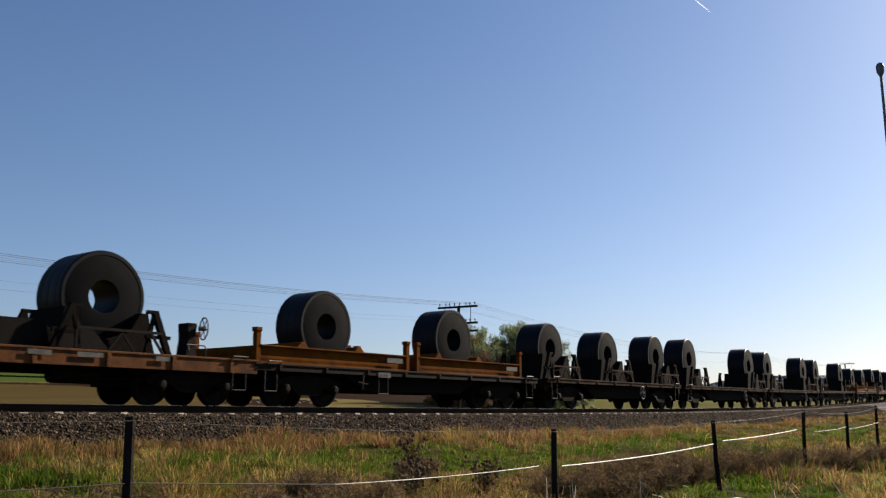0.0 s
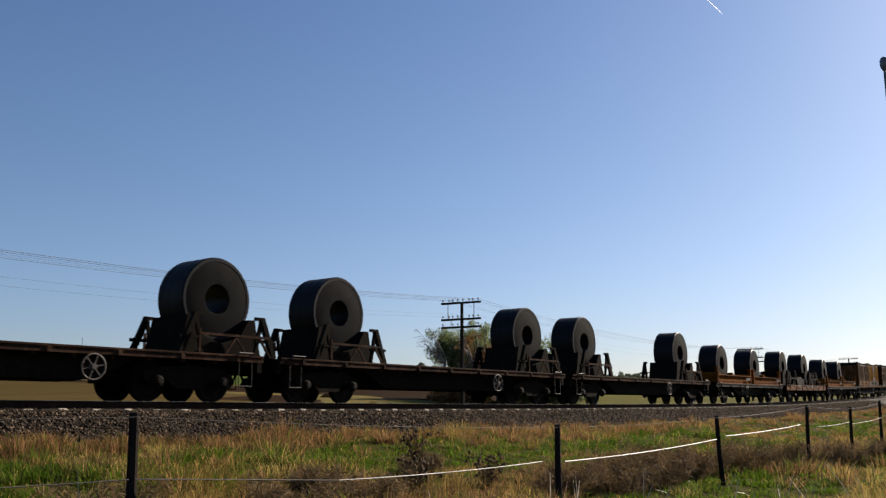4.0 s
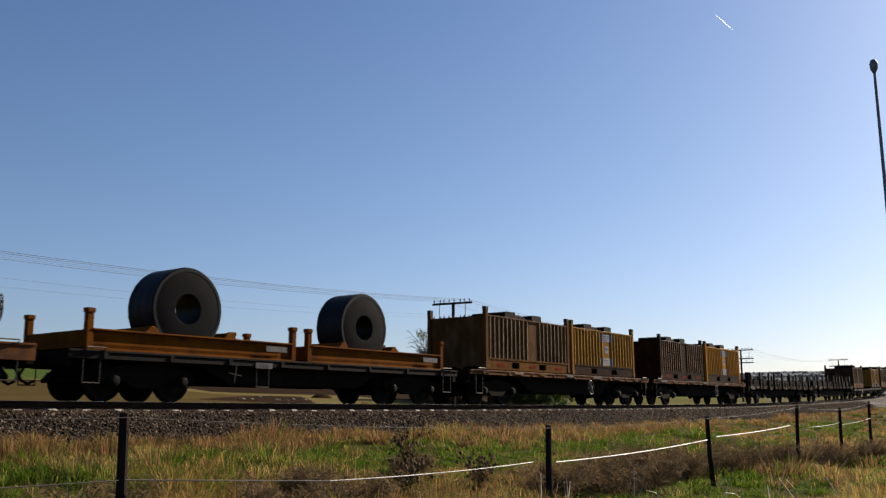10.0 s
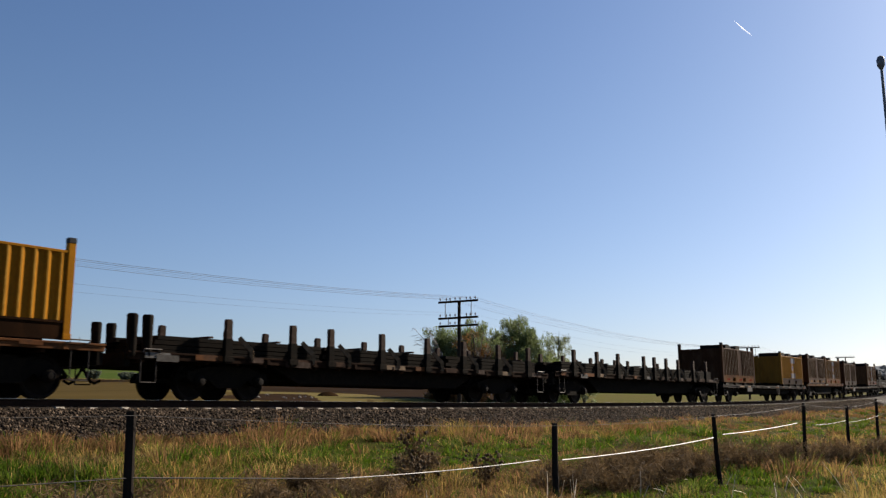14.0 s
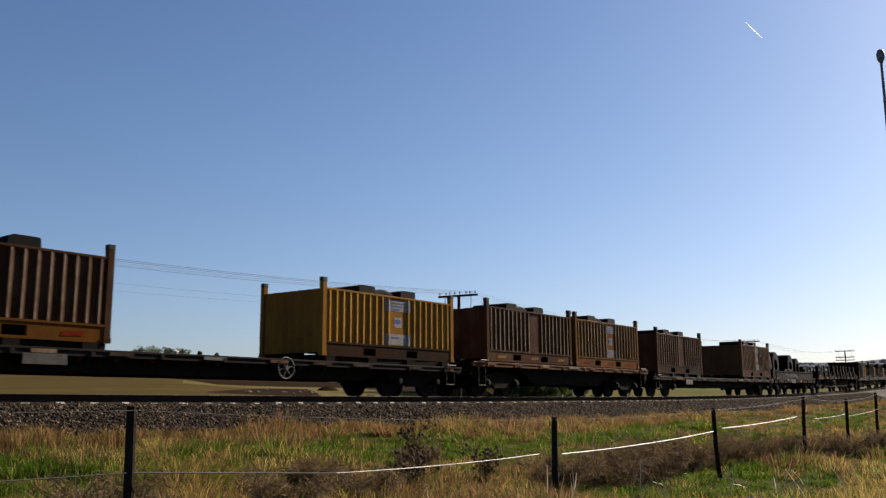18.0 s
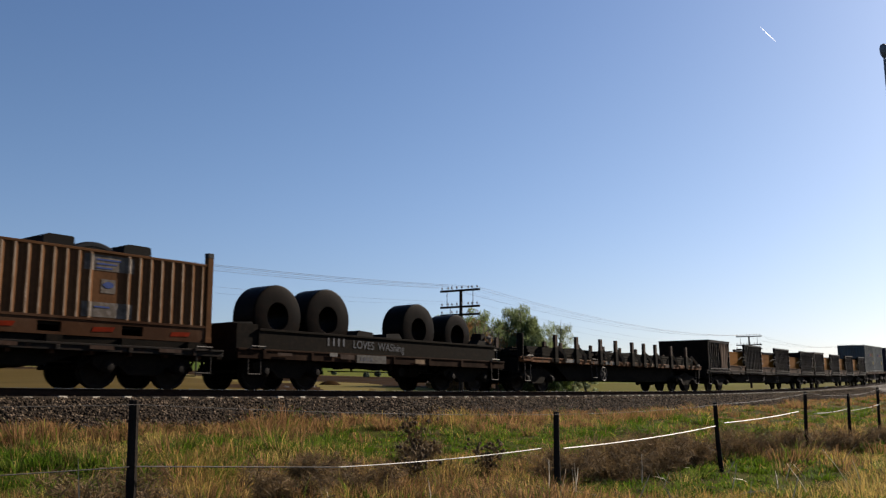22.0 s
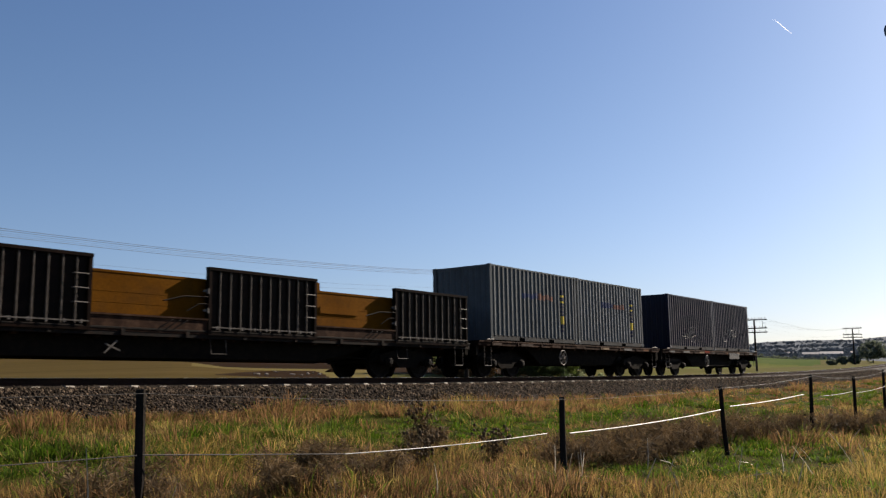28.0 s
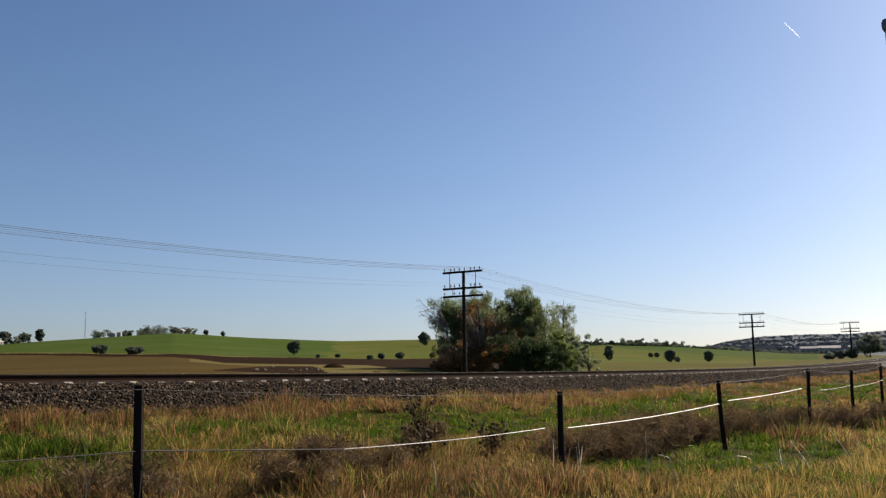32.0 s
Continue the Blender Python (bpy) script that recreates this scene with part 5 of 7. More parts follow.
    for c, r in zip(coils, (0.85, 0.88, 0.83, 0.73)):
        coil(c + (0.18 if c < 258 else 0.36), r, 0.86, 1.10, True)


# ---------- the train, front to rear (metres along the line at the start) ----------
coil_flat(3.3, 14.82, (4.9, 10.98), brown=True, seat=1.33, rad=1.05, stand=1.45)
tub_wagon(14.71, 28.17, (14.76, 21.12), (18.01, 24.10))
coil_flat(28.88, 42.10, (30.60, 35.70, 41.08), seat=1.32, rad=1.0, high=41.08)
coil_flat(42.69, 57.12, (45.60, 56.25))
coil_flat(57.65, 72.20, (60.61, 70.86))
coil_flat(72.78, 87.95, (75.43, 86.07), wheel_in=5.5)
tub_wagon(88.94, 102.22, (89.33, 95.82), (92.54, 98.95))
coil_flat(103.31, 115.27, (105.90, 112.28), brown=True, seat=1.36, rad=1.04)
tub_wagon(115.94, 129.52, (116.35, 122.78), (119.49, 125.90))
container_wagon(130.24, 144.82, hw=1.45)
half_box(131.31, M_PALE, M_OCHRE)
half_box(137.50, M_TAN, M_SOOT, sticker=True, marks=None)
container_wagon(145.43, 159.79, hw=1.8)
half_box(146.55, M_SOOT, M_SOOT)
half_box(153.05, M_YELLOW, M_SOOT, sticker=True, marks=None)
stake_wagon(160.29, 178.07, (163.02, 165.15, 166.56, 168.68, 170.81, 172.72, 174.74, 176.66), (160.41, 160.81), None, -0.05, sill_mat=M_SOOTSILL, boards=((161.0, 0.6, M_BOARD), (164.9, 0.9, M_STAKE)), layers=4)
stake_wagon(178.57, 196.77, (180.08, 182.10, 184.11, 186.83, 188.03, 189.44, 190.95, 192.96, 194.77), (), None, 0.06, sill_mat=M_SOOTSILL, boards=((180.6, 0.6, M_BOARD),), layers=4, bogie=1.75)
container_wagon(197.33, 216.42, hw=2.0, low=True)
half_box(197.88, M_MUD, M_OCHRE, base_z=1.08)
half_box(210.19, M_TAN, M_SOOT, sticker=True, marks=None, base_z=1.08)
container_wagon(217.12, 231.12)
half_box(218.07, M_MUD, M_MUD, marks=M_TAN)
half_box(224.37, M_OCHRE, M_OCHRE, sticker=True)
container_wagon(231.62, 251.59, low=True)
half_box(232.47, M_MUD, M_SOOT, marks=None, base_z=1.08)
half_box(245.32, M_RUSTTAN, M_MUD, sticker=True, base_z=1.08)
plank_wagon(252.04, 263.76, (253.93, 255.83, 259.77, 261.87))
stake_wagon(264.71, 282.52, (267.26, 268.95, 271.05, 272.49, 274.14, 275.39, 276.68, 278.53, 280.42), (264.86,), -2.3, 0.12, 4, (281.0, 281.7), bogie=1.6)
door_wagon(283.27, 306.98, 283.62, [290.06, 296.69, 303.44], False, 2.14)
door_wagon(307.43, 330.79, 307.68, [314.03, 320.53, 327.18], True, 2.32)
container_wagon(331.39, 345.93, hw=-1.65, pale=True)
ship_box(332.29, M_CGREY, "weathered grey ribbed shipping container with faded lettering", True)
ship_box(338.44, M_CGREY, "weathered grey ribbed shipping container with faded lettering", True)
container_wagon(346.38, 360.90, hw=-1.4, board=True, pale=True)
ship_box(347.55, M_CNAVY, "dark navy ribbed shipping container with scrawled graffiti", False)
ship_box(353.69, M_CNAVY, "dark navy ribbed shipping container with scrawled graffiti", False)
# ---------- fence ----------
M_POST = material("tarred_post", (0.012, 0.010, 0.009), (0.020, 0.016, 0.013), 0.9, 0, 4, 40, 0.4, spec=0.04)
M_TAPE = material("white_fence_tape", (0.169, 0.163, 0.151), (0.127, 0.121, 0.112), 0.6, 0, 4, 40, 0.1)
M_OLDTAPE = material("greyed_fence_tape", (0.121, 0.113, 0.101), (0.0808, 0.0745, 0.0666), 0.7, 0, 4, 40, 0.1)
M_WIRE = material("dull_wire", (0.0396, 0.0324, 0.0274), (0.0252, 0.0216, 0.0187), 0.8, 0.0, 4, 40, 0.1)
M_THINWIRE = material("weathered_copper_wire", (0.09, 0.10, 0.115), (0.07, 0.08, 0.09), 0.8, 0.0, 4, 40, 0.0)
FENCE_OFF = -13.4
fence = thing("wire_fence", "old wire stock fence on dark posts with white tape", "fence")
POSTS = ((-1.6, -0.25, 0.0), (3.55, -0.27, -0.05), (8.96, -0.40, -0.02), (13.61, -0.31, -0.16), (18.22, -0.12, 0.10), (21.42, -0.16, 0.02), (24.34, 0.0, 0.05), (28.5, 0.0, 0.0), (33, 0.0, -0.05), (38, 0.0, 0.05), (44, 0, 0), (51, 0, 0), (59, 0, 0))
tops = []
for s, z, lean in POSTS:
    p, _, _ = track(s, FENCE_OFF)
    top = Vector((p.x, p.y, p.z + z))
    foot_z = ground_z(p.x, p.y) - 0.1
    bm = bmesh.new()
    tube(bm, [(p.x - lean, p.y, foot_z), (p.x - lean * 0.4, p.y + 0.01, (foot_z + top.z) / 2), top], 0.05, 8, [0.040, 0.037, 0.034])
    part("post", bm, M_POST, fence, "dark weathered fence post")
    tops.append(top)


def strand(a, b, sag, r, mat, name, label="", seg=10):
    bm = bmesh.new()
    a, b = Vector(a), Vector(b)
    tube(bm, [a.lerp(b, i / seg) - Vector((0, 0, sag * 4 * (i / seg) * (1 - i / seg))) for i in range(seg + 1)], r, 5)
    return part(name, bm, mat, fence, label)


for a, b in zip(tops, tops[1:]):
    strand(a - Vector((0, 0.06, 0.03)), b - Vector((0, 0.06, 0.03)), 0.03, 0.0022, M_OLDTAPE if 12 < a.x < 25 else M_WIRE, "top_wire")


def on_fence(s, z):
    p, _, _ = track(s, FENCE_OFF)
    return Vector((p.x, p.y - 0.06, p.z + z))


for a, b, sag, r in (((5.45, -0.83), (8.54, -0.80), 0.02, 0.0055), ((9.01, -0.82), (13.43, -0.67), 0.03, 0.0085), ((13.80, -0.63), (17.53, -0.50), 0.02, 0.009),
                     ((18.45, -0.55), (21.04, -0.49), 0.02, 0.005), ((21.3, -0.53), (24.2, -0.41), 0.02, 0.005)):
    strand(on_fence(*a), on_fence(*b), sag, r, M_TAPE, "fence_tape", "slack white fence tape")
strand(on_fence(-1.6, -0.68), on_fence(3.5, -0.72), 0.02, 0.004, M_WIRE, "middle_wire")
strand(on_fence(3.55, -0.72), on_fence(5.45, -0.83), 0.0, 0.005, M_WIRE, "middle_wire")

# ---------- telegraph poles and wires ----------
M_POLE = material("grey_pole_timber", (0.0202, 0.0151, 0.0115), (0.013, 0.0101, 0.00864), 0.9, 0, 1.5, 20, 0.4, stretch=(1, 1, 0.2), spec=0.08)
M_INSUL = material("brown_insulator", (0.0864, 0.0576, 0.0432), (0.144, 0.122, 0.108), 0.4, 0, 4, 30, 0.05)


def telegraph_pole(x, y, top, arms, half=1.35, turn=0.0):
    g = ground_z(x, y)
    po = thing("telegraph_pole", "old timber telegraph pole with three crossarms", "pole", "telegraph poles", Matrix.Translation((x, y, g)) @ Matrix.Rotation(turn, 4, "Z"))
    hgt = top - g
    bm = bmesh.new()
    tube(bm, [(0, 0, -0.2), (0, 0, hgt)], 0.12, 10, [0.125, 0.085])
    part("shaft", bm, M_POLE, po, smooth=True)
    ends = []
    for k, z in enumerate(arms):
        bm = bmesh.new()
        box(bm, -half, half, -0.17, -0.08, hgt + z - 0.05, hgt + z + 0.06)
        arm = part("crossarm", bm, M_POLE, po)
        for i in range(8):
            if k == 2 and i in (1, 6):
                continue
            xx = -half + 0.1 + (2 * half - 0.2) * (i + (0.25 if i in (1, 5) else 0)) / 7.2
            bm = bmesh.new()
            lathe(bm, [(0.0001, 0.055), (0.015, 0.055), (0.015, 0.12), (0.04, 0.13), (0.045, 0.18), (0.025, 0.24), (0.0001, 0.25)], 8, axis="z", centre=(xx, -0.125, hgt + z))
            part("insulator", bm, M_INSUL, arm)
    for u, i in ((-0.66, 0), (0.66, 0), (-0.5, 1)):
        bm = bmesh.new()
        beam(bm, (half * u, -0.12, hgt + arms[i] - 0.03), (half * u, -0.12, hgt + arms[i + 1] + 0.05), 0.03)
        part("arm_strap", bm, M_WIRE, po)
    return po


ARMS = (-0.06, -0.98, -1.42)
telegraph_pole(40.19, 31.78, 5.97, ARMS, 1.25, -1.40)
telegraph_pole(98.17, 37.84, 6.85, ARMS, 1.35, -1.40)
telegraph_pole(147.0, 41.6, 8.25, ARMS, 1.35, -1.40)
wires = thing("telegraph_wires", "thin sagging telegraph wires", "wire")
for dz, dy, k, rad in ((0.12, -1.05, 1.05, 0.007), (0.10, -0.70, 1.03, 0.007), (0.14, 0.9, 1.0, 0.007), (0.12, -0.2, 1.10, 0.003), (0.12, 0.5, 0.92, 0.003), (-0.78, -0.9, 1.0, 0.003), (-0.78, 0.6, 1.08, 0.003)):
    for (x0, y0, z0), (x1, y1, z1), sag in (((-18.0, 29.0, 5.85), (40.19, 31.78, 5.97), 1.05 * k), ((40.19, 31.78, 5.97), (98.17, 37.84, 6.85), 0.9 * k), ((98.17, 37.84, 6.85), (147.0, 41.6, 8.25), 0.8 * k)):
        bm = bmesh.new()
        a, b = Vector((x0, y0 + dy, z0 + dz)), Vector((x1, y1 + dy, z1 + dz))
        tube(bm, [a.lerp(b, i / 16) - Vector((0, 0, sag * 4 * (i / 16) * (1 - i / 16))) for i in range(17)], rad, 4)
        part("wire", bm, M_THINWIRE, wires)

# ---------- street lamp ----------
M_LAMP = material("grey_lamp_steel", (0.115, 0.122, 0.137), (0.0864, 0.0936, 0.101), 0.5, 0.4, 3, 30, 0.05)


def street_lamp(x, y, top):
    g = ground_z(x, y)
    lp = thing("street_lamp", "slender grey street lamp with a small round head", "street lamp", "", Matrix.Translation((x, y, g)))
    h = top - g
    lean = 0.30
    bm = bmesh.new()
    tube(bm, [(lean, 0, -0.1), (lean * 0.5, 0, h * 0.5), (0.02, 0, h - 0.25)], 0.06, 10, [0.065, 0.048, 0.033])
    part("pole", bm, M_LAMP, lp, smooth=True)
    bm = bmesh.new()
    lathe(bm, [(0.0001, h - 0.28), (0.04, h - 0.28), (0.09, h - 0.18), (0.10, h - 0.05), (0.07, h + 0.04), (0.0001, h + 0.08)], 16, axis="z")
    part("lamp_head", bm, M_LAMP, lp, "rounded lamp head", smooth=True)


street_lamp(23.35, 5.25, 8.32)

# ---------- vapour trail ----------
M_TRAIL = material("white_vapour", (0.72, 0.73, 0.75), (0.66, 0.67, 0.70), 1.0, 0, 0.05, 0.5, 0.0, vary=0.03, translucent=0.9)
bm = bmesh.new()
wide = (0.15, 0.5, 0.85, 1.0, 1.0, 0.85, 0.6, 0.2)
left = [bm.verts.new((-a, 0, -42 + 12 * i)) for i, a in enumerate(wide)]
right = [bm.verts.new((a, 0, -42 + 12 * i)) for i, a in enumerate(wide)]
for i in range(7):
    bm.faces.new((left[i], right[i], right[i + 1], left[i + 1]))
trail = tagged(new("vapour_trail", mesh_of(bm, "vapour_trail", M_TRAIL, smooth=True)), "short white vapour trail high in the sky", "vapour trail")


def motions():
    """The train runs to the left, gathering speed; its wheels turn; the vapour trail sinks away."""
    def gone(t):
        return 10.55 * t + 0.00055 * t ** 3

    for ob, s, off, z in MOVERS:
        rows = []
        for i in range(33):
            p, a, e = track(s - gone(i), off)
            rows.append((float(i), Matrix.Translation((p.x, p.y, p.z + z)) @ Matrix.Rotation(a, 4, "Z") @ Matrix.Rotation(-e, 4, "Y")))
        walk(ob, rows)
    for x, sets in AXLES.items():
        rows, n = [], 640
        for i in range(n + 1):
            t = 32.0 * i / n
            rows.append((t, Matrix.Translation((x, 0, 0.46)) @ Matrix.Rotation(-gone(t) / 0.455, 4, "Y")))
        walk(sets[0], rows)
        act = sets[0].animation_data
        for ws in sets[1:]:
            ws.rotation_mode = "QUATERNION"
            ws.animation_data_create()
            ws.animation_data.action = act.action
            ws.animation_data.action_slot = act.action_slot
    rows = []
    for t, y0, e0, y1, e1 in ((0, 67.01, 24.84, 67.74, 24.18), (6, 67.71, 24.41, 68.84, 23.22), (13, 69.10, 23.14, 70.09, 22.19), (19, 70.08, 22.37, 70.98, 21.36),
                              (23, 70.68, 21.73, 71.56, 20.75), (28, 71.17, 21.14, 72.02, 20.30), (32, 71.85, 20.56, 72.59, 19.70)):
        ends = [Vector((math.sin(radians(a)) * math.cos(radians(b)), math.cos(radians(a)) * math.cos(radians(b)), math.sin(radians(b)))) * 3600 + Vector((0, 0, EYE_Z)) for a, b in ((y0, e0), (y1, e1))]
        mid = (ends[0] + ends[1]) / 2
        along, away = (ends[1] - ends[0]).normalized(), mid.normalized()
        across = away.cross(along).normalized()
        rows.append((t, Matrix.Translation(mid) @ Matrix((across, along.cross(across), along)).transposed().to_4x4()))
    walk(trail, rows)
# ---------- plants ----------
M_GRASS = material("green_grass", (0.0529, 0.0896, 0.00638), (0.0365, 0.0675, 0.00502), 0.7, 0, 0.6, 5, 0.0, (0.0904, 0.102, 0.024), 0.6, vary=0.17, island=True, translucent=0.68, spec=0.12)
M_STRAW = material("straw_grass", (0.251, 0.174, 0.0566), (0.187, 0.118, 0.0328), 0.7, 0, 0.5, 5, 0.0, (0.223, 0.196, 0.0684), 0.5, vary=0.14, island=True, translucent=0.68, spec=0.10)
M_RUSTGRASS = material("rusty_seed_grass", (0.174, 0.096, 0.0434), (0.116, 0.0607, 0.0266), 0.8, 0, 0.6, 5, 0.0, (0.22, 0.138, 0.0637), 0.5, vary=0.16, island=True, translucent=0.68, spec=0.1)
M_WEED = material("dead_brown_weed", (0.131, 0.0864, 0.0418), (0.0864, 0.0557, 0.0279), 0.85, 0, 0.8, 5, 0.0, (0.156, 0.112, 0.0669), 0.5, vary=0.2, island=True, translucent=0.3, spec=0.15)
M_STRAWPALE = material("bleached_stalk", (0.446, 0.374, 0.259), (0.36, 0.295, 0.194), 0.7, 0, 3, 30, 0.05)
M_BAREWOOD = material("bleached_bare_wood", (0.245, 0.209, 0.173), (0.173, 0.144, 0.119), 0.9, 0, 3, 20, 0.3)
M_BARK = material("grey_bark", (0.072, 0.0576, 0.0446), (0.0468, 0.0374, 0.0302), 0.95, 0, 3, 20, 0.5)
M_LEAF = material("pepper_tree_leaf", (0.16, 0.193, 0.0862), (0.111, 0.144, 0.0608), 0.6, 0, 0.5, 4, 0.0, (0.122, 0.144, 0.0553), 0.5, vary=0.2, island=True, translucent=0.5, spec=0.05)
M_LEAFDARK = material("dark_shrub_leaf", (0.0527, 0.0765, 0.0289), (0.0357, 0.0527, 0.0204), 0.6, 0, 0.5, 4, 0.0, vary=0.2, island=True, translucent=0.35, spec=0.05)
M_LEAFGREY = material("grey_gum_leaf", (0.205, 0.23, 0.132), (0.156, 0.181, 0.0978), 0.6, 0, 0.5, 4, 0.0, vary=0.2, island=True, translucent=0.5, spec=0.05)
M_LEAFRUST = material("autumn_leaf", (0.234, 0.112, 0.0361), (0.138, 0.0797, 0.0319), 0.7, 0, 0.5, 4, 0.0, (0.106, 0.0797, 0.0319), 0.6, vary=0.2, island=True, translucent=0.4, spec=0.2)
M_LEAFLIME = material("light_green_leaf", (0.145, 0.187, 0.051), (0.102, 0.145, 0.0382), 0.6, 0, 0.5, 4, 0.0, vary=0.2, island=True, translucent=0.5, spec=0.05)
# slope trees: leaf colour greyed and lightened to stand in for haze
M_FARLEAF = material("haze_paled_tree_leaf", (0.135, 0.155, 0.105), (0.098, 0.118, 0.082), 0.8, 0, 0.2, 1.0, 0.0, vary=0.2, island=True, translucent=0.4, spec=0.2)
# distance haze is put into this leaf colour as pale blue-grey
M_HAZELEAF = material("haze_tinted_leaf", (0.092, 0.115, 0.140), (0.080, 0.100, 0.124), 0.9, 0, 0.05, 0.3, 0.0, vary=0.05, island=True, translucent=0.2, spec=0.05)


def quads_mesh(name, verts, mat, per=4):
    """A mesh of separate four-cornered leaves from an array (n, 4, 3)."""
    n = len(verts)
    me = bpy.data.meshes.new(name)
    me.vertices.add(n * per)
    me.vertices.foreach_set("co", np.asarray(verts, np.float32).reshape(-1))
    me.loops.add(n * per)
    me.loops.foreach_set("vertex_index", np.arange(n * per, dtype=np.int32))
    me.polygons.add(n)
    me.polygons.foreach_set("loop_start", np.arange(0, n * per, per, dtype=np.int32))
    me.update(calc_edges=True)
    me.materials.append(mat)
    return me


def blade_mesh(name, base, height, width, lean, mat, rng):
    """Bent grass blades: a quad and a tip on each root point."""
    n = len(base)
    ang = rng.uniform(0, math.tau, n)
    side = np.stack([np.cos(ang), np.sin(ang), np.zeros(n)], 1) * width[:, None] / 2
    up = np.array([0, 0, 1.0])
    mid = base + up * (height * 0.66)[:, None] + lean * 0.40
    tip = base + up * (height * rng.uniform(0.50, 1.0, n))[:, None] + lean * rng.uniform(0.9, 1.35, (n, 1))
    v = np.stack([base - side, base + side, mid + side * 0.8, mid - side * 0.8, tip], 1).astype(np.float32)
    me = bpy.data.meshes.new(name)
    me.vertices.add(n * 5)
    me.vertices.foreach_set("co", v.reshape(-1))
    o = (np.arange(n, dtype=np.int32) * 5)[:, None]
    idx = np.concatenate([o + np.array([[0, 1, 2, 3]]), o + np.array([[3, 2, 4]])], 1).astype(np.int32)
    me.loops.add(n * 7)
    me.loops.foreach_set("vertex_index", idx.reshape(-1))
    me.polygons.add(n * 2)
    st = (np.arange(n, dtype=np.int32) * 7)[:, None] + np.array([[0, 4]], dtype=np.int32)
    me.polygons.foreach_set("loop_start", st.reshape(-1))
    me.update(calc_edges=True)
    me.materials.append(mat)
    return me


def smooth_noise(x, y, scale, seed):
    """Cheap value noise on arrays, -1 to 1."""
    r = np.random.RandomState(seed).uniform(-1, 1, (64, 64))
    u, v = x / scale + 500.3, y / scale + 500.7
    i, j = np.floor(u).astype(int), np.floor(v).astype(int)
    fu, fv = u - i, v - j
    fu, fv = fu * fu * (3 - 2 * fu), fv * fv * (3 - 2 * fv)
    g = lambda a, b: r[a % 64, b % 64]
    return (g(i, j) * (1 - fu) + g(i + 1, j) * fu) * (1 - fv) + (g(i, j + 1) * (1 - fu) + g(i + 1, j + 1) * fu) * fv


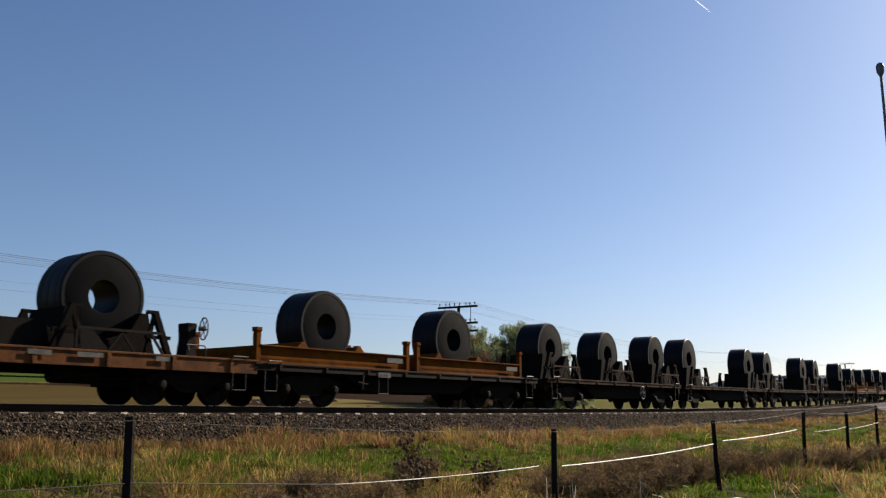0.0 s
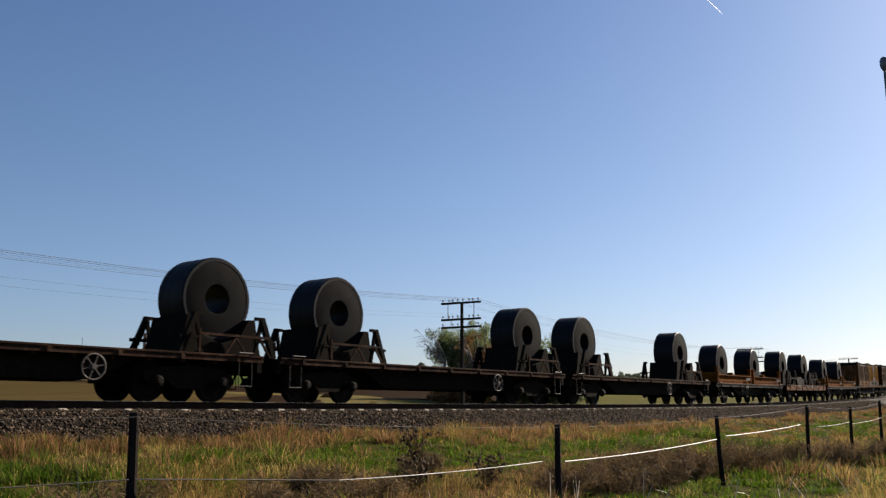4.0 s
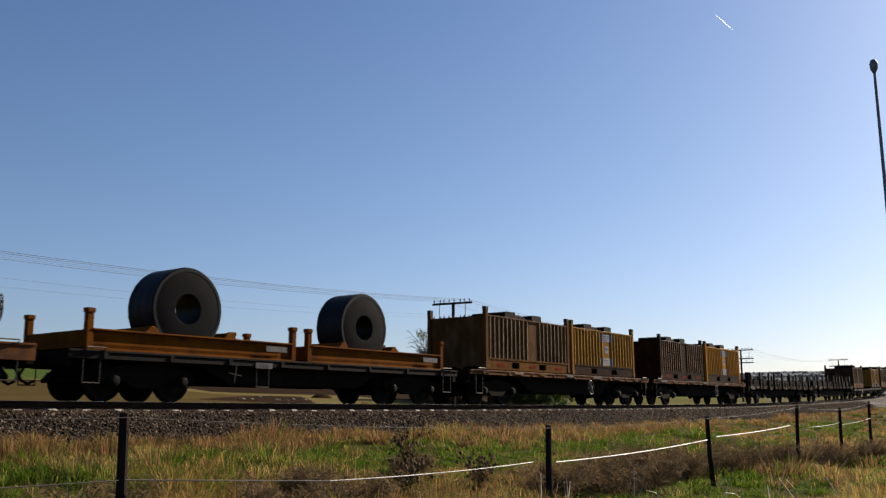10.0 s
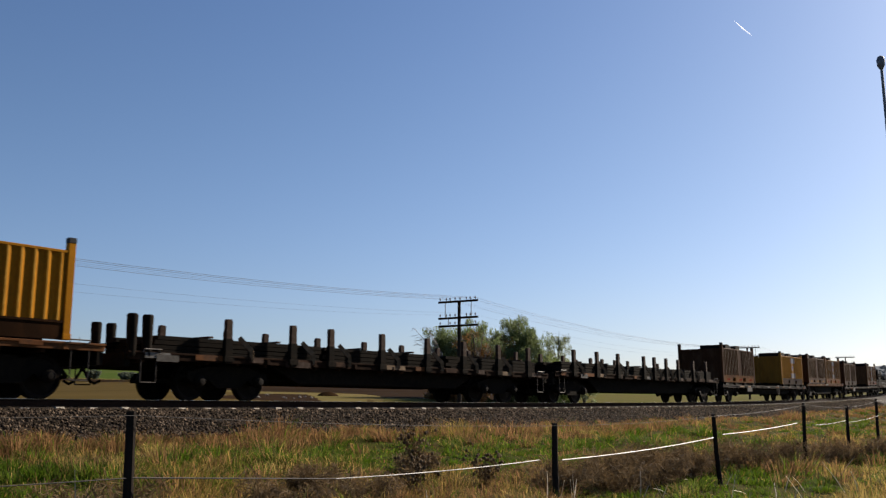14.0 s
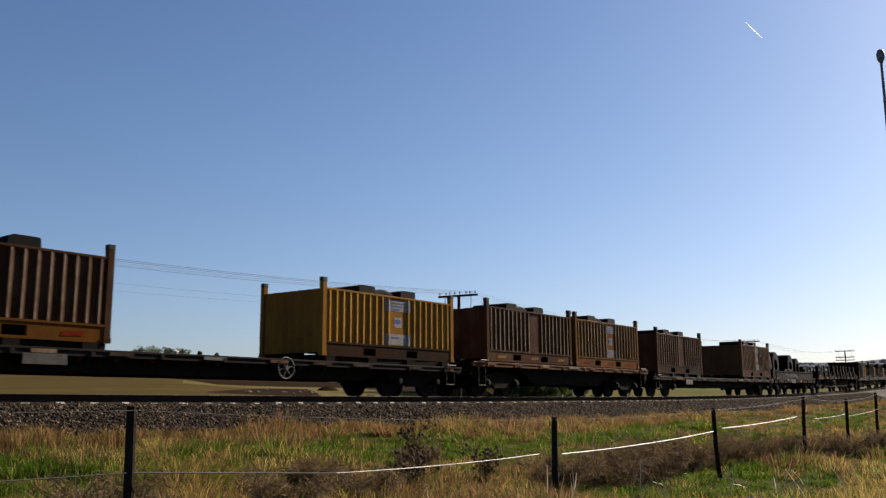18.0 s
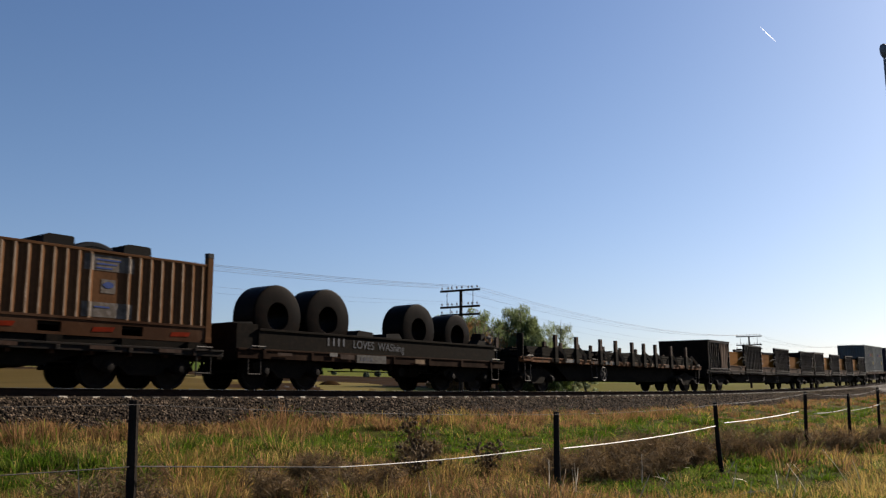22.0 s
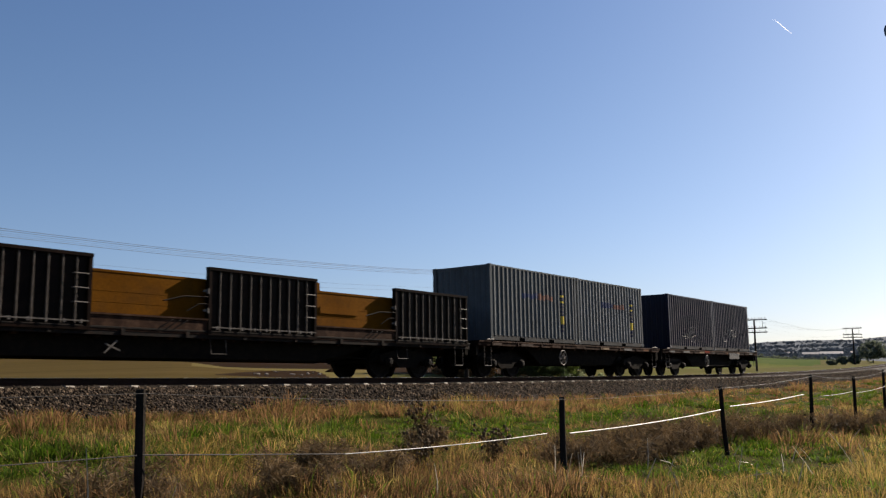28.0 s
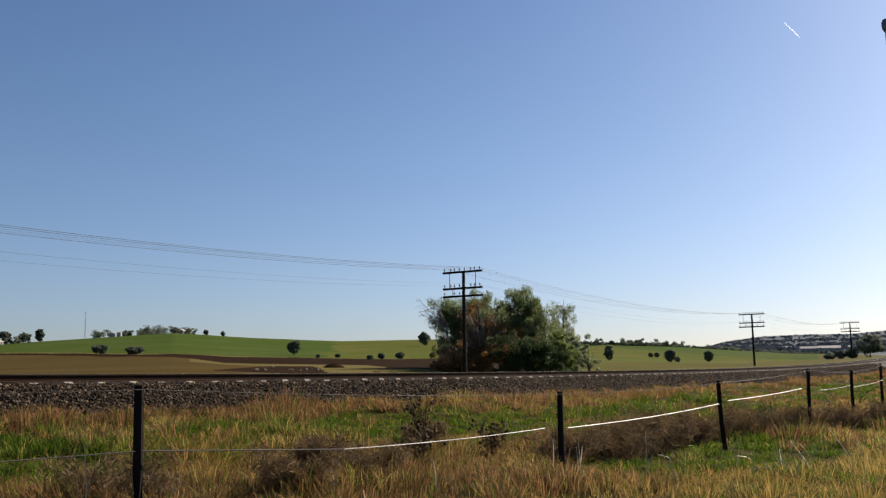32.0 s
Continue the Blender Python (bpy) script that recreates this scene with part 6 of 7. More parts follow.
def verge_grass():
    """A low carpet of blades and big drooping tussocks over it, in bands along the line."""
    rng = np.random.RandomState(11)
    got = [[], [], [], []]
    for n, m, scale, wide, low in ((44000, 8, 0.60, 1.0, 0.0), (5500, 95, 1.05, 1.0, 0.55), (2400, 3, 1.4, 1.0, 0.25)):
        yaw = np.radians(rng.uniform(16, 85, n))
        d = np.exp(rng.uniform(math.log(4.5), math.log(95), n))
        x, y = d * np.sin(yaw), d * np.cos(yaw)
        e = np.clip(x, 0, BEND_END)
        sl = 2 * B2 * e + 3 * B3 * e * e
        off = (y - TRACK_Y - (B2 * e * e + B3 * e ** 3)) / np.hypot(1, sl)
        keep = (off > -19.4) & (off < -2.75) & (d > 5.5)
        x, y, d, off = x[keep], y[keep], d[keep], off[keep]
        n = len(x)
        a, b, c = smooth_noise(x, y, 2.6, 1), smooth_noise(x, y, 0.9, 2), smooth_noise(x * 0.5, y, 1.6, 3)
        r = rng.uniform(0, 1, n)
        fringe = np.clip((off + 5.2 + 0.9 * a) / 1.0, 0, 1)              # dry band along the ballast
        mid = np.clip(1.2 - np.abs(off + 8.0 + 0.7 * c) / 2.9, 0, 1)      # lush green band
        near = np.clip((-off - 13.9 + 0.5 * b) / 1.2, 0, 1)              # long straw on the road side
        lush = np.clip(1 - np.hypot((x - 13.4) / 3.6, (y - 5.75) / 1.6), 0, 1) * 8.0
        side_lush = np.clip(1 - np.hypot((x - 23.5) / 4.5, (y - 5.2) / 1.6), 0, 1) * 3.0
        left_lush = np.clip(1 - np.hypot((x - 5.2) / 2.0, (y - 11.4) / 2.8), 0, 1) * 4.0
        mid_lush = np.clip(1 - np.hypot((x - 13.8) / 3.2, (y - 12.6) / 2.6), 0, 1) * 2.0
        tan_patch = np.clip(1.3 - np.hypot((x - 8.4) / 2.6, (y - 10.6) / 3.4), 0, 1)
        fenceline = np.clip(1 - np.abs(off + 12.2 + 0.5 * a) / 2.4, 0, 1)
        wg = 0.20 + 2.1 * mid * np.clip(0.75 + 1.6 * a, 0, 2) * (1 - 0.85 * tan_patch) + 2.5 * mid_lush + 5.0 * lush + 3.6 * left_lush + 2.0 * side_lush + near * np.clip(0.30 + 0.9 * a, 0.05, 1)
        ws = 0.14 + 1.5 * near + 0.35 * fringe + 0.9 * fenceline * np.clip(0.6 + b, 0, 1) + 0.4 * tan_patch
        wr = 0.22 + 2.4 * fringe * np.clip(0.8 + b, 0, 2) + (0.8 * np.clip(c, 0, 1) + 0.8 * fenceline) * (1 - 0.75 * mid)
        ww = 0.05 + 0.35 * tan_patch * np.clip(c + 0.3, 0, 1) + 0.6 * fenceline * np.clip(0.5 + 0.9 * c, 0, 2) + 0.2 * mid * np.clip(b, 0, 1)
        w = np.clip(np.stack([wg, ws, wr, ww], 1), 0.01, None) ** 1.6
        w /= w.sum(1, keepdims=True)
        kind = np.clip((r[:, None] > np.cumsum(w, 1)).sum(1), 0, 3)
        if m == 3:
            kind = np.where(lush > 0.5, 0, np.where(rng.uniform(0, 1, n) < 0.7, 1, 2))                  # seed stalks
        tall = scale * np.array([0.26, 0.33, 0.36, 0.34])[kind] * rng.uniform(0.55, 1.3, n) * np.clip(0.95 + 0.45 * b + 0.3 * a, 0.45, 1.6) * (1 - 0.25 * near) * (1 - 0.25 * np.clip(lush, 0, 1))
        tall *= 1 + 0.45 * fringe * np.clip(smooth_noise(x, y, 1.5, 9), -0.4, 1)
        tall = np.where(off > -4.2, tall * np.clip((-off - 2.4) / 1.4, 0.25, 1), tall)
        spread = (0.06 + 0.45 * tall) * (0.9 + 0.010 * d) * wide
        tilt = rng.normal(0, 0.22, (n, 2)) * tall[:, None] + np.array([-0.10, 0.02]) * tall[:, None]
        idx = np.repeat(np.arange(n), m)
        q = len(idx)
        ang, rad = rng.uniform(0, math.tau, q), np.sqrt(rng.uniform(0, 1, q))
        ox, oy = np.cos(ang) * rad, np.sin(ang) * rad
        gz = np.array([ground_z(u, v) for u, v in zip(x, y)])
        hgt = tall[idx] * rng.uniform(0.5, 1.15, q) * (1 - low * 0.45 * rad)
        lean = np.stack([ox * hgt * (0.65 + low) + tilt[idx, 0], oy * hgt * (0.65 + low) + tilt[idx, 1], np.zeros(q)], 1) * rng.uniform(0.5, 1.3, (q, 1))
        wid = (0.0024 if m == 3 else 0.0030) * (1 + (0.06 if m == 3 else 0.12 if low else 0.17) * d[idx]) * rng.uniform(0.7, 1.5, q) * np.array([1.2, 0.85, 0.95, 0.9])[kind[idx]]
        root = np.stack([x[idx] + ox * spread[idx] * 0.8, y[idx] + oy * spread[idx] * 0.8, gz[idx] - 0.04], 1)
        mixed = rng.uniform(0, 1, q)
        kk = np.where((mixed < 0.14) & (kind[idx] != 0), 0, np.where(mixed > 0.95, 1, kind[idx]))
        for k in range(4):
            s = kk == k
            got[k].append((root[s], hgt[s], wid[s], lean[s]))
    for k, (name, mat, label, cat) in enumerate((("green_grass", M_GRASS, "lush green grass along the railway fence", "grass"), ("straw_grass", M_STRAW, "long dry straw-coloured grass on the verge", "grass"),
                                                 ("rusty_grass", M_RUSTGRASS, "reddish-brown seeding grass below the ballast", "grass"), ("dead_weeds", M_WEED, "tangled dead brown weeds along the fence", "weeds"))):
        root, hgt, wid, lean = (np.concatenate(v) for v in zip(*got[k]))
        tagged(new(name, blade_mesh(name, root, hgt, wid, lean, mat, rng)), label, cat, kind="stuff")


verge_grass()


def stones():
    """Loose stones over the ballast slope nearest the camera."""
    rng = np.random.RandomState(4)
    n = 62000
    s = 4 + 90 * rng.uniform(0, 1, n) ** 1.6
    off = np.where(rng.uniform(0, 1, n) < 0.8, rng.uniform(-3.1, -1.28, n), rng.uniform(-1.28, 1.3, n))
    base = np.where(off < -1.75, -0.285 + (off + 1.75) * 0.396, np.where(off < -1.22, -0.285 + (off + 1.75) * 0.13, np.where(off < -1.06, -0.232, -0.188)))
    tetra = np.array([[1, 0.1, -0.5], [-0.6, 0.9, -0.4], [-0.5, -0.8, -0.5], [0.1, 0.0, 0.9], [0.7, 0.7, 0.45], [-0.2, -0.75, 0.5]])
    tri = np.array([[0, 4, 3], [4, 1, 3], [1, 2, 3], [2, 5, 3], [5, 0, 3], [0, 1, 4], [0, 5, 2], [0, 2, 1]])
    size = rng.uniform(0.013, 0.042, n)
    v = tetra[None] * size[:, None, None] * rng.uniform(0.6, 1.3, (n, 1, 3))
    ang = rng.uniform(0, math.tau, n)
    ca, sa = np.cos(ang)[:, None], np.sin(ang)[:, None]
    vx, vy = v[:, :, 0] * ca - v[:, :, 1] * sa, v[:, :, 0] * sa + v[:, :, 1] * ca
    p = np.array([tuple(track(a, b)[0]) for a, b in zip(s, off)])
    co = np.stack([vx + p[:, :1], vy + p[:, 1:2], v[:, :, 2] + (p[:, 2] + base)[:, None] + 0.008], 2)
    me = bpy.data.meshes.new("ballast_stones")
    me.vertices.add(n * 6)
    me.vertices.foreach_set("co", co.astype(np.float32).reshape(-1))
    idx = (np.arange(n, dtype=np.int32) * 6)[:, None, None] + tri[None].astype(np.int32)
    me.loops.add(n * 24)
    me.loops.foreach_set("vertex_index", idx.reshape(-1))
    me.polygons.add(n * 8)
    me.polygons.foreach_set("loop_start", np.arange(0, n * 24, 3, dtype=np.int32))
    me.update(calc_edges=True)
    me.materials.append(M_STONE)
    tagged(new("ballast_stones", me), "loose grey-brown ballast stones", "stones", kind="stuff")


stones()


def leaves(rng, centres, radii, per, size, droop=0.0, squash=0.8, slim=0.28):
    """Leaf quads round clump centres: array (n, 4, 3)."""
    out = []
    for c, r in zip(centres, radii):
        m = per if isinstance(per, int) else int(per(r))
        d = rng.normal(0, 1, (m, 3))
        d /= np.linalg.norm(d, axis=1, keepdims=True)
        p = np.asarray(c) + d * (r * rng.uniform(0.25, 1.0, (m, 1)) ** 0.6) * np.array([1, 1, squash])
        p[:, 2] -= droop * r * rng.uniform(0, 1, m) ** 2
        u = rng.normal(0, 1, (m, 3))
        u[:, 2] -= 1.6 * droop
        u /= np.linalg.norm(u, axis=1, keepdims=True)
        v = np.cross(u, rng.normal(0, 1, (m, 3)))
        v /= np.linalg.norm(v, axis=1, keepdims=True) + 1e-6
        s = size * rng.uniform(0.6, 1.4, (m, 1))
        k = 1.0 + droop
        out.append(np.stack([p - u * s * k * 0.5, p + v * s * slim, p + u * s * k * 0.5, p - v * s * slim], 1))
    return np.concatenate(out)


def tree(x, y, height, spread, mat, label, seed, clumps=60, per=150, size=0.13, droop=0.6, low=0.18, trunk=0.16, lobes=5, bare=0, rounded=False):
    """Tapered trunk and limbs that fork to clumps of leaves, uneven in outline."""
    rng, rl = np.random.RandomState(seed), random.Random(seed)
    g = ground_z(x, y)
    t = thing("tree", label, "tree", "", Matrix.Translation((x, y, g)))
    bm = bmesh.new()
    fork = height * (low + 0.08)
    tube(bm, [(0, 0, -0.15), (0.05, 0, fork * 0.5), (0.0, 0.05, fork)], trunk, 8, [trunk * 1.25, trunk, trunk * 0.8])
    part("trunk", bm, M_BARK, t, smooth=True)
    centres, radii = [], []
    for i in range(lobes):
        a = math.tau * i / lobes + rl.uniform(-0.4, 0.4)
        rr = spread * rl.uniform(0.35, 0.72)
        end = Vector((rr * math.cos(a), rr * math.sin(a), height * rl.uniform(0.55, 0.90)))
        if i == 0:
            end = Vector((rl.uniform(-0.2, 0.2) * spread, 0, height * 0.92))
        bm = bmesh.new()
        midp = Vector((0, 0, fork)).lerp(end, 0.5) + Vector((0, 0, 0.08 * height))
        tube(bm, [(0, 0, fork * 0.9), midp, end], 0.05, 6, [trunk * 0.6, trunk * 0.38, trunk * 0.14])
        limb = part("limb", bm, M_BARK, t, smooth=True)
        n = clumps // lobes
        for k in range(n):
            u = rl.uniform(0.25, 1.05)
            p = Vector((0, 0, fork)).lerp(midp, u * 2) if u < 0.5 else midp.lerp(end, u * 2 - 1)
            q = p + Vector((rl.gauss(0, 0.34) * spread, rl.gauss(0, 0.34) * spread, rl.uniform(-0.42, 0.12) * height))
            q.z = min(max(q.z, height * low), height * 0.97)
            if rounded:
                v = Vector((rl.gauss(0, 1), rl.gauss(0, 1), rl.gauss(0, 1))).normalized() * rl.uniform(0.3, 1.0) ** 0.5
                q = Vector((v.x * spread * 0.80, v.y * spread * 0.80, height * (0.50 + 0.40 * v.z) + rl.uniform(-0.06, 0.06) * height))
            centres.append(tuple(q))
            radii.append(spread * rl.uniform(0.14, 0.30))
    part("crown", bmesh.new(), mat, t).data = quads_mesh("crown", leaves(rng, centres, radii, per, size, droop), mat)
    for i in range(bare):
        bm = bmesh.new()
        a = rl.uniform(2.9, 4.7)
        e = Vector((spread * rl.uniform(0.8, 1.25) * math.cos(a), spread * rl.uniform(0.8, 1.25) * math.sin(a), height * rl.uniform(0.35, 0.92)))
        s0 = Vector((0, 0, fork)).lerp(e, 0.35)
        m1 = s0.lerp(e, 0.5) + Vector((0, 0, 0.25))
        tube(bm, [s0, m1, e], 0.02, 5, [0.045, 0.026, 0.009])
        for k in range(4):
            b0 = m1.lerp(e, k / 4)
            tube(bm, [b0, b0 + Vector((rl.uniform(-0.5, 0.1), rl.uniform(-0.3, 0.3), rl.uniform(-0.1, 0.45)))], 0.010, 4, [0.014, 0.005])
        part("bare_branch", bm, M_BAREWOOD, t, "leafless pale grey branch")
    return t


def at(yaw, d):
    return d * math.sin(radians(yaw)), d * math.cos(radians(yaw))


tree(*at(51.75, 61), 5.2, 1.9, M_LEAF, "green drooping pepper tree beside the railway", 1, 210, 210, 0.075, 1.0)
tree(*at(52.7, 57.5), 4.6, 1.7, M_LEAFRUST, "half-bare tree with rusty autumn leaves", 2, 90, 60, 0.085, 0.5, bare=26)
tree(*at(52.6, 62), 5.1, 1.5, M_LEAF, "green drooping pepper tree beside the railway", 3, 190, 210, 0.075, 1.0)
tree(*at(53.9, 58.5), 4.1, 1.5, M_LEAFRUST, "half-bare tree with rusty autumn leaves", 13, 70, 60, 0.085, 0.5, bare=10)
tree(*at(54.0, 62.5), 5.0, 1.5, M_LEAF, "green drooping pepper tree beside the railway", 14, 170, 200, 0.075, 1.0)
tree(*at(55.5, 60), 5.5, 1.75, M_LEAF, "tall green drooping pepper tree beside the railway", 4, 240, 210, 0.075, 1.1)
tree(*at(57.75, 63), 5.35, 1.25, M_LEAFGREY, "slender grey-green gum tree with an open crown", 5, 80, 150, 0.06, 0.9, low=0.35, trunk=0.06, rounded=True)
tree(*at(58.35, 59), 2.7, 1.0, M_LEAFGREY, "grey-green rounded shrub beside the railway", 6, 80, 120, 0.09, 0.5, 0.05, trunk=0.05)
tree(*at(56.5, 56.5), 2.6, 1.5, M_LEAFDARK, "dark green rounded shrub beside the railway", 7, 90, 130, 0.10, 0.2, 0.05, trunk=0.05)
tree(*at(57.6, 57.5), 2.9, 0.95, M_LEAFLIME, "light green leafy shrub beside the railway", 15, 70, 130, 0.085, 0.6, 0.05, trunk=0.05)
tree(*at(54.7, 55.5), 2.5, 1.4, M_LEAFDARK, "dark green rounded shrub beside the railway", 8, 80, 130, 0.10, 0.2, 0.05, trunk=0.05)
tree(*at(51.0, 55.5), 1.9, 1.3, M_LEAFRUST, "low rusty-brown half-bare shrub", 9, 40, 110, 0.11, 0.2, 0.05, bare=9)
tree(*at(52.9, 56), 1.7, 1.3, M_LEAFRUST, "low rusty-brown half-bare shrub", 16, 50, 110, 0.10, 0.2, 0.05, trunk=0.05)
tree(*at(59.3, 58), 2.0, 0.8, M_LEAFGREY, "wispy yellow-green shrub beside the railway", 10, 16, 60, 0.10, 0.3, 0.05, trunk=0.05)
tree(*at(50.3, 57), 1.3, 0.7, M_LEAFRUST, "low rusty-brown half-bare shrub", 12, 25, 90, 0.11, 0.2, 0.05, trunk=0.05)


def dead_tree(x, y, height, reach, seed):
    """A leafless tree whose thin arching branches fan out to one side."""
    rl = random.Random(seed)
    t = thing("tree", "leafless grey tree with thin arching twigs", "tree", "", Matrix.Translation((x, y, ground_z(x, y))))
    bm = bmesh.new()
    tube(bm, [(0, 0, -0.1), (-0.05, 0.05, height * 0.3), (-0.15, 0.15, height * 0.62)], 0.06, 7, [0.085, 0.06, 0.035])
    part("trunk", bm, M_BAREWOOD, t, smooth=True)
    for i in range(13):
        a = 2.3 + rl.uniform(-0.75, 0.75)
        z0 = height * rl.uniform(0.35, 0.62)
        r = reach * rl.uniform(0.45, 1.0)
        tip = Vector((r * math.cos(a), r * math.sin(a), height * rl.uniform(0.62, 1.0)))
        p0 = Vector((-0.15 * z0 / height, 0.15 * z0 / height, z0))
        m = p0.lerp(tip, 0.5) + Vector((0, 0, 0.22))
        bm = bmesh.new()
        tube(bm, [p0, m, tip, tip + Vector((0.25 * math.cos(a), 0.25 * math.sin(a), -0.12))], 0.01, 5, [0.026, 0.017, 0.011, 0.006])
        for k in range(7):
            b0 = m.lerp(tip, k / 6)
            b1 = b0 + Vector((rl.uniform(-0.35, 0.1), rl.uniform(-0.1, 0.35), rl.uniform(-0.15, 0.30)))
            tube(bm, [b0, b1, b1 + Vector((rl.uniform(-0.15, 0.05), rl.uniform(0, 0.15), rl.uniform(-0.12, 0.08)))], 0.006, 4, [0.010, 0.008, 0.005])
        part("bare_branch", bm, M_BAREWOOD, t, "leafless pale grey branch")


dead_tree(*at(50.75, 59), 4.7, 2.0, 61)
# single trees on the slopes: heading, distance, height, spread
for i, (a, d, hh, sp) in enumerate(((41.15, 202, 3.6, 1.7), (49.17, 302, 4.7, 2.3), (29.95, 214, 2.1, 1.9), (31.82, 200, 1.6, 2.2), (42.62, 168, 0.55, 0.4), (43.83, 190, 0.75, 0.6), (45.81, 140, 0.7, 0.5),
                                    (46.5, 146, 1.0, 0.55), (47.65, 152, 1.1, 0.8), (60.49, 138, 2.2, 0.8), (64.14, 134, 1.8, 0.9), (64.55, 136, 0.8, 0.4), (66.36, 170, 2.1, 0.9), (62.99, 196, 0.9, 0.5), (63.36, 196, 0.9, 0.5),
                                    (75.15, 190, 4.5, 2.7), (73.6, 186, 1.6, 1.2), (73.0, 188, 1.3, 1.1), (74.2, 187, 1.9, 1.2), (24.9, 470, 6.5, 3.0), (25.9, 470, 5.0, 3.0), (26.7, 462, 6.2, 2.4), (35.9, 520, 3.0, 1.3), (36.9, 520, 2.6, 1.2))):
    tree(*at(a, d), hh, sp, M_FARLEAF, "dark solitary tree on a grassy slope" if hh > 1.7 else "small dark bush on a grassy slope", 40 + i, 60, 75, 0.0014 * d + 0.04, 0.1, 0.12 if hh > 2.5 else 0.03, 0.10, 5, rounded=True)


def wood(name, label, strip, mat, seed, size):
    """A far belt of trees as one mass of leaf clumps: rows of heading, distance, height."""
    rng, rl = np.random.RandomState(seed), random.Random(seed)
    centres, radii = [], []
    for a0, a1, d, h0, h1, n in strip:
        for k in range(n):
            a = rl.uniform(a0, a1)
            x, y = at(a, d * rl.uniform(0.97, 1.03))
            g = ground_z(x, y)
            hh = rl.uniform(h0, h1)
            wide = hh * rl.uniform(0.30, 0.75)
            for j in range(5):
                centres.append((x + rl.uniform(-1, 1) * wide, y + rl.uniform(-1, 1) * wide, g + hh * (0.05 + 0.75 * (j + rl.random()) / 5)))
                radii.append(hh * rl.uniform(0.20, 0.36))
    tagged(new(name, quads_mesh(name, leaves(rng, centres, radii, 46, size, 0.0, 0.7, 0.36), mat)), label, "woodland", kind="stuff")


wood("hilltop_trees", "dark clumps of trees along the green hilltop", ((29.7, 30.6, 505, 2.5, 4.5, 9), (31.2, 32.3, 515, 2.5, 3.6, 12), (32.3, 33.6, 520, 3, 5.5, 16), (34.0, 35.2, 520, 2.5, 4.5, 14), (24.2, 26.4, 470, 2, 4, 7)), M_FARLEAF, 21, 0.55)
wood("ridge_trees", "dark belt of trees along the far edge of the pasture", ((58.5, 66.5, 275, 0.6, 1.3, 150), (66, 72.5, 285, 0.8, 2.2, 170), (59.5, 66, 272, 1.8, 2.5, 11)), M_FARLEAF, 22, 0.4)
wood("valley_trees", "haze-tinted belts of trees and gardens below the far hills", ((68, 84, 1250, 3, 8, 300), (66.5, 84, 1520, 4, 9, 420), (66.5, 84, 1750, 4, 9, 380), (66.5, 84, 2050, 4, 8, 340), (66.5, 84, 2300, 3, 6, 260)), M_HAZELEAF, 23, 1.2)

# ---------- far buildings, tanks and mast ----------
M_FARWALL = material("pale_far_wall", (0.324, 0.31, 0.295), (0.274, 0.259, 0.245), 0.8, 0, 0.3, 2, 0.0)
M_FARROOF = material("pale_far_roof", (0.36, 0.324, 0.302), (0.302, 0.274, 0.259), 0.7, 0, 0.3, 2, 0.0)


def shed(yaw, d, length, depth, h, turn, label):
    x, y = at(yaw, d)
    b = thing("farm_building", label, "building", "far buildings", Matrix.Translation((x, y, ground_z(x, y) - 0.3)) @ Matrix.Rotation(turn, 4, "Z"))
    bm = bmesh.new()
    box(bm, -length / 2, length / 2, -depth / 2, depth / 2, 0, h)
    part("wall", bm, M_FARWALL, b)
    bm = bmesh.new()
    prism(bm, ((-depth * 0.56, h), (depth * 0.56, h), (depth * 0.5, h + 0.25), (0, h + depth * 0.22), (-depth * 0.5, h + 0.25)), -length * 0.52, length * 0.52)
    for v in bm.verts:
        v.co = Vector((v.co.y, v.co.x, v.co.z + 0.01))
    part("roof", bm, M_FARROOF, b)
    for k in range(3):
        bm = bmesh.new()
        xx = -length * 0.35 + k * length * 0.3
        box(bm, xx, xx + length * 0.12, -depth / 2 - 0.06, -depth / 2 + 0.02, h * 0.35, h * 0.75)
        part("window", bm, M_MARK, b)


shed(71.9, 1440, 22, 14, 4.0, -1.2, "long pale-roofed shed in the valley")
shed(73.0, 1420, 30, 16, 4.5, -1.2, "long pale-roofed shed in the valley")
shed(74.3, 1500, 16, 9, 4.0, -1.0, "low pale house with a tiled roof")
shed(70.8, 1550, 16, 9, 4.0, -1.0, "low pale house with a tiled roof")
shed(34.6, 515, 6, 4, 1.6, 0.3, "low pale farmhouse among hilltop trees")
shed(24.4, 455, 6, 4, 1.8, 0.3, "low pale farmhouse among hilltop trees")
for dx in (-0.25, 0.12):
    x, y = at(30.85 + dx, 492)
    tk = thing("water_tank", "white round water tank on the hilltop", "water tank", "hilltop tanks", Matrix.Translation((x, y, ground_z(x, y) - 0.2)))
    bm = bmesh.new()
    lathe(bm, [(0.0001, 0), (1.25, 0), (1.25, 2.2), (1.15, 2.3), (0.0001, 2.5)], 20, axis="z")
    part("tank_wall", bm, M_FARWALL, tk, smooth=True)
x, y = at(29.08, 500)
ms = thing("radio_mast", "thin grey lattice radio mast on the hill", "mast", "", Matrix.Translation((x, y, ground_z(x, y))))
for sx, sy in ((-0.25, -0.15), (0.25, -0.15), (0, 0.28)):
    bm = bmesh.new()
    tube(bm, [(sx, sy, 0), (sx * 0.5, sy * 0.5, 13.5)], 0.06, 5)
    part("leg", bm, M_LAMP, ms)
for k in range(9):
    bm = bmesh.new()
    tube(bm, [(-0.22, -0.12, k * 1.5), (0.2, -0.12, k * 1.5 + 1.4)], 0.03, 4)
    part("brace", bm, M_LAMP, ms)

# ---------- weeds, stalks and the mound ----------


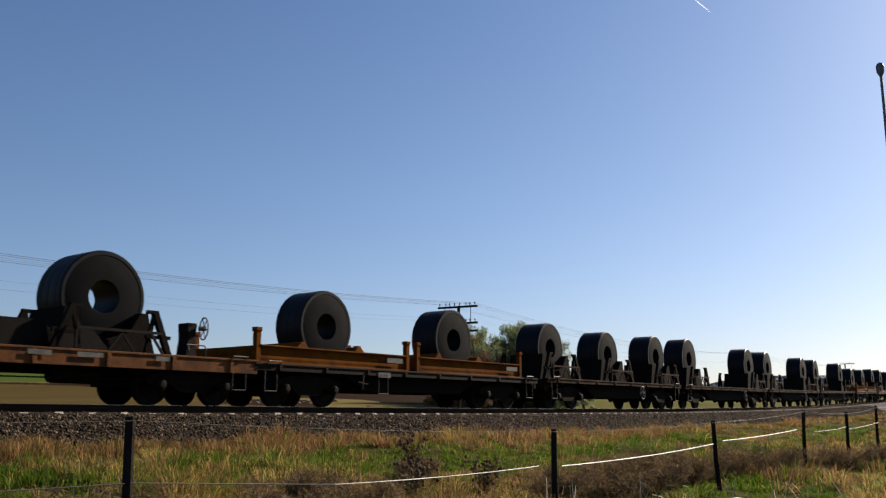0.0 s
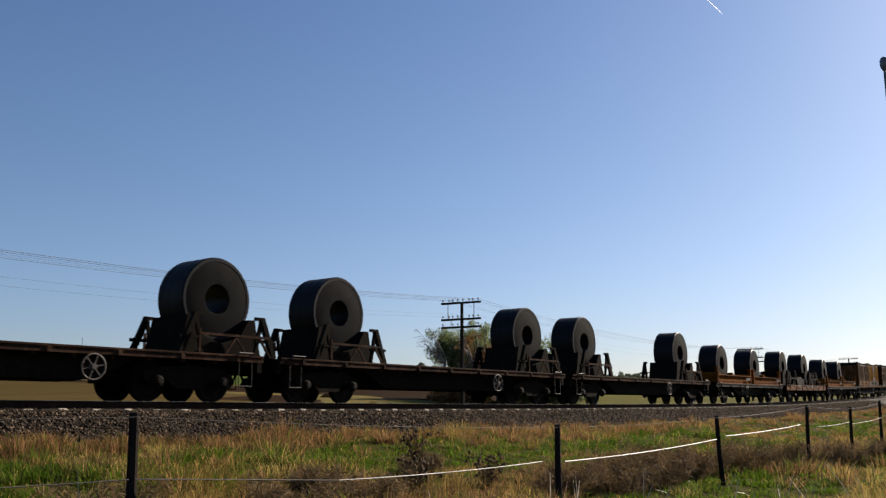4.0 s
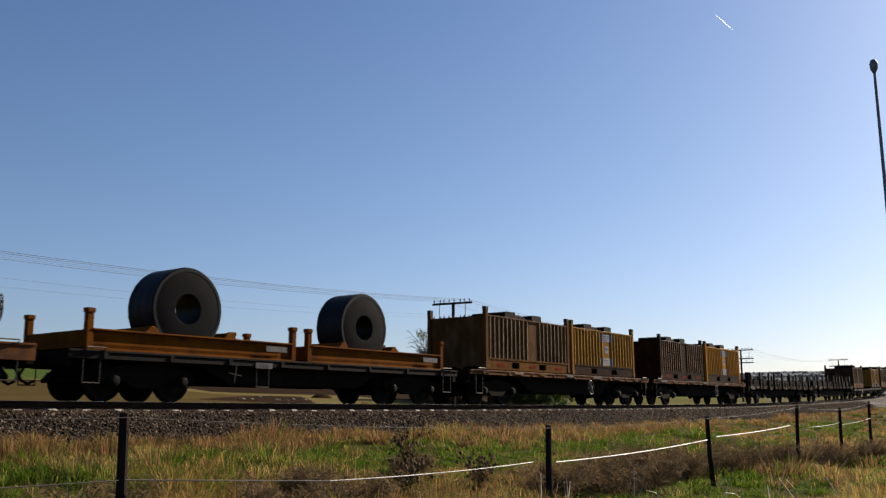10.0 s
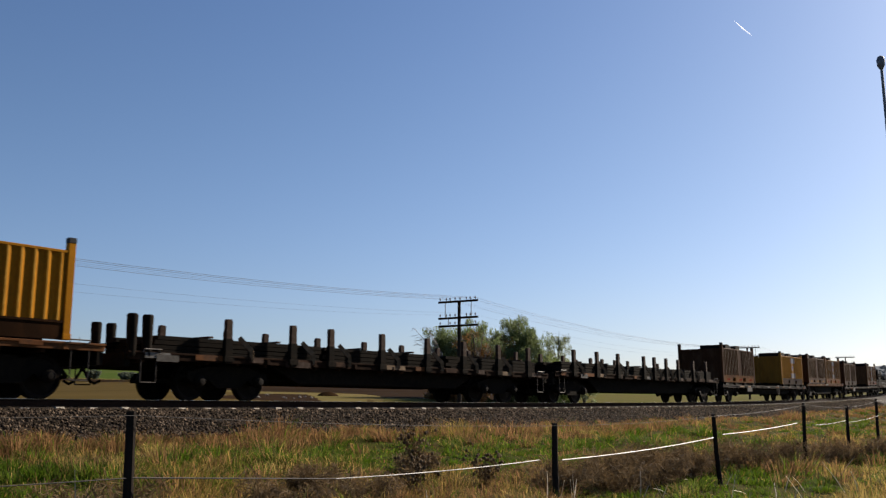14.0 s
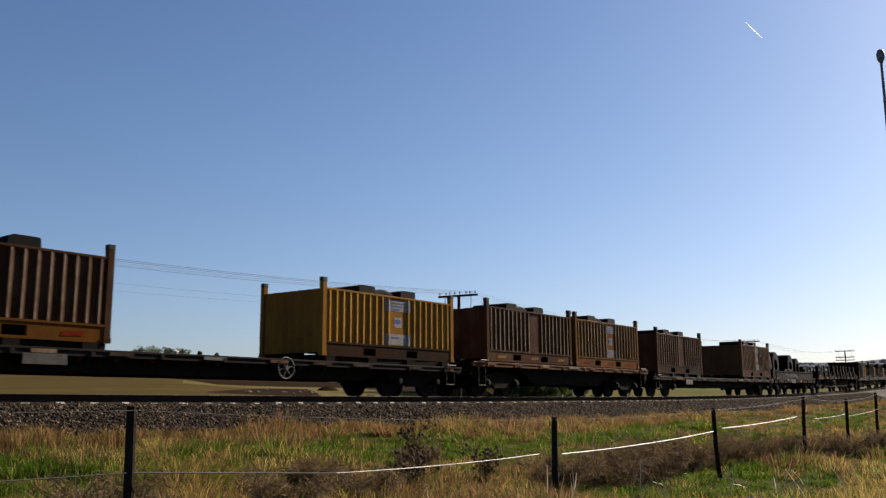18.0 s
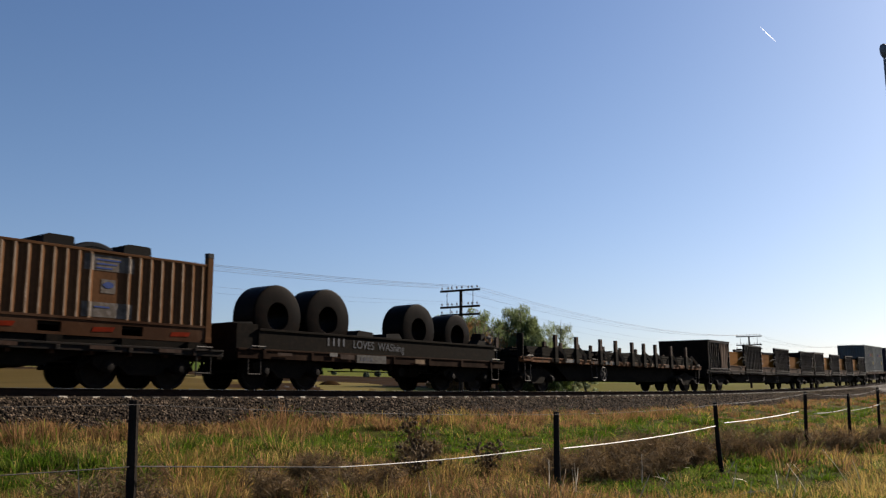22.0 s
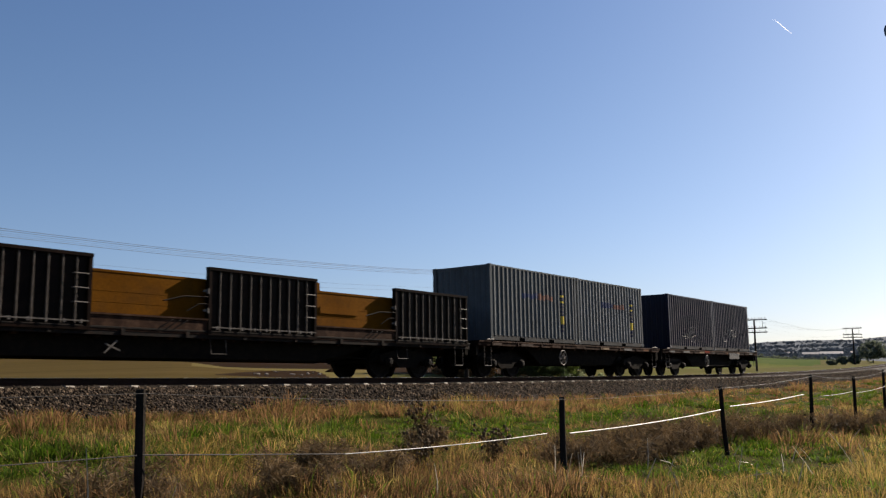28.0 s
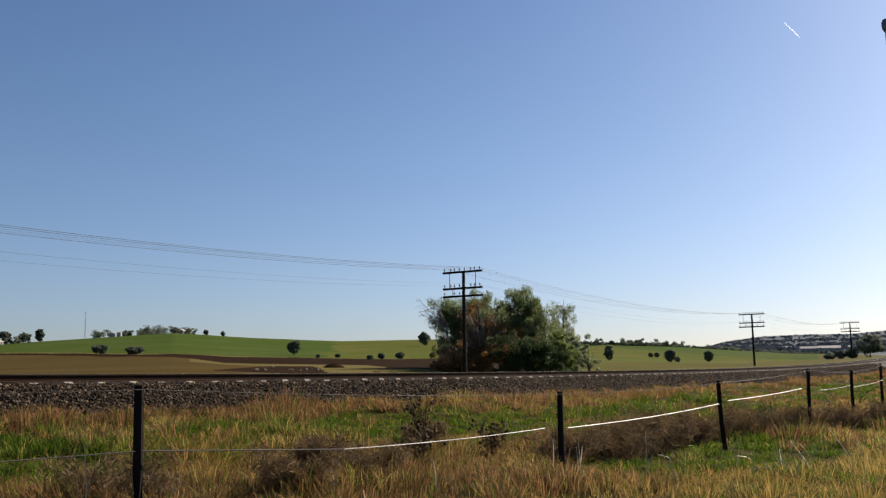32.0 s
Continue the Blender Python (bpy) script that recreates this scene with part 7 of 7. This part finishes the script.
def thistle(s, off, height, seed):
    p, _, _ = track(s, off)
    g = ground_z(p.x, p.y)
    rl, rng = random.Random(seed), np.random.RandomState(seed)
    t = thing("dead_thistle", "tall dead brown thistle with dry seed heads", "weed", "dead thistles", Matrix.Translation((p.x, p.y, g)))
    for i in range(7):
        a, r = rl.uniform(0, math.tau), rl.uniform(0.05, 0.42) * height
        tip = Vector((r * math.cos(a), r * math.sin(a), height * rl.uniform(0.6, 1.0)))
        bm = bmesh.new()
        tube(bm, [(0.03 * math.cos(a), 0.03 * math.sin(a), -0.03), tip * 0.5 + Vector((0, 0, 0.08)), tip], 0.006, 5, [0.010, 0.007, 0.004])
        heads = [tip]
        for k in range(6):
            b0 = tip * rl.uniform(0.35, 0.95)
            b1 = b0 + Vector((rl.uniform(-0.18, 0.18), rl.uniform(-0.18, 0.18), rl.uniform(0.0, 0.16)))
            tube(bm, [b0, b1], 0.003, 4)
            heads.append(b1)
        st = part("stem", bm, M_WEED, t)
        bm = bmesh.new()
        for q in heads:
            lathe(bm, [(0.0001, -0.022), (0.016, -0.014), (0.024, 0.004), (0.014, 0.024), (0.0001, 0.028)], 7, axis="z", centre=tuple(q))
        tagged(part("seed_head", bm, M_WEED, st), kind="stuff")
    c = [(rl.uniform(-0.25, 0.25) * height, rl.uniform(-0.25, 0.25) * height, height * rl.uniform(0.1, 0.75)) for _ in range(14)]
    ob = part("dry_leaves", bmesh.new(), M_WEED, t)
    ob.data = quads_mesh("dry_leaves", leaves(rng, c, [0.13 * height] * 14, 15, 0.065, 0.3, 0.9, 0.12), M_WEED)


thistle(9.35, -11.0, 0.95, 3)
thistle(8.6, -11.6, 0.55, 4)
thistle(10.3, -11.4, 0.5, 5)


def bush(s, off, height, spread, seed):
    p, _, _ = track(s, off)
    g = ground_z(p.x, p.y)
    rl, rng = random.Random(seed), np.random.RandomState(seed)
    t = thing("dry_bush", "low tangled brown dry bush by the fence", "bush", "dry bushes", Matrix.Translation((p.x, p.y, g)))
    bm = bmesh.new()
    c = []
    for i in range(16):
        a = rl.uniform(0, math.tau)
        e = Vector((spread * rl.uniform(0.4, 1) * math.cos(a), spread * rl.uniform(0.4, 1) * math.sin(a), height * rl.uniform(0.5, 1)))
        tube(bm, [(0, 0, -0.03), e * 0.5 + Vector((0, 0, 0.1 * height)), e], 0.006, 4, [0.010, 0.006, 0.003])
        c += [tuple(e), tuple(e * 0.7), tuple(e * 0.45)]
    part("twig_tangle", bm, M_WEED, t)
    ob = part("foliage", bmesh.new(), M_WEED, t)
    ob.data = quads_mesh("foliage", leaves(rng, c, [0.38 * height] * len(c), 60, 0.10, 0.3, 0.9, 0.05), M_WEED)


for i, (s, off, hh, sp) in enumerate(((10.2, -12.6, 0.42, 0.5), (11.2, -12.9, 0.5, 0.7), (12.1, -12.7, 0.55, 0.7), (12.7, -12.7, 0.55, 0.7), (13.7, -12.5, 0.5, 0.6), (14.4, -12.5, 0.42, 0.55), (15.3, -12.4, 0.45, 0.6), (16.5, -12.6, 0.5, 0.7), (17.8, -12.9, 0.45, 0.6),
                                      (19.4, -13.2, 0.45, 0.7), (20.6, -13.5, 0.4, 0.6), (5.9, -12.4, 0.4, 0.5), (4.3, -11.9, 0.42, 0.6), (7.0, -12.2, 0.4, 0.5), (22.8, -13.6, 0.4, 0.7), (8.0, -10.4, 0.3, 0.4), (11.0, -9.6, 0.3, 0.35))):
    bush(s, off, hh, sp, 70 + i)

rl = random.Random(9)
for i in range(46):
    s, off = (rl.uniform(8.2, 9.6), rl.uniform(-14.2, -13.2)) if i < 14 else (rl.uniform(3.5, 17), rl.uniform(-15.5, -12.5))
    p, _, _ = track(s, off)
    g = ground_z(p.x, p.y)
    bm = bmesh.new()
    a, ln, up = rl.uniform(0, math.tau), rl.uniform(0.25, 0.7), rl.uniform(0.1, 0.95)
    v = Vector((math.cos(a) * (1 - up), math.sin(a) * (1 - up), up)).normalized() * ln
    tube(bm, [(0, 0, -0.02), v * 0.5 + Vector((0.02, 0, 0.01)), v], 0.006, 4, [0.007, 0.006, 0.003])
    ob = tagged(new("dry_stalk", mesh_of(bm, "dry_stalk", M_STRAWPALE)), "pale bleached dry stalk standing in the grass", "dry stalk", "bleached stalks")
    ob.location = (p.x, p.y, g)

x, y = at(43.6, 60)
bm = bmesh.new()
rings = []
for j in range(6):
    rr, zz = 0.95 * (1 - j / 5.5), 0.38 * math.sin(j / 5 * math.pi / 2)
    rings.append([bm.verts.new((rr * math.cos(k * math.tau / 16) * (1 + 0.1 * math.sin(3 * k)), rr * 0.7 * math.sin(k * math.tau / 16), zz - 0.1)) for k in range(16)])
for a, b in zip(rings, rings[1:]):
    for k in range(16):
        bm.faces.new((a[k], a[(k + 1) % 16], b[(k + 1) % 16], b[k]))
bm.faces.new(rings[-1])
mound = tagged(new("soil_mound", mesh_of(bm, "soil_mound", M_PLOUGH, smooth=True)), "low dark mound of soil in the field", "mound")
mound.location = (x, y, ground_z(x, y))

# ---------- pale rocks lying on the ploughed ground ----------
M_ROCK = material("pale_rock", (0.13, 0.112, 0.0906), (0.0948, 0.0822, 0.0648), 0.9, 0, 4, 30, 0.4)
rl = random.Random(31)
for i in range(13):
    x, y = at(rl.uniform(38.6, 45.5), rl.uniform(48, 58))
    bm = bmesh.new()
    bmesh.ops.create_icosphere(bm, subdivisions=1, radius=rl.uniform(0.05, 0.10))
    for v in bm.verts:
        v.co = Vector((v.co.x * 1.5, v.co.y, v.co.z * 0.8)) * rl.uniform(0.75, 1.2)
    rock = tagged(new("field_rock", mesh_of(bm, "field_rock", M_ROCK)), "small pale rock lying on the ploughed field", "rock", "field rocks")
    rock.location = (x, y, ground_z(x, y) + 0.03)


motions()
